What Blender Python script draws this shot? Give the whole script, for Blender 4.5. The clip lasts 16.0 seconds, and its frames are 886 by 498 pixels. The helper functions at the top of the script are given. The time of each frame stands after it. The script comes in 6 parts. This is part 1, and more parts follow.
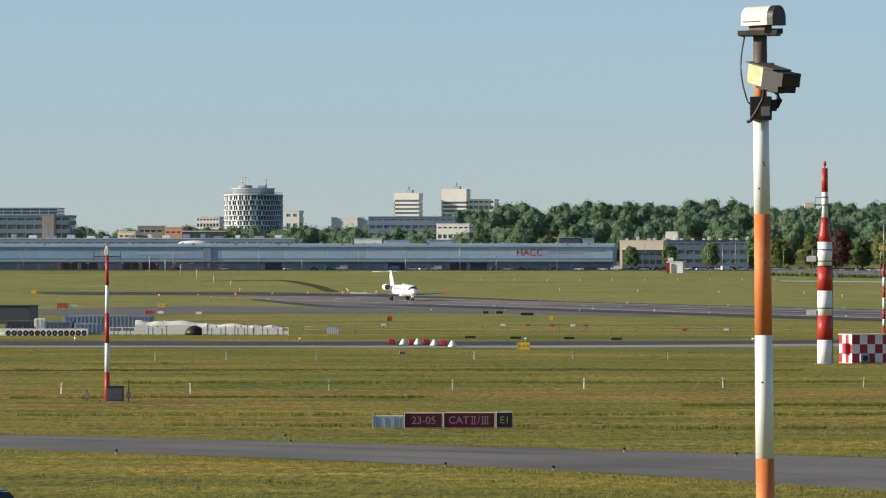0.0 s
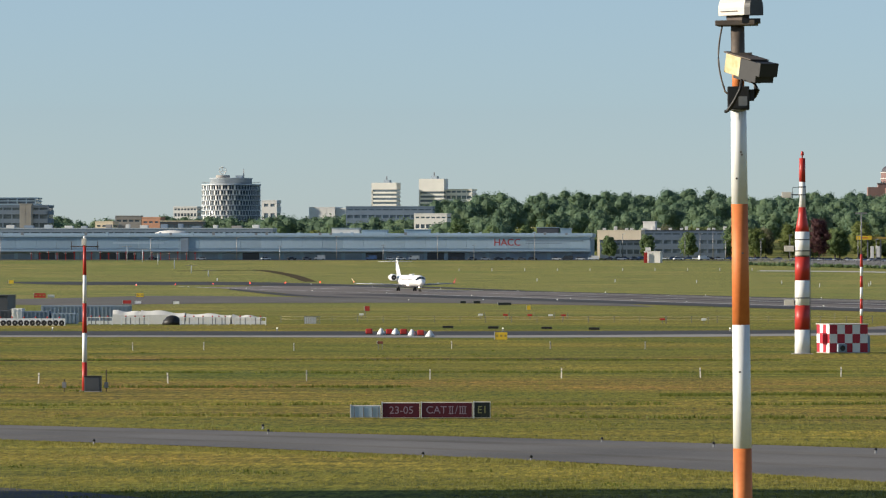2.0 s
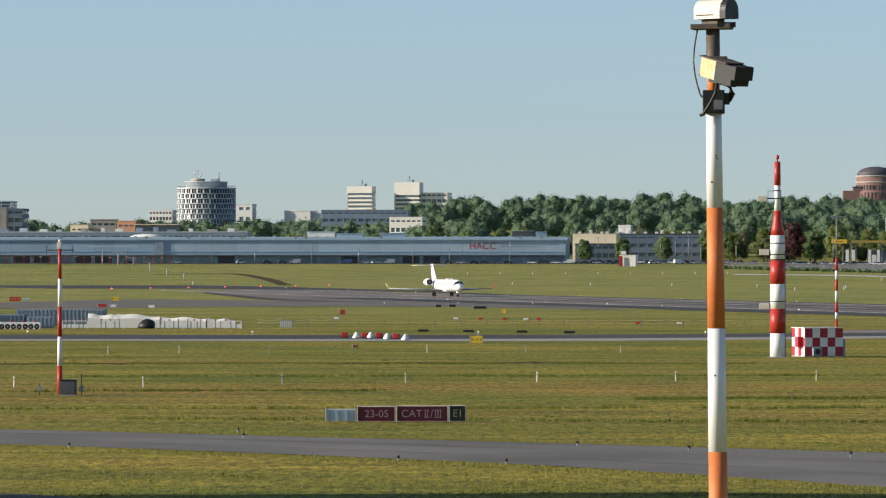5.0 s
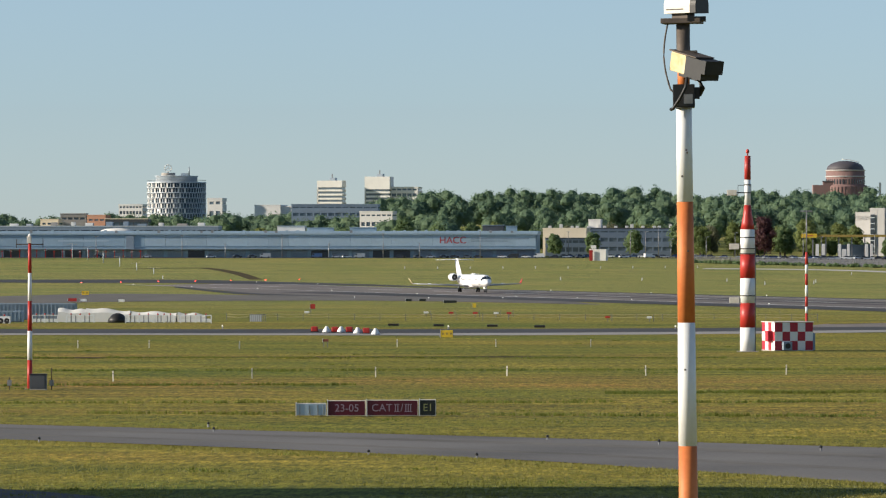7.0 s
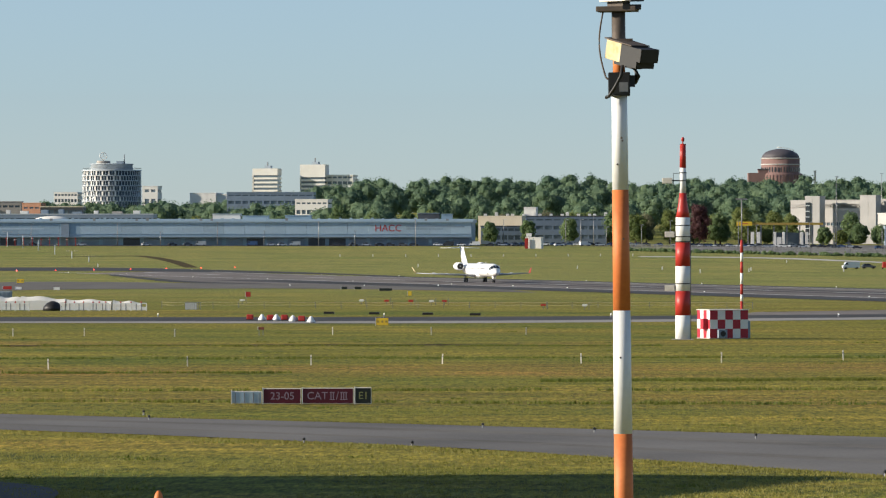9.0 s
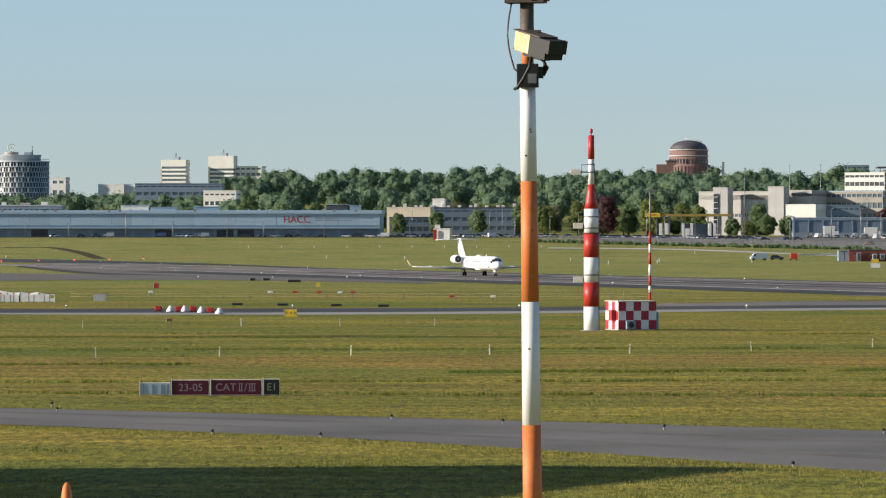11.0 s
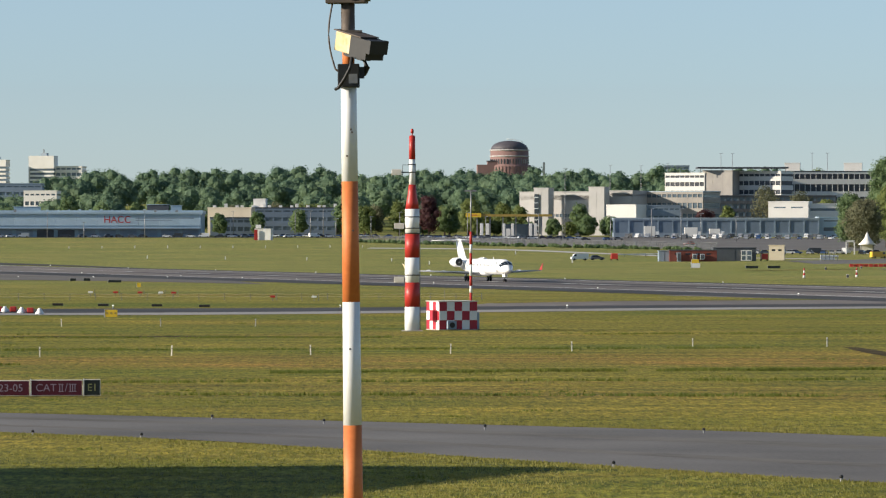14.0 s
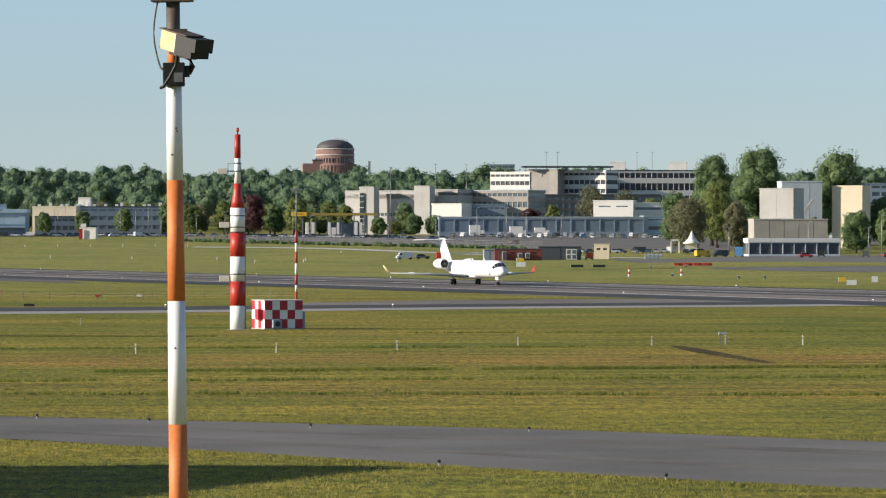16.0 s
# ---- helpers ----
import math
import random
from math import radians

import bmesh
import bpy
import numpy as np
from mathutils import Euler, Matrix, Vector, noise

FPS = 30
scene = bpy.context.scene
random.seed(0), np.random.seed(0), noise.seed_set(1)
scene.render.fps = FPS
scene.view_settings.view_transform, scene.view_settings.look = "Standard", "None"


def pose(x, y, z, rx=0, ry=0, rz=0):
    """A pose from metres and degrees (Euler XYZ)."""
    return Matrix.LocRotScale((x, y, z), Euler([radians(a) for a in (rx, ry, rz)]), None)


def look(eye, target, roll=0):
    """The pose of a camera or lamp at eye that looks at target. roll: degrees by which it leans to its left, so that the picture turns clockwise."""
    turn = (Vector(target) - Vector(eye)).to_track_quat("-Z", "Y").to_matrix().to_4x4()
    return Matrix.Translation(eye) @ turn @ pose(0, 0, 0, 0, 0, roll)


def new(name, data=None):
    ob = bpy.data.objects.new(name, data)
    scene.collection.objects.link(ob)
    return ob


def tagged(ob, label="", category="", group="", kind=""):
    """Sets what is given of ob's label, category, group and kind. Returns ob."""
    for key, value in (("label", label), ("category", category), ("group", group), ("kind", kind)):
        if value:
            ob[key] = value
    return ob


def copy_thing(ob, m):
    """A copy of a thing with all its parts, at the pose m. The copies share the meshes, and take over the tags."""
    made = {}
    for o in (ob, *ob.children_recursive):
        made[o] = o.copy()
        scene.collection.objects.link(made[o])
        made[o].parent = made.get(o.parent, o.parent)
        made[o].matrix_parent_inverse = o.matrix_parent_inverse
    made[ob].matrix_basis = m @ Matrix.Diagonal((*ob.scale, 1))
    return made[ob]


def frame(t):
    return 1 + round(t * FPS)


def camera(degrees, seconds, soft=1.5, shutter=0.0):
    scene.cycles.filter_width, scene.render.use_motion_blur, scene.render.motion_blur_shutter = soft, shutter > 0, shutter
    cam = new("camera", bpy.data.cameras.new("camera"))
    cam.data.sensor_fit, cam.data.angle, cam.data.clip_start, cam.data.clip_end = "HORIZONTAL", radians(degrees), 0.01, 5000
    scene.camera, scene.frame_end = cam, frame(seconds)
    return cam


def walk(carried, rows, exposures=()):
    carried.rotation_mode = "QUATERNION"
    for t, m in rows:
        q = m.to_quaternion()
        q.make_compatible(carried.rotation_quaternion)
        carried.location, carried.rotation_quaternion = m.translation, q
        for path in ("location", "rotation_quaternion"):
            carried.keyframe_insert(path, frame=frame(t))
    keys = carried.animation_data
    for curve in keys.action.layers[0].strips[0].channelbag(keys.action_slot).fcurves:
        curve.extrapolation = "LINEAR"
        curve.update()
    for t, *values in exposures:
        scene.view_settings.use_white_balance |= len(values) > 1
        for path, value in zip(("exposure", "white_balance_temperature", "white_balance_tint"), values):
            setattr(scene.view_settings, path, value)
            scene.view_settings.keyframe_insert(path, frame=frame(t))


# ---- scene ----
import itertools

# ---- camera: a long lens panning from a fixed stand, eye 8.1 m above the airfield ----
EYE = 8.1
cam = camera(10.5, 16.0, soft=1.2)
PAN = [
    (0.0, -3.674, 0.223), (0.5, -3.632, 0.174), (1.0, -3.497, 0.128), (1.5, -3.414, 0.109), (2.0, -3.408, 0.102),
    (2.5, -3.414, 0.103), (3.0, -3.404, 0.139), (3.5, -3.388, 0.150), (4.0, -3.295, 0.161), (6.5, -2.880, 0.093),
    (7.0, -2.761, 0.076), (7.5, -2.568, 0.048), (8.0, -2.382, 0.010), (10.5, -1.223, -0.156), (11.0, -0.907, -0.170),
    (11.5, -0.618, -0.172), (12.0, -0.286, -0.175), (12.5, 0.000, -0.174), (13.0, 0.302, -0.170), (13.5, 0.693, -0.170),
    (14.0, 1.220, -0.168), (14.5, 1.647, -0.163), (15.0, 2.097, -0.169), (15.5, 2.596, -0.171), (16.0, 3.294, -0.181),
]
walk(cam, [(t, pose(0, 0, EYE, 90 + tilt, 0, -pan)) for t, pan, tilt in PAN], [(0.0, 0.30, 5880, 9), (8.0, 0.36, 5880, 9), (16.0, 0.40, 5880, 9)])

# ---- daylight: low evening sun from the west, clear sky ----
SUN_EL, SUN_AZ = 18.0, 261.5          # elevation; compass turn from +y, clockwise
world = bpy.data.worlds.new("sky")
scene.world = world
world.use_nodes = True
wn = world.node_tree.nodes
sky = wn.new("ShaderNodeTexSky")
sky.sky_type, sky.sun_disc = "NISHITA", False
sky.sun_elevation, sky.sun_rotation = radians(SUN_EL), radians(SUN_AZ)
sky.air_density, sky.dust_density, sky.ozone_density = 0.8, 0.1, 4.0
haze = wn.new("ShaderNodeHueSaturation")
haze.inputs["Saturation"].default_value = 0.66
haze.inputs["Hue"].default_value = 0.492
world.node_tree.links.new(sky.outputs[0], haze.inputs["Color"])
world.node_tree.links.new(haze.outputs[0], wn["Background"].inputs[0])
wn["Background"].inputs[1].default_value = 0.090
sun_data = bpy.data.lights.new("sun", "SUN")
sun_data.energy, sun_data.angle, sun_data.color = 6.4, radians(0.6), (1.0, 0.84, 0.63)
sun = new("sun", sun_data)
sun_dir = Vector((math.sin(radians(SUN_AZ)) * math.cos(radians(SUN_EL)), math.cos(radians(SUN_AZ)) * math.cos(radians(SUN_EL)), math.sin(radians(SUN_EL))))
sun.matrix_world = look(sun_dir * 100, (0, 0, 0))


# ---- materials ----
def node_mat(name):
    m = bpy.data.materials.new(name)
    m.use_nodes = True
    return m, m.node_tree.nodes, m.node_tree.links


def surface(name, a, b=None, rough=0.7, metal=0.0, scale=1.0, fine=12.0, bump=0.1, vary=0.0, spec=0.4, stretch=(1, 1, 1)):
    """Two colours mixed by noise at two scales, with fine relief."""
    m, n, l = node_mat(name)
    b = b or tuple(c * 0.78 for c in a)
    bs = n["Principled BSDF"]
    co = n.new("ShaderNodeTexCoord")
    mp = n.new("ShaderNodeMapping")
    mp.inputs["Scale"].default_value = stretch
    l.new(co.outputs["Object"], mp.inputs["Vector"])
    n1, n2 = n.new("ShaderNodeTexNoise"), n.new("ShaderNodeTexNoise")
    n1.inputs["Scale"].default_value, n1.inputs["Detail"].default_value = scale, 5
    n2.inputs["Scale"].default_value, n2.inputs["Detail"].default_value = fine, 3
    for k in (n1, n2):
        l.new(mp.outputs[0], k.inputs["Vector"])
    mix = n.new("ShaderNodeMath")
    mix.operation = "MULTIPLY_ADD"
    l.new(n2.outputs["Fac"], mix.inputs[0])
    mix.inputs[1].default_value = 0.45
    ramp = n.new("ShaderNodeValToRGB")
    ramp.color_ramp.elements[0].position, ramp.color_ramp.elements[1].position = 0.5, 0.95
    ramp.color_ramp.elements[0].color, ramp.color_ramp.elements[1].color = (*a, 1), (*b, 1)
    l.new(n1.outputs["Fac"], mix.inputs[2])
    l.new(mix.outputs[0], ramp.inputs[0])
    colour = ramp.outputs[0]
    if vary:
        info = n.new("ShaderNodeObjectInfo")
        hsv = n.new("ShaderNodeHueSaturation")
        mr = n.new("ShaderNodeMapRange")
        mr.inputs["To Min"].default_value, mr.inputs["To Max"].default_value = 1 - vary, 1 + vary
        l.new(info.outputs["Random"], mr.inputs["Value"])
        l.new(mr.outputs[0], hsv.inputs["Value"])
        l.new(colour, hsv.inputs["Color"])
        colour = hsv.outputs[0]
    l.new(colour, bs.inputs["Base Color"])
    bs.inputs["Roughness"].default_value, bs.inputs["Metallic"].default_value = rough, metal
    bs.inputs["Specular IOR Level"].default_value = spec
    if bump:
        bp = n.new("ShaderNodeBump")
        bp.inputs["Strength"].default_value = bump
        l.new(n2.outputs["Fac"], bp.inputs["Height"])
        l.new(bp.outputs[0], bs.inputs["Normal"])
    return m


def glow(name, colour, strength):
    m, n, l = node_mat(name)
    bs = n["Principled BSDF"]
    bs.inputs["Base Color"].default_value = (*colour, 1)
    bs.inputs["Emission Color"].default_value = (*colour, 1)
    bs.inputs["Emission Strength"].default_value = strength
    return m


def grass_material():
    """Mown airfield grass: lush and dry patches, mowing lines, blades, painted distance haze."""
    m, n, l = node_mat("grass")
    bs = n["Principled BSDF"]
    co = n.new("ShaderNodeNewGeometry")

    def noise_at(scale, detail, stretch):
        mp = n.new("ShaderNodeMapping")
        mp.inputs["Scale"].default_value = stretch
        l.new(co.outputs["Position"], mp.inputs["Vector"])
        k = n.new("ShaderNodeTexNoise")
        k.inputs["Scale"].default_value, k.inputs["Detail"].default_value, k.inputs["Roughness"].default_value = scale, detail, 0.62
        l.new(mp.outputs[0], k.inputs["Vector"])
        return k.outputs["Fac"]

    def ramp(fac, lo, hi, ca, cb):
        r = n.new("ShaderNodeValToRGB")
        r.color_ramp.elements[0].position, r.color_ramp.elements[1].position = lo, hi
        r.color_ramp.elements[0].color, r.color_ramp.elements[1].color = (*ca, 1), (*cb, 1)
        l.new(fac, r.inputs[0])
        return r.outputs[0]

    def blend(kind, fac, a, b):
        x = n.new("ShaderNodeMix")
        x.data_type, x.blend_type = "RGBA", kind
        if isinstance(fac, float):
            x.inputs[0].default_value = fac
        else:
            l.new(fac, x.inputs[0])
        l.new(a, x.inputs[6])
        l.new(b, x.inputs[7])
        return x.outputs[2]

    sep = n.new("ShaderNodeSeparateXYZ")
    l.new(co.outputs["Position"], sep.inputs[0])

    def math_node(op, a, b, clamp=False):
        k = n.new("ShaderNodeMath")
        k.operation, k.use_clamp = op, clamp
        for i, v in enumerate((a, b)):
            if isinstance(v, float):
                k.inputs[i].default_value = v
            else:
                l.new(v, k.inputs[i])
        return k.outputs[0]

    def span(value, lo, hi):
        k = n.new("ShaderNodeMapRange")
        k.interpolation_type = "SMOOTHSTEP"
        k.inputs["From Min"].default_value, k.inputs["From Max"].default_value = lo, hi
        l.new(value, k.inputs["Value"])
        return k.outputs[0]

    def plain(c):
        k = n.new("ShaderNodeRGB")
        k.outputs[0].default_value = (*c, 1)
        return k.outputs[0]

    lush = ramp(noise_at(0.035, 9, (0.7, 1, 1)), 0.36, 0.64, (0.128, 0.152, 0.019), (0.268, 0.220, 0.036))
    # dry belts left by mowing, along the strip
    wander = math_node("MULTIPLY_ADD", noise_at(0.02, 3, (1, 0.2, 1)), 26.0)
    l.new(sep.outputs["Y"], wander.node.inputs[2])
    belt = math_node("ABSOLUTE", math_node("SUBTRACT", wander, 319.0), 0.0)
    belt2 = math_node("ABSOLUTE", math_node("SUBTRACT", wander, 262.0), 0.0)
    ragged = ramp(noise_at(0.09, 9, (0.45, 1, 1)), 0.36, 0.60, (0, 0, 0), (1, 1, 1))
    dry = math_node("MULTIPLY", math_node("ADD", span(belt, 20.0, 5.0), math_node("MULTIPLY", span(belt2, 22.0, 4.0), 0.55), True), ragged)
    spots = math_node("MULTIPLY", ramp(noise_at(0.024, 9, (0.6, 1, 1)), 0.55, 0.70, (0, 0, 0), (1, 1, 1)), 0.6)
    dry = math_node("ADD", math_node("MULTIPLY", dry, 0.85), spots, True)
    colour = blend("MIX", dry, lush, plain((0.300, 0.178, 0.050)))
    # distance haze painted into the far grass, over its pale straw tint
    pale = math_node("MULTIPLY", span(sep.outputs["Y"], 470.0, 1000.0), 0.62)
    hazed_straw = ramp(noise_at(0.03, 8, (0.5, 1, 1)), 0.40, 0.64, (0.205, 0.255, 0.082), (0.375, 0.330, 0.135))
    colour = blend("MIX", pale, colour, hazed_straw)
    streak = ramp(noise_at(0.30, 9, (0.22, 1, 1)), 0.36, 0.62, (0.58, 0.63, 0.58), (1.22, 1.18, 1.10))
    colour = blend("MULTIPLY", 0.95, colour, streak)
    tuft = ramp(noise_at(2.2, 8, (1, 0.22, 1)), 0.38, 0.62, (0.50, 0.55, 0.50), (1.40, 1.34, 1.26))
    colour = blend("MULTIPLY", 0.95, colour, tuft)
    blade = ramp(noise_at(7.0, 5, (1, 0.12, 1)), 0.34, 0.66, (0.48, 0.52, 0.46), (1.46, 1.40, 1.30))
    colour = blend("MULTIPLY", 0.9, colour, blade)
    l.new(colour, bs.inputs["Base Color"])
    bs.inputs["Roughness"].default_value = 0.9
    bs.inputs["Specular IOR Level"].default_value = 0.15
    bp = n.new("ShaderNodeBump")
    bp.inputs["Strength"].default_value, bp.inputs["Distance"].default_value = 0.5, 0.10
    l.new(noise_at(3.0, 6, (0.6, 1, 1)), bp.inputs["Height"])
    l.new(bp.outputs[0], bs.inputs["Normal"])
    return m


def leaf_material(name, dark, light):
    m, n, l = node_mat(name)
    bs = n["Principled BSDF"]
    geo = n.new("ShaderNodeNewGeometry")
    r = n.new("ShaderNodeValToRGB")
    r.color_ramp.elements[0].color, r.color_ramp.elements[1].color = (*dark, 1), (*light, 1)
    k = n.new("ShaderNodeTexNoise")
    k.inputs["Scale"].default_value = 0.05
    l.new(geo.outputs["Position"], k.inputs["Vector"])
    add = n.new("ShaderNodeMath")
    add.operation = "MULTIPLY_ADD"
    l.new(geo.outputs["Random Per Island"], add.inputs[0])
    add.inputs[1].default_value = 0.3
    sub = n.new("ShaderNodeMath")
    sub.operation = "MULTIPLY_ADD"
    l.new(k.outputs["Fac"], sub.inputs[0])
    sub.inputs[1].default_value, sub.inputs[2].default_value = 1.7, -0.5
    l.new(sub.outputs[0], add.inputs[2])
    l.new(add.outputs[0], r.inputs[0])
    l.new(r.outputs[0], bs.inputs["Base Color"])
    bs.inputs["Roughness"].default_value = 0.65
    bs.inputs["Specular IOR Level"].default_value = 0.25
    tl, mx = n.new("ShaderNodeBsdfTranslucent"), n.new("ShaderNodeMixShader")
    l.new(r.outputs[0], tl.inputs["Color"])
    mx.inputs[0].default_value = 0.48
    l.new(bs.outputs[0], mx.inputs[1])
    l.new(tl.outputs[0], mx.inputs[2])
    l.new(mx.outputs[0], n["Material Output"].inputs["Surface"])
    return m


GRASS = grass_material()
ASPHALT = surface("asphalt_old", (0.114, 0.110, 0.107), (0.186, 0.178, 0.170), 0.9, scale=0.09, fine=5.0, bump=0.10, spec=0.12)
WORN = surface("asphalt_worn", (0.106, 0.100, 0.092), (0.178, 0.167, 0.151), 0.9, scale=0.12, fine=1.6, bump=0.05, spec=0.12)
ASPHALT_DARK = surface("asphalt_dark", (0.036, 0.035, 0.034), (0.066, 0.062, 0.058), 0.7, scale=0.03, fine=0.6, bump=0.05, spec=0.22)
RUNWAY = surface("runway_grooved", (0.125, 0.106, 0.092), (0.225, 0.192, 0.164), 0.65, scale=0.02, fine=0.35, bump=0.05, stretch=(1, 0.25, 1), spec=0.2)
SHOULDER = surface("pale_shoulder", (0.270, 0.255, 0.235), (0.340, 0.320, 0.295), 0.7, scale=0.06, fine=0.8, bump=0.05, spec=0.25)
CONCRETE = surface("concrete", (0.40, 0.37, 0.33), (0.29, 0.27, 0.25), 0.85, scale=0.15, fine=2.0, bump=0.1, vary=0.06)
LIGHT_CONCRETE = surface("light_concrete", (0.48, 0.465, 0.45), (0.37, 0.36, 0.35), 0.8, scale=0.12, fine=2.0, vary=0.06)
PAINT_WHITE = surface("white_paint", (0.80, 0.80, 0.78), (0.71, 0.71, 0.69), 0.45, scale=1.2, fine=14, bump=0.04)
PAINT_RED = surface("signal_red_paint", (0.46, 0.036, 0.026), (0.34, 0.030, 0.022), 0.45, scale=1.0, fine=14, bump=0.04)
PAINT_ORANGE = surface("faded_orange_paint", (0.64, 0.205, 0.050), (0.50, 0.135, 0.036), 0.6, scale=1.4, fine=18, bump=0.06)
PAINT_YELLOW = surface("yellow_paint", (0.80, 0.55, 0.03), (0.66, 0.43, 0.03), 0.5, scale=2.0, fine=14, bump=0.03)
ROAD_WHITE = surface("road_marking", (0.78, 0.77, 0.74), (0.52, 0.52, 0.51), 0.7, scale=0.5, fine=6)
SIGN_RED = surface("sign_red_face", (0.098, 0.007, 0.020), (0.080, 0.007, 0.017), 0.35, scale=2, fine=14, bump=0.0)
SIGN_BLACK = surface("sign_black_face", (0.012, 0.016, 0.016), (0.02, 0.024, 0.02), 0.35, scale=2, fine=14, bump=0.0)
SIGN_TEXT = surface("sign_white_letters", (0.34, 0.25, 0.30), (0.29, 0.21, 0.26), 0.5, bump=0)
SIGN_YELLOW = surface("sign_yellow_letters", (0.34, 0.33, 0.12), (0.28, 0.27, 0.10), 0.5, bump=0)
BLACK = surface("black_plastic", (0.012, 0.012, 0.013), (0.022, 0.021, 0.020), 0.5, scale=4, fine=25)
STEEL = surface("galvanised_steel", (0.30, 0.30, 0.30), (0.20, 0.20, 0.205), 0.5, 0.5, scale=3, fine=20)
RUSTY = surface("weathered_steel", (0.13, 0.105, 0.085), (0.075, 0.060, 0.050), 0.7, 0.3, scale=4, fine=25)
CREAM = surface("yellowed_housing", (0.46, 0.34, 0.14), (0.66, 0.57, 0.36), 0.5, scale=5, fine=22)
HOUSING = surface("off_white_housing", (0.74, 0.69, 0.60), (0.63, 0.58, 0.50), 0.45, scale=3, fine=22)
RUBBER = surface("rubber", (0.015, 0.015, 0.016), (0.03, 0.03, 0.03), 0.85, scale=3, fine=20)
PLANE_WHITE = surface("aircraft_white", (0.86, 0.86, 0.85), (0.82, 0.82, 0.81), 0.22, scale=0.3, fine=3, bump=0.0, spec=0.5)
WING_GREY = surface("wing_grey", (0.42, 0.44, 0.47), (0.34, 0.36, 0.39), 0.4, 0.2, scale=0.5, fine=4, bump=0.0)
DARK_GLASS = surface("dark_glass", (0.016, 0.020, 0.026), (0.026, 0.032, 0.04), 0.12, scale=0.3, fine=2, bump=0.0, spec=0.8)
FACADE_GLASS = surface("facade_glass", (0.080, 0.110, 0.140), (0.135, 0.170, 0.200), 0.2, scale=0.08, fine=0.7, bump=0.0, vary=0.3, spec=0.7)
WALL_WHITE = surface("white_render", (0.76, 0.74, 0.69), (0.66, 0.64, 0.60), 0.8, scale=0.1, fine=1.5, vary=0.04)
WALL_CREAM = surface("cream_render", (0.70, 0.61, 0.45), (0.60, 0.52, 0.39), 0.8, scale=0.1, fine=1.5, vary=0.05)
WALL_BROWN = surface("brown_brick_far", (0.265, 0.255, 0.255), (0.20, 0.195, 0.20), 0.85, scale=0.1, fine=1.2, vary=0.1)
WALL_BLUE = surface("blue_grey_cladding", (0.25, 0.31, 0.38), (0.19, 0.235, 0.29), 0.6, scale=0.08, fine=1.0, vary=0.08)
WALL_DARK = surface("dark_cladding", (0.085, 0.092, 0.105), (0.055, 0.06, 0.07), 0.6, scale=0.1, fine=1.0, vary=0.1)
WALL_SALMON = surface("salmon_brick", (0.50, 0.27, 0.17), (0.40, 0.21, 0.14), 0.85, scale=0.2, fine=1.5)
METAL_PANEL = surface("metal_panel", (0.38, 0.44, 0.49), (0.30, 0.355, 0.40), 0.5, 0.2, scale=0.05, fine=0.8, vary=0.06)
METAL_LIGHT = surface("light_metal_panel", (0.53, 0.57, 0.60), (0.44, 0.48, 0.51), 0.5, 0.1, scale=0.05, fine=0.8, vary=0.05)
# red brick greyed to carry the distance haze on the domed tower
BRICK_RED_HAZED = surface("hazed_red_brick", (0.245, 0.150, 0.135), (0.190, 0.120, 0.110), 0.9, scale=0.08, fine=0.9)
COPPER = surface("dark_roof_copper", (0.095, 0.085, 0.095), (0.065, 0.06, 0.07), 0.6, scale=0.1, fine=1.0)
SHED_RED = surface("shed_brown_red", (0.23, 0.062, 0.045), (0.17, 0.05, 0.038), 0.75, scale=0.4, fine=4)
SOIL_AND_SHADE = surface("bare_soil_and_shade", (0.045, 0.034, 0.024), (0.105, 0.088, 0.045), 0.95, scale=0.4, fine=3, bump=0.4, spec=0.03)
BARK = surface("bark", (0.10, 0.075, 0.055), (0.06, 0.046, 0.035), 0.9, scale=1, fine=6, bump=0.5)
CRIMSON = surface("crimson_panel", (0.40, 0.020, 0.040), (0.32, 0.018, 0.034), 0.5, scale=1.0, fine=14, bump=0.03)
HALL_WALL = surface("hall_blue_panel", (0.30, 0.40, 0.49), (0.24, 0.33, 0.41), 0.45, 0.1, scale=0.05, fine=0.8, vary=0.08)
HALL_LIGHT = surface("hall_pale_panel", (0.38, 0.48, 0.56), (0.31, 0.40, 0.48), 0.45, 0.1, scale=0.05, fine=0.8, vary=0.08)
OFFICE_GREY = surface("office_blue_grey", (0.165, 0.215, 0.285), (0.13, 0.17, 0.225), 0.8, scale=0.1, fine=1.2, vary=0.1)
LEAF = leaf_material("leaves_green", (0.105, 0.165, 0.078), (0.215, 0.285, 0.120))
# far wood leaves: bluer and lighter, distance haze put into their colour
LEAF_HAZED = leaf_material("leaves_hazed_wood", (0.096, 0.165, 0.112), (0.190, 0.262, 0.140))
LEAF_FRESH = leaf_material("leaves_fresh", (0.120, 0.165, 0.055), (0.255, 0.285, 0.090))
LEAF_WILLOW = leaf_material("leaves_greyish", (0.130, 0.140, 0.085), (0.235, 0.230, 0.130))
LEAF_RED = leaf_material("leaves_copper_beech", (0.075, 0.036, 0.042), (0.140, 0.065, 0.062))
LAMP_RED = glow("red_lamp", (1.0, 0.06, 0.03), 3.0)
LAMP_WHITE = glow("white_lamp", (1.0, 0.95, 0.8), 0.6)


# ---- terrain and mesh helpers ----
def ease(a, b, v):
    t = min(1.0, max(0.0, (v - a) / (b - a)))
    return t * t * (3 - 2 * t)


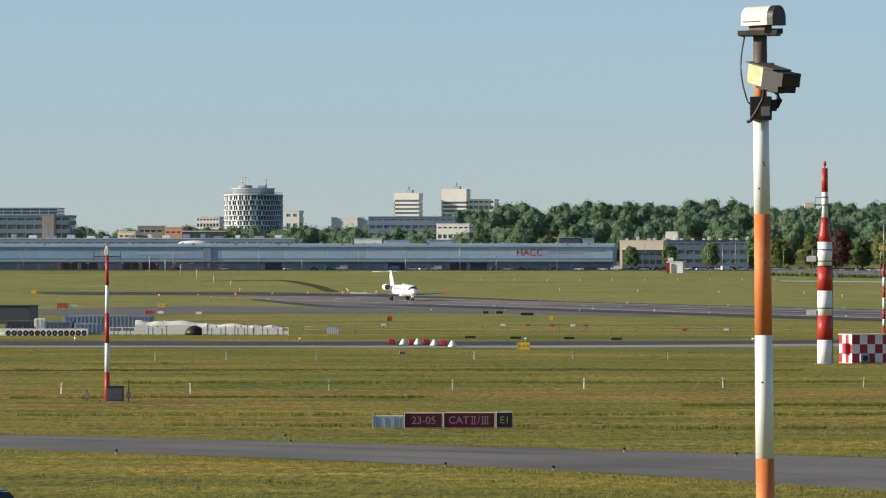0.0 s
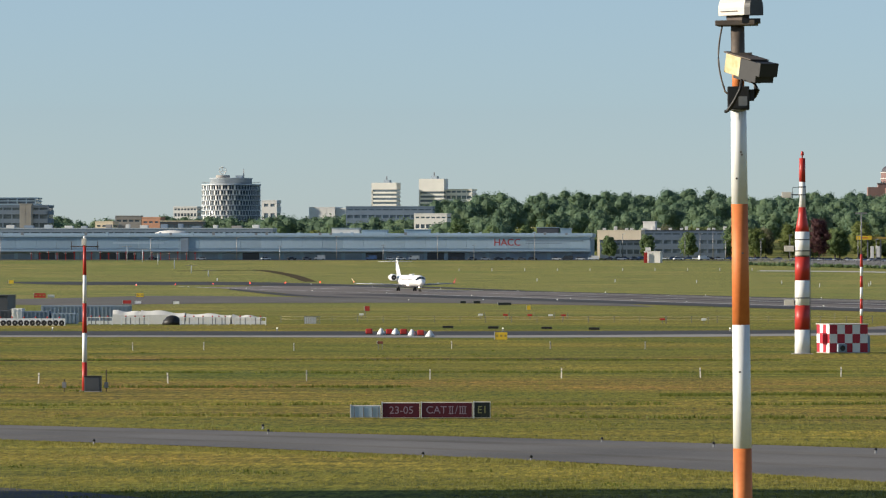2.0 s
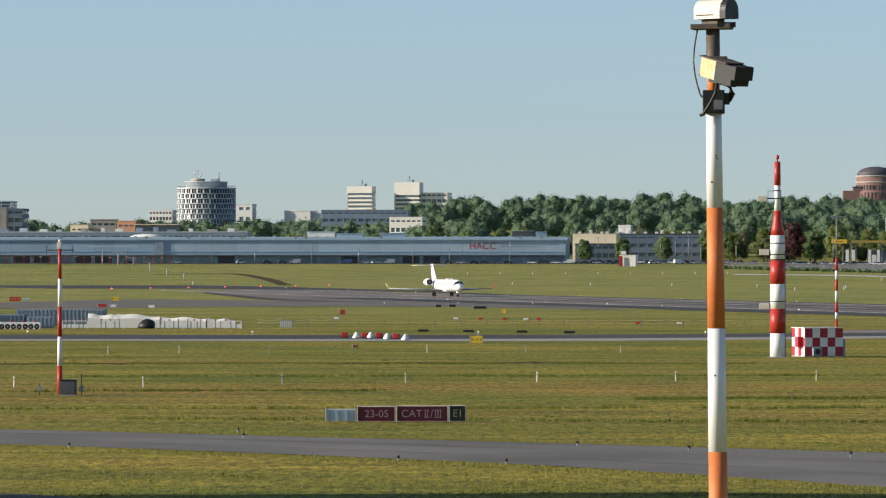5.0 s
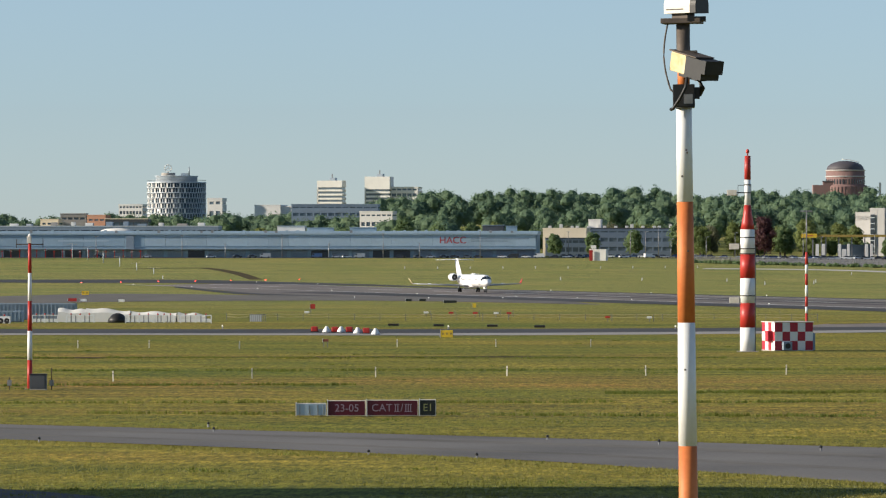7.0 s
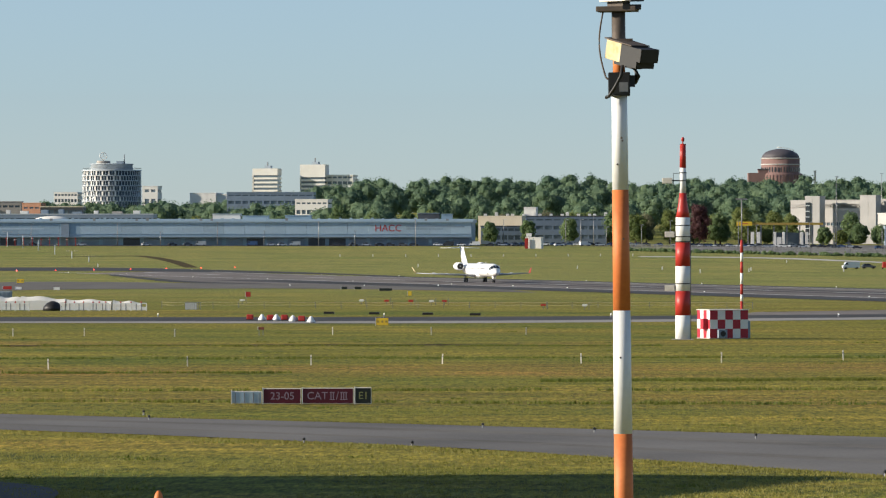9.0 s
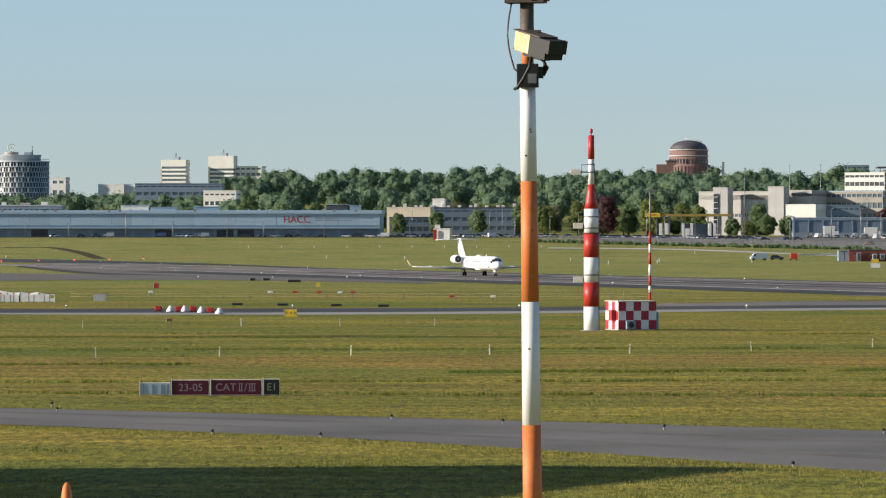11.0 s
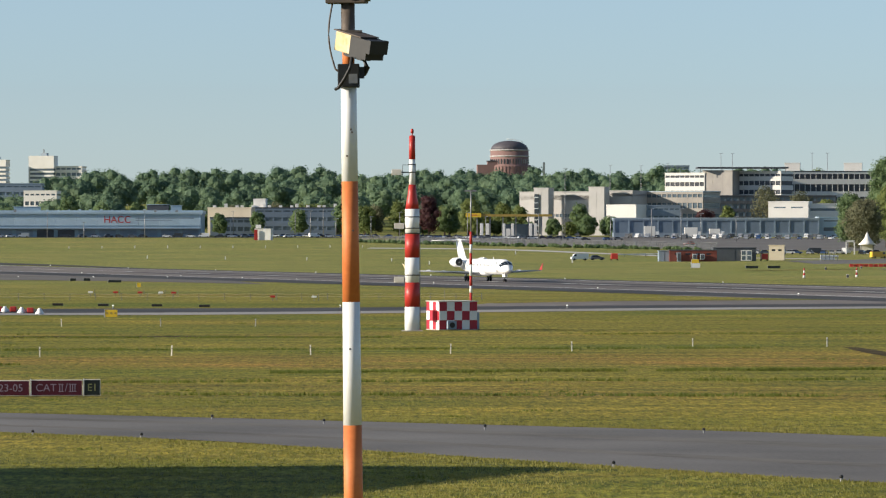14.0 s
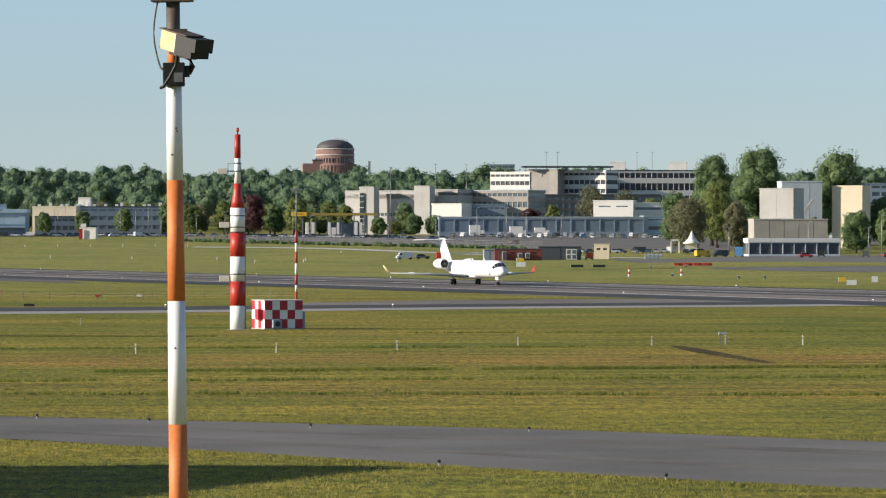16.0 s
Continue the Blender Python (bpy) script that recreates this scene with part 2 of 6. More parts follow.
def ground(x, y):
    """Height of the ground: level airfield, then a long rise to the far side and a wooded ridge."""
    r = math.hypot(x, y)
    if r <= 1200:
        return 0.0
    if r < 2300:
        return EYE - (57.59 - 0.0513 * (r - 1200)) * r / 8532
    side = ease(-0.10, -0.035, math.atan2(x, y))
    return 7.79 + ease(2450, 3050, r) * (5 + 15 * side)


def box(bm, x0, x1, y0, y1, z0, z1, m=None):
    vs = [bm.verts.new((x, y, z)) for z in (z0, z1) for y in (y0, y1) for x in (x0, x1)]
    if m is not None:
        for v in vs:
            v.co = m @ v.co
    for f in ((0, 2, 3, 1), (4, 5, 7, 6), (0, 1, 5, 4), (2, 6, 7, 3), (0, 4, 6, 2), (1, 3, 7, 5)):
        bm.faces.new([vs[i] for i in f])
    return bm


def lathe(bm, rings, n=20, m=None, cap=True):
    """A body of revolution about z: rings of (radius, height)."""
    loops = []
    for r, z in rings:
        loop = [bm.verts.new((r * math.cos(2 * math.pi * i / n), r * math.sin(2 * math.pi * i / n), z)) for i in range(n)]
        loops.append(loop)
    for a, b in zip(loops, loops[1:]):
        for i in range(n):
            bm.faces.new((a[i], a[(i + 1) % n], b[(i + 1) % n], b[i])).smooth = True
    if cap:
        bm.faces.new(loops[0][::-1])
        bm.faces.new(loops[-1])
    if m is not None:
        for v in itertools.chain(*loops):
            v.co = m @ v.co
    return bm


def tube(bm, pts, r, n=8):
    """A round bar along a polyline."""
    loops = []
    pts = [Vector(p) for p in pts]
    for i, p in enumerate(pts):
        d = (pts[min(i + 1, len(pts) - 1)] - pts[max(i - 1, 0)]).normalized()
        q = d.to_track_quat("Z", "Y")
        rr = r[i] if isinstance(r, (list, tuple)) else r
        loops.append([bm.verts.new(p + q @ Vector((rr * math.cos(2 * math.pi * k / n), rr * math.sin(2 * math.pi * k / n), 0))) for k in range(n)])
    for a, b in zip(loops, loops[1:]):
        for i in range(n):
            bm.faces.new((a[i], a[(i + 1) % n], b[(i + 1) % n], b[i])).smooth = True
    bm.faces.new(loops[0][::-1])
    bm.faces.new(loops[-1])
    return bm


def mesh_of(name, bm, mat):
    bmesh.ops.recalc_face_normals(bm, faces=bm.faces)
    me = bpy.data.meshes.new(name)
    bm.to_mesh(me)
    bm.free()
    me.materials.append(mat)
    return me


def part(name, bm, mat, parent=None, label="", m=None):
    """One mesh object under a thing or a part; bm is a bmesh or a mesh that is shared."""
    me = bm if isinstance(bm, bpy.types.Mesh) else mesh_of(name, bm, mat)
    ob = new(name, me)
    if parent is not None:
        ob.parent = parent
    if m is not None:
        ob.matrix_basis = m
    if label:
        tagged(ob, label)
    return ob


def thing(name, label, category, m, group="", kind=""):
    ob = new(name)
    ob.empty_display_size = 0.5
    ob.matrix_basis = m
    return tagged(ob, label, category, group, kind)


def stand(x, y, turn=0.0, sink=0.0):
    return pose(x, y, ground(x, y) - sink, 0, 0, turn)


def bx(x0, x1, y0, y1, z0, z1, m=None):
    return box(bmesh.new(), x0, x1, y0, y1, z0, z1, m)


def bevelled(bm, w=0.02, seg=2):
    bmesh.ops.bevel(bm, geom=list(bm.edges), offset=w, segments=seg, affect="EDGES", profile=0.6)
    return bm


# ---- ground sheet ----
def build_ground():
    radii = [0.0] + [20.0 * i for i in range(1, 61)] + [1200 + 10.0 * i for i in range(1, 112)] + [2340, 2400] + [2450 + 30 * i for i in range(0, 21)] + [3200, 3600, 4200, 4900]
    turns = sorted(set([-180 + 10 * i for i in range(0, 17)] + [round(-12 + 0.75 * i, 2) for i in range(33)] + [20 + 10 * i for i in range(0, 16)]))
    verts, faces = [], []
    for r in radii:
        for a in turns:
            x, y = r * math.sin(radians(a)), r * math.cos(radians(a))
            verts.append((x, y, ground(x, y)))
    n = len(turns)
    for i in range(len(radii) - 1):
        for j in range(n):
            k = (j + 1) % n
            faces.append((i * n + j, i * n + k, (i + 1) * n + k, (i + 1) * n + j))
    me = bpy.data.meshes.new("ground")
    me.from_pydata(verts, [], faces)
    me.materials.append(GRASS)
    tagged(new("ground", me), "mown airfield grass, green with dry brownish patches", "grass", kind="structure")


build_ground()


def strip(name, label, mat, near, far, lift=0.03, category="road", steps=60, kind="structure"):
    """Paving between two edges, each a row of (x, y) corners, laid on the ground."""
    def along(edge, s):
        f = s * (len(edge) - 1)
        i = min(int(f), len(edge) - 2)
        p0, p1, p2, p3 = edge[max(i - 1, 0)], edge[i], edge[i + 1], edge[min(i + 2, len(edge) - 1)]
        u = f - i
        return [0.5 * (2 * b + (c - a) * u + (2 * a - 5 * b + 4 * c - d) * u * u + (3 * b - a - 3 * c + d) * u ** 3) for a, b, c, d in zip(p0, p1, p2, p3)]
    verts, faces, cross = [], [], 14
    for i in range(steps + 1):
        a, b = along(near, i / steps), along(far, i / steps)
        for j in range(cross + 1):
            x, y = (a[k] + (b[k] - a[k]) * j / cross for k in (0, 1))
            verts.append((x, y, ground(x, y) + lift))
    for i in range(steps):
        for j in range(cross):
            q = i * (cross + 1) + j
            faces.append((q, q + cross + 1, q + cross + 2, q + 1))
    me = bpy.data.meshes.new(name)
    me.from_pydata(verts, [], faces)
    me.materials.append(mat)
    return tagged(new(name, me), label, category, kind=kind)


NEAR_EDGE = [(-110, 262), (-34, 213.5), (-9, 193), (0, 181.8), (15, 160), (22, 151.5), (48, 118)]
FAR_EDGE = [(-110, 275), (-36, 231.5), (-8, 214.5), (3, 207), (17, 197), (28, 185.5), (70, 140)]
strip("taxiway_near", "grey asphalt taxiway with a worn surface", ASPHALT, NEAR_EDGE, FAR_EDGE, 0.03, "taxiway")
def lane(f0, f1):
    return [tuple(a + (b - a) * f for a, b in zip(p, q)) for f in (f0, f1) for p, q in zip(NEAR_EDGE, FAR_EDGE)]


for f0, f1 in ((0.28, 0.36), (0.66, 0.77)):
    pts = lane(f0, f1)
    strip("worn_lane", "darker worn lane along the taxiway", WORN, pts[:7], pts[7:], 0.036, "taxiway")
# shade of the longer verge grass, painted as a dark strip
strip("verge_shade_strip", "narrow dark strip standing for grass shade along the taxiway", SOIL_AND_SHADE, FAR_EDGE, [(x + 0.4, y + 1.5) for x, y in FAR_EDGE], 0.015, "soil")
strip("perimeter_road", "dark narrow asphalt perimeter road in shade", ASPHALT_DARK, [(-70, 188), (-27, 158), (-20, 138), (-2, 100)], [(-70, 198), (-23.5, 166), (-15.5, 143), (4, 104)], 0.03, "road")
strip("taxiway_mid", "dark asphalt taxiway across the airfield", ASPHALT_DARK, [(-160, 497), (-60, 497), (-14, 503), (30, 528), (50, 538), (150, 580)], [(-160, 526), (-60, 526), (-14, 531), (32, 551), (53, 560), (150, 602)], 0.03, "taxiway")
strip("taxiway_shoulder", "pale paved shoulder of the taxiway", SHOULDER, [(-160, 485), (-60, 487), (-14, 488), (30, 513), (50, 524), (150, 566)], [(-160, 497), (-60, 497), (-14, 503), (30, 528), (50, 538), (150, 580)], 0.03, "taxiway")
strip("drain_strip", "narrow dark strip of bare soil along a drain", SOIL_AND_SHADE, [(-80, 369), (-24, 381), (0, 379.5), (4, 380)], [(-80, 373), (-24, 386), (0, 383), (4, 383)], 0.02, "soil")
strip("soil_patch", "dark patch of bare dug soil in the grass", SOIL_AND_SHADE, [(37.4, 300), (36.6, 314), (36.0, 331), (36.2, 347)], [(38.3, 301), (37.9, 314), (37.8, 330), (37.3, 345)], 0.02, "soil", steps=20)

# the runway: direction from the far end to the near end, and its normal
RU, RN = Vector((0.3037, -0.9528)), Vector((0.9528, 0.3037))
AXIS = 277.2


def on_runway(s, n):
    """s metres along from the point abeam, n metres off the centre line towards the far side."""
    p = Vector((52.0, 749.7)) + RU * s + RN * n
    return (p.x, p.y)


strip("runway", "long grooved asphalt runway with rubber marks", RUNWAY, [on_runway(-565, -24), on_runway(-230, -24), on_runway(350, -24)], [on_runway(-640, 23), on_runway(-260, 23), on_runway(350, 23)], 0.04, "runway", steps=120)
strip("runway_shoulder", "dark asphalt shoulder of the runway", ASPHALT_DARK, [on_runway(-330, -41), on_runway(0, -38), on_runway(250, -38)], [on_runway(-330, -24), on_runway(0, -24), on_runway(250, -24)], 0.04, "runway", steps=80)
strip("runway_shoulder", "dark asphalt shoulder of the runway", ASPHALT_DARK, [on_runway(-450, 23), on_runway(0, 23), on_runway(250, 23)], [on_runway(-450, 31), on_runway(0, 29), on_runway(250, 29)], 0.04, "runway", steps=80)
strip("taxiway_far", "dark taxiway that crosses behind the runway and joins its shoulder", ASPHALT_DARK, [(-215, 1432), (-190, 1372), (-148, 1362), (-130, 1344), (-109, 1316), (-80, 1262), (-54, 1178)], [(-222, 1466), (-200, 1474), (-161, 1478), (-141, 1460), (-116, 1403), (-81, 1309), (-50, 1182)], 0.045, "taxiway")
strip("runway_turnoff", "worn asphalt turn-off that leaves the runway", WORN, [(-150, 812), (-126, 822), (-108, 806), (-98, 835), (-80, 853), (-55, 858), (-30, 825), (-12, 788)], [(-162, 900), (-142, 928), (-131, 960), (-122, 1010), (-100, 998), (-78, 968), (-52, 950), (-26, 915)], 0.035, "taxiway")
strip("turnoff_flare", "brownish asphalt flare between runway and turn-off", RUNWAY, [(-129.7, 1246), (-105, 1112), (-94, 1046), (-80, 988), (-56, 945)], [on_runway(-560, -23), on_runway(-393, -23), on_runway(-325, -23), on_runway(-265, -23), on_runway(-200, -23)], 0.037, "taxiway")
strip("flare_edge", "dark sealed edge of the flare", ASPHALT_DARK, [(-126, 1208), (-99, 1044), (-86, 984), (-72, 958)], [(-130, 1250), (-97, 1062), (-82, 998), (-68, 966)], 0.042, "taxiway")
strip("drain_line", "dark narrow drain line across far grass", SOIL_AND_SHADE, [(-212, 1838), (-192, 1866), (-181, 1850), (-156, 1688), (-131, 1480)], [(-212, 1852), (-192, 1884), (-178, 1864), (-152, 1696), (-127, 1482)], 0.03, "soil")
strip("runway_entry", "wide asphalt entry between taxiway and runway", RUNWAY, [(12, 541), (32, 551), (53, 560), (80, 572), (150, 602)], [(24, 600), (40, 640), (60, 645), (84, 640), (130, 620)], 0.035, "taxiway")
strip("grass_island", "narrow grass island between taxiway and runway", GRASS, [(18, 566), (34, 586), (44, 590), (54, 593), (61, 596)], [(20, 640), (36, 648), (45, 634), (54, 612), (61, 598)], 0.06, "grass", steps=24)
for n0 in (-22.2, 21.0):
    strip("runway_edge_line", "worn white runway edge line", ROAD_WHITE, [on_runway(-600, n0), on_runway(-200, n0), on_runway(300, n0)], [on_runway(-600, n0 + 0.9), on_runway(-200, n0 + 0.9), on_runway(300, n0 + 0.9)], 0.052, "road marking", steps=90)
for k in range(18):
    s0 = -560 + 60 * k - 30
    strip("centre_line_dash", "worn white runway centre line dash", ROAD_WHITE, [on_runway(s0, -0.6), on_runway(s0 + 30, -0.6)], [on_runway(s0, 0.6), on_runway(s0 + 30, 0.6)], 0.07, "road marking", steps=4)
strip("rubber_marks", "dark rubber streaks along the runway", ASPHALT_DARK, [on_runway(-300, -8), on_runway(0, -7), on_runway(300, -9)], [on_runway(-300, -3), on_runway(0, -2.5), on_runway(300, -3)], 0.048, "runway", steps=60)
strip("rubber_marks", "dark rubber streaks along the runway", ASPHALT_DARK, [on_runway(-300, 3), on_runway(0, 3), on_runway(300, 3)], [on_runway(-300, 7), on_runway(0, 9), on_runway(300, 8)], 0.048, "runway", steps=60)
strip("car_park", "grey asphalt car park beyond the fence", ASPHALT, [(30, 2010), (90, 1905), (150, 1800), (230, 1720)], [(30, 2260), (110, 2250), (200, 2200), (330, 2100)], 0.06, "car park")
strip("service_road", "pale concrete service road inside the fence", LIGHT_CONCRETE, [(10, 1850), (60, 1790), (110, 1560), (150, 1465)], [(12, 1880), (66, 1815), (114, 1580), (156, 1475)], 0.05, "road")
strip("apron", "grey asphalt apron with vehicles", ASPHALT, [(131, 1425), (129, 1250), (128, 1090), (150, 1010), (230, 960)], [(150, 1440), (190, 1540), (230, 1560), (260, 1560), (330, 1560)], 0.05, "apron")
strip("apron_grass", "grass strip beside the apron", GRASS, [(90, 1080), (170, 1190), (260, 1230)], [(100, 1260), (150, 1330), (175, 1345)], 0.09, "grass")
strip("road_at_hangar", "dark perimeter road before the cargo hall", ASPHALT_DARK, [(-420, 2190), (-200, 2215), (-40, 2222), (60, 2190)], [(-420, 2230), (-200, 2236), (-40, 2240), (60, 2240)], 0.05, "road")


# ---- camera pole in the foreground ----
def camera_pole():
    px, py = 0.207, 55.0
    t = thing("camera_pole", "tall orange and white banded steel pole carrying two surveillance cameras", "camera pole", pose(px, py, 0, 0, -0.65, 0) @ pose(0, 0, 0))
    rad = lambda z: 0.114 - 0.0044 * (z - 4.0) if z > 4 else 0.114
    cuts = [(0.0, 0.35, STEEL), (0.35, 1.75, PAINT_WHITE), (1.75, 3.15, PAINT_ORANGE), (3.15, 4.53, PAINT_WHITE), (4.53, 5.93, PAINT_ORANGE), (5.93, 7.335, PAINT_WHITE), (7.335, 8.71, PAINT_ORANGE), (8.71, 9.98, PAINT_WHITE), (9.98, 10.33, PAINT_ORANGE)]
    for a, b, mat in cuts:
        k = 0.80 if a > 9.9 else 1
        part("pole_section", lathe(bmesh.new(), [(rad(a) * k, a), (rad(b) * k, b)], 28), mat, t)
    part("upper_pipe", lathe(bmesh.new(), [(0.075, 10.33), (0.085, 10.36), (0.078, 10.40), (0.078, 10.74)], 20), RUSTY, t, "weathered steel pipe stub")
    part("pipe_clamp", bx(-0.05, 0.16, -0.10, -0.06, 10.405, 10.43), RUSTY, t)
    # junction box on the pole
    jb = part("junction_box", bevelled(bx(-0.125, 0.125, -0.19, 0.13, 9.78, 10.045), 0.012), BLACK, t, "black junction box with a grey cover plate")
    part("cover_plate", bx(0.0, 0.10, -0.202, -0.192, 9.82, 9.93), STEEL, jb)
    part("box_latch", bx(0.125, 0.18, -0.15, -0.05, 9.88, 10.01), BLACK, jb)
    # lower camera: a box housing with a dark hood, aimed to the right and slightly towards the viewer
    m = pose(0.075, -0.12, 10.17, 0, 13, -52)
    low = part("lower_camera", bevelled(bx(-0.24, 0.20, -0.12, 0.12, -0.01, 0.21), 0.012), CREAM, t, "yellowed weathered camera housing with a black front", m)
    part("sun_shield", bevelled(bx(-0.27, 0.235, -0.135, 0.135, 0.213, 0.228), 0.006), RUSTY, low)
    part("hood", bx(0.05, 0.36, -0.13, 0.13, -0.018, 0.209), BLACK, low)
    part("hood_lip", bx(0.36, 0.42, -0.13, 0.13, 0.06, 0.215), BLACK, low)
    part("camera_base", bx(-0.12, 0.22, -0.07, 0.07, -0.05, 0.0), BLACK, low)
    part("bracket", tube(bmesh.new(), [(0.17, -0.1, 10.12), (0.21, -0.12, 10.0), (0.17, -0.06, 9.93)], 0.035), BLACK, t)
    # top camera: rounded hood on a tray
    part("tray", bevelled(bx(-0.24, 0.22, -0.14, 0.14, 10.74, 10.80), 0.01), RUSTY, t, "weathered steel tray", pose(0, 0, 0, 0, 0, -8))
    part("tray_edge", bx(0.05, 0.26, -0.16, 0.10, 10.765, 10.815), BLACK, t)
    m = pose(0.012, -0.03, 10.94, 0, 0, -36)
    body = bmesh.new()
    n = 20
    rings = []
    prof = [(math.cos(math.pi * i / n) * 0.125, math.sin(math.pi * i / n) * 0.135) for i in range(n + 1)] + [(-0.125, -0.085), (0.125, -0.085)]
    for x in (-0.19, 0.17):
        rings.append([body.verts.new((x, py_, pz)) for py_, pz in prof])
    for i in range(len(prof)):
        j = (i + 1) % len(prof)
        body.faces.new((rings[0][i], rings[0][j], rings[1][j], rings[1][i]))
    body.faces.new(rings[0])
    body.faces.new(rings[1][::-1])
    top = part("upper_camera", body, HOUSING, t, "off-white rounded camera housing with a dark opening", m)
    visor = bmesh.new()
    rings = []
    for x, k in ((0.173, 1.03), (0.255, 1.03)):
        rings.append([visor.verts.new((x, a * k, b * k)) for a, b in prof])
    for i in range(len(prof)):
        j = (i + 1) % len(prof)
        visor.faces.new((rings[0][i], rings[0][j], rings[1][j], rings[1][i]))
    visor.faces.new(rings[0])
    visor.faces.new(rings[1][::-1])
    part("visor", visor, BLACK, top)
    part("seam", bx(-0.16, 0.08, -0.131, -0.125, -0.045, -0.035), RUSTY, top)
    part("saddle", bx(-0.12, 0.10, -0.07, 0.07, -0.15, -0.085), RUSTY, top)
    pts = [(-0.175 - 0.05 * math.sin(math.pi * i / 12) ** 1 + 0.03 * (i / 12) ** 3, -0.02, 10.74 - 0.76 * i / 12) for i in range(12)]
    pts += [(-0.15, -0.06, 9.99), (-0.11, -0.10, 9.96)]
    part("cable", tube(bmesh.new(), pts, 0.011, 6), RUSTY, t, "thin dark cable hanging in a bow")
    part("cable_loop", tube(bmesh.new(), [(0.04, -0.24, 10.12), (0.02, -0.26, 10.0), (-0.05, -0.24, 9.87), (-0.12, -0.2, 9.77), (-0.15, -0.16, 9.76)], 0.02, 6), BLACK, t)
    for dz, dx in ((9.30, 0.02), (9.27, 0.03), (9.0, -0.03), (8.15, 0.03), (6.8, -0.02)):
        part("rust_spot", lathe(bmesh.new(), [(0.012, 0), (0.010, 0.004)], 8, pose(dx, -rad(dz) * 0.985, dz, 90, 0, 0)), RUSTY, t)


camera_pole()


def tip_post():
    t = thing("marker_post", "slim orange and white post with a rounded cap", "post", pose(-5.17, 55, 0))
    part("shaft", lathe(bmesh.new(), [(0.06, 0), (0.06, 4.5)], 16), PAINT_WHITE, t)
    part("cap", lathe(bmesh.new(), [(0.068, 4.5), (0.066, 5.05), (0.058, 5.16), (0.042, 5.23), (0.018, 5.27)], 20), PAINT_ORANGE, t, "orange rounded cap")


tip_post()


# ---- glide slope mast, shelter and thin mast ----
def glide_mast():
    t = thing("antenna_mast", "red and white banded antenna mast that narrows to a thin top", "antenna mast", pose(6.05, 406, 0))
    s = 8532 / 406.0
    z = lambda row: (586 - row) / s
    segs = [(586, 543, PAINT_WHITE, 0.63, 0.63), (543, 500, PAINT_RED, 0.63, 0.63), (500, 456, PAINT_WHITE, 0.62, 0.62), (456, 414, PAINT_RED, 0.62, 0.62), (414, 370, PAINT_WHITE, 0.62, 0.60)]
    for a, b, mat, r0, r1 in segs:
        part("mast_section", lathe(bmesh.new(), [(r0, z(a)), (r1, z(b))], 28), mat, t)
    part("cone", lathe(bmesh.new(), [(0.58, z(370)), (0.50, z(358)), (0.36, z(342)), (0.29, z(327))], 28), PAINT_RED, t, "red tapering cone")
    part("upper_section", lathe(bmesh.new(), [(0.27, z(327)), (0.25, z(282))], 20), PAINT_WHITE, t)
    part("top_section", lathe(bmesh.new(), [(0.27, z(282)), (0.25, z(240))], 20), PAINT_RED, t)
    lamp = part("obstruction_lamp", lathe(bmesh.new(), [(0.05, z(240)), (0.05, z(236)), (0.13, z(235)), (0.14, z(231)), (0.07, z(228))], 14), PAINT_RED, t, "small red obstruction lamp")
    part("lamp_bracket", bx(-0.02, 0.02, -0.02, 0.02, z(240), z(233)), STEEL, lamp)
    for row, x0 in ((495, -1.52), (400, -1.52), (305, -1.72)):
        ant = part("antenna_box", bevelled(bx(x0, x0 + 0.82, -0.25, 0.25, z(row) - 0.24, z(row) + 0.24), 0.03), HOUSING, t, "off-white antenna box on the mast")
        part("antenna_arm", bx(x0 + 0.8, -0.2, -0.06, 0.06, z(row) - 0.05, z(row) + 0.05), BLACK, ant)
    for row, r in ((487, 0.635), (404, 0.63), (384, 0.625), (413, 0.63), (291, 0.30), (305, 0.30)):
        part("clamp_ring", lathe(bmesh.new(), [(r, z(row) - 0.04), (r + 0.025, z(row) - 0.03), (r + 0.025, z(row) + 0.03), (r, z(row) + 0.04)], 28, cap=False), BLACK, t)
    part("cage_bracket", tube(bmesh.new(), [(-0.8, 0, z(310)), (-0.8, 0, z(292)), (0.28, 0, z(292)), (0.28, 0, z(310))], 0.03, 6), BLACK, t)
    part("riser_cable", tube(bmesh.new(), [(0.66, -0.1, z(586)), (0.66, -0.1, z(400))], 0.03, 6), STEEL, t)
    part("base_plinth", bevelled(bx(-0.9, 0.9, -0.9, 0.9, -0.1, 0.06), 0.02), CONCRETE, t)


glide_mast()


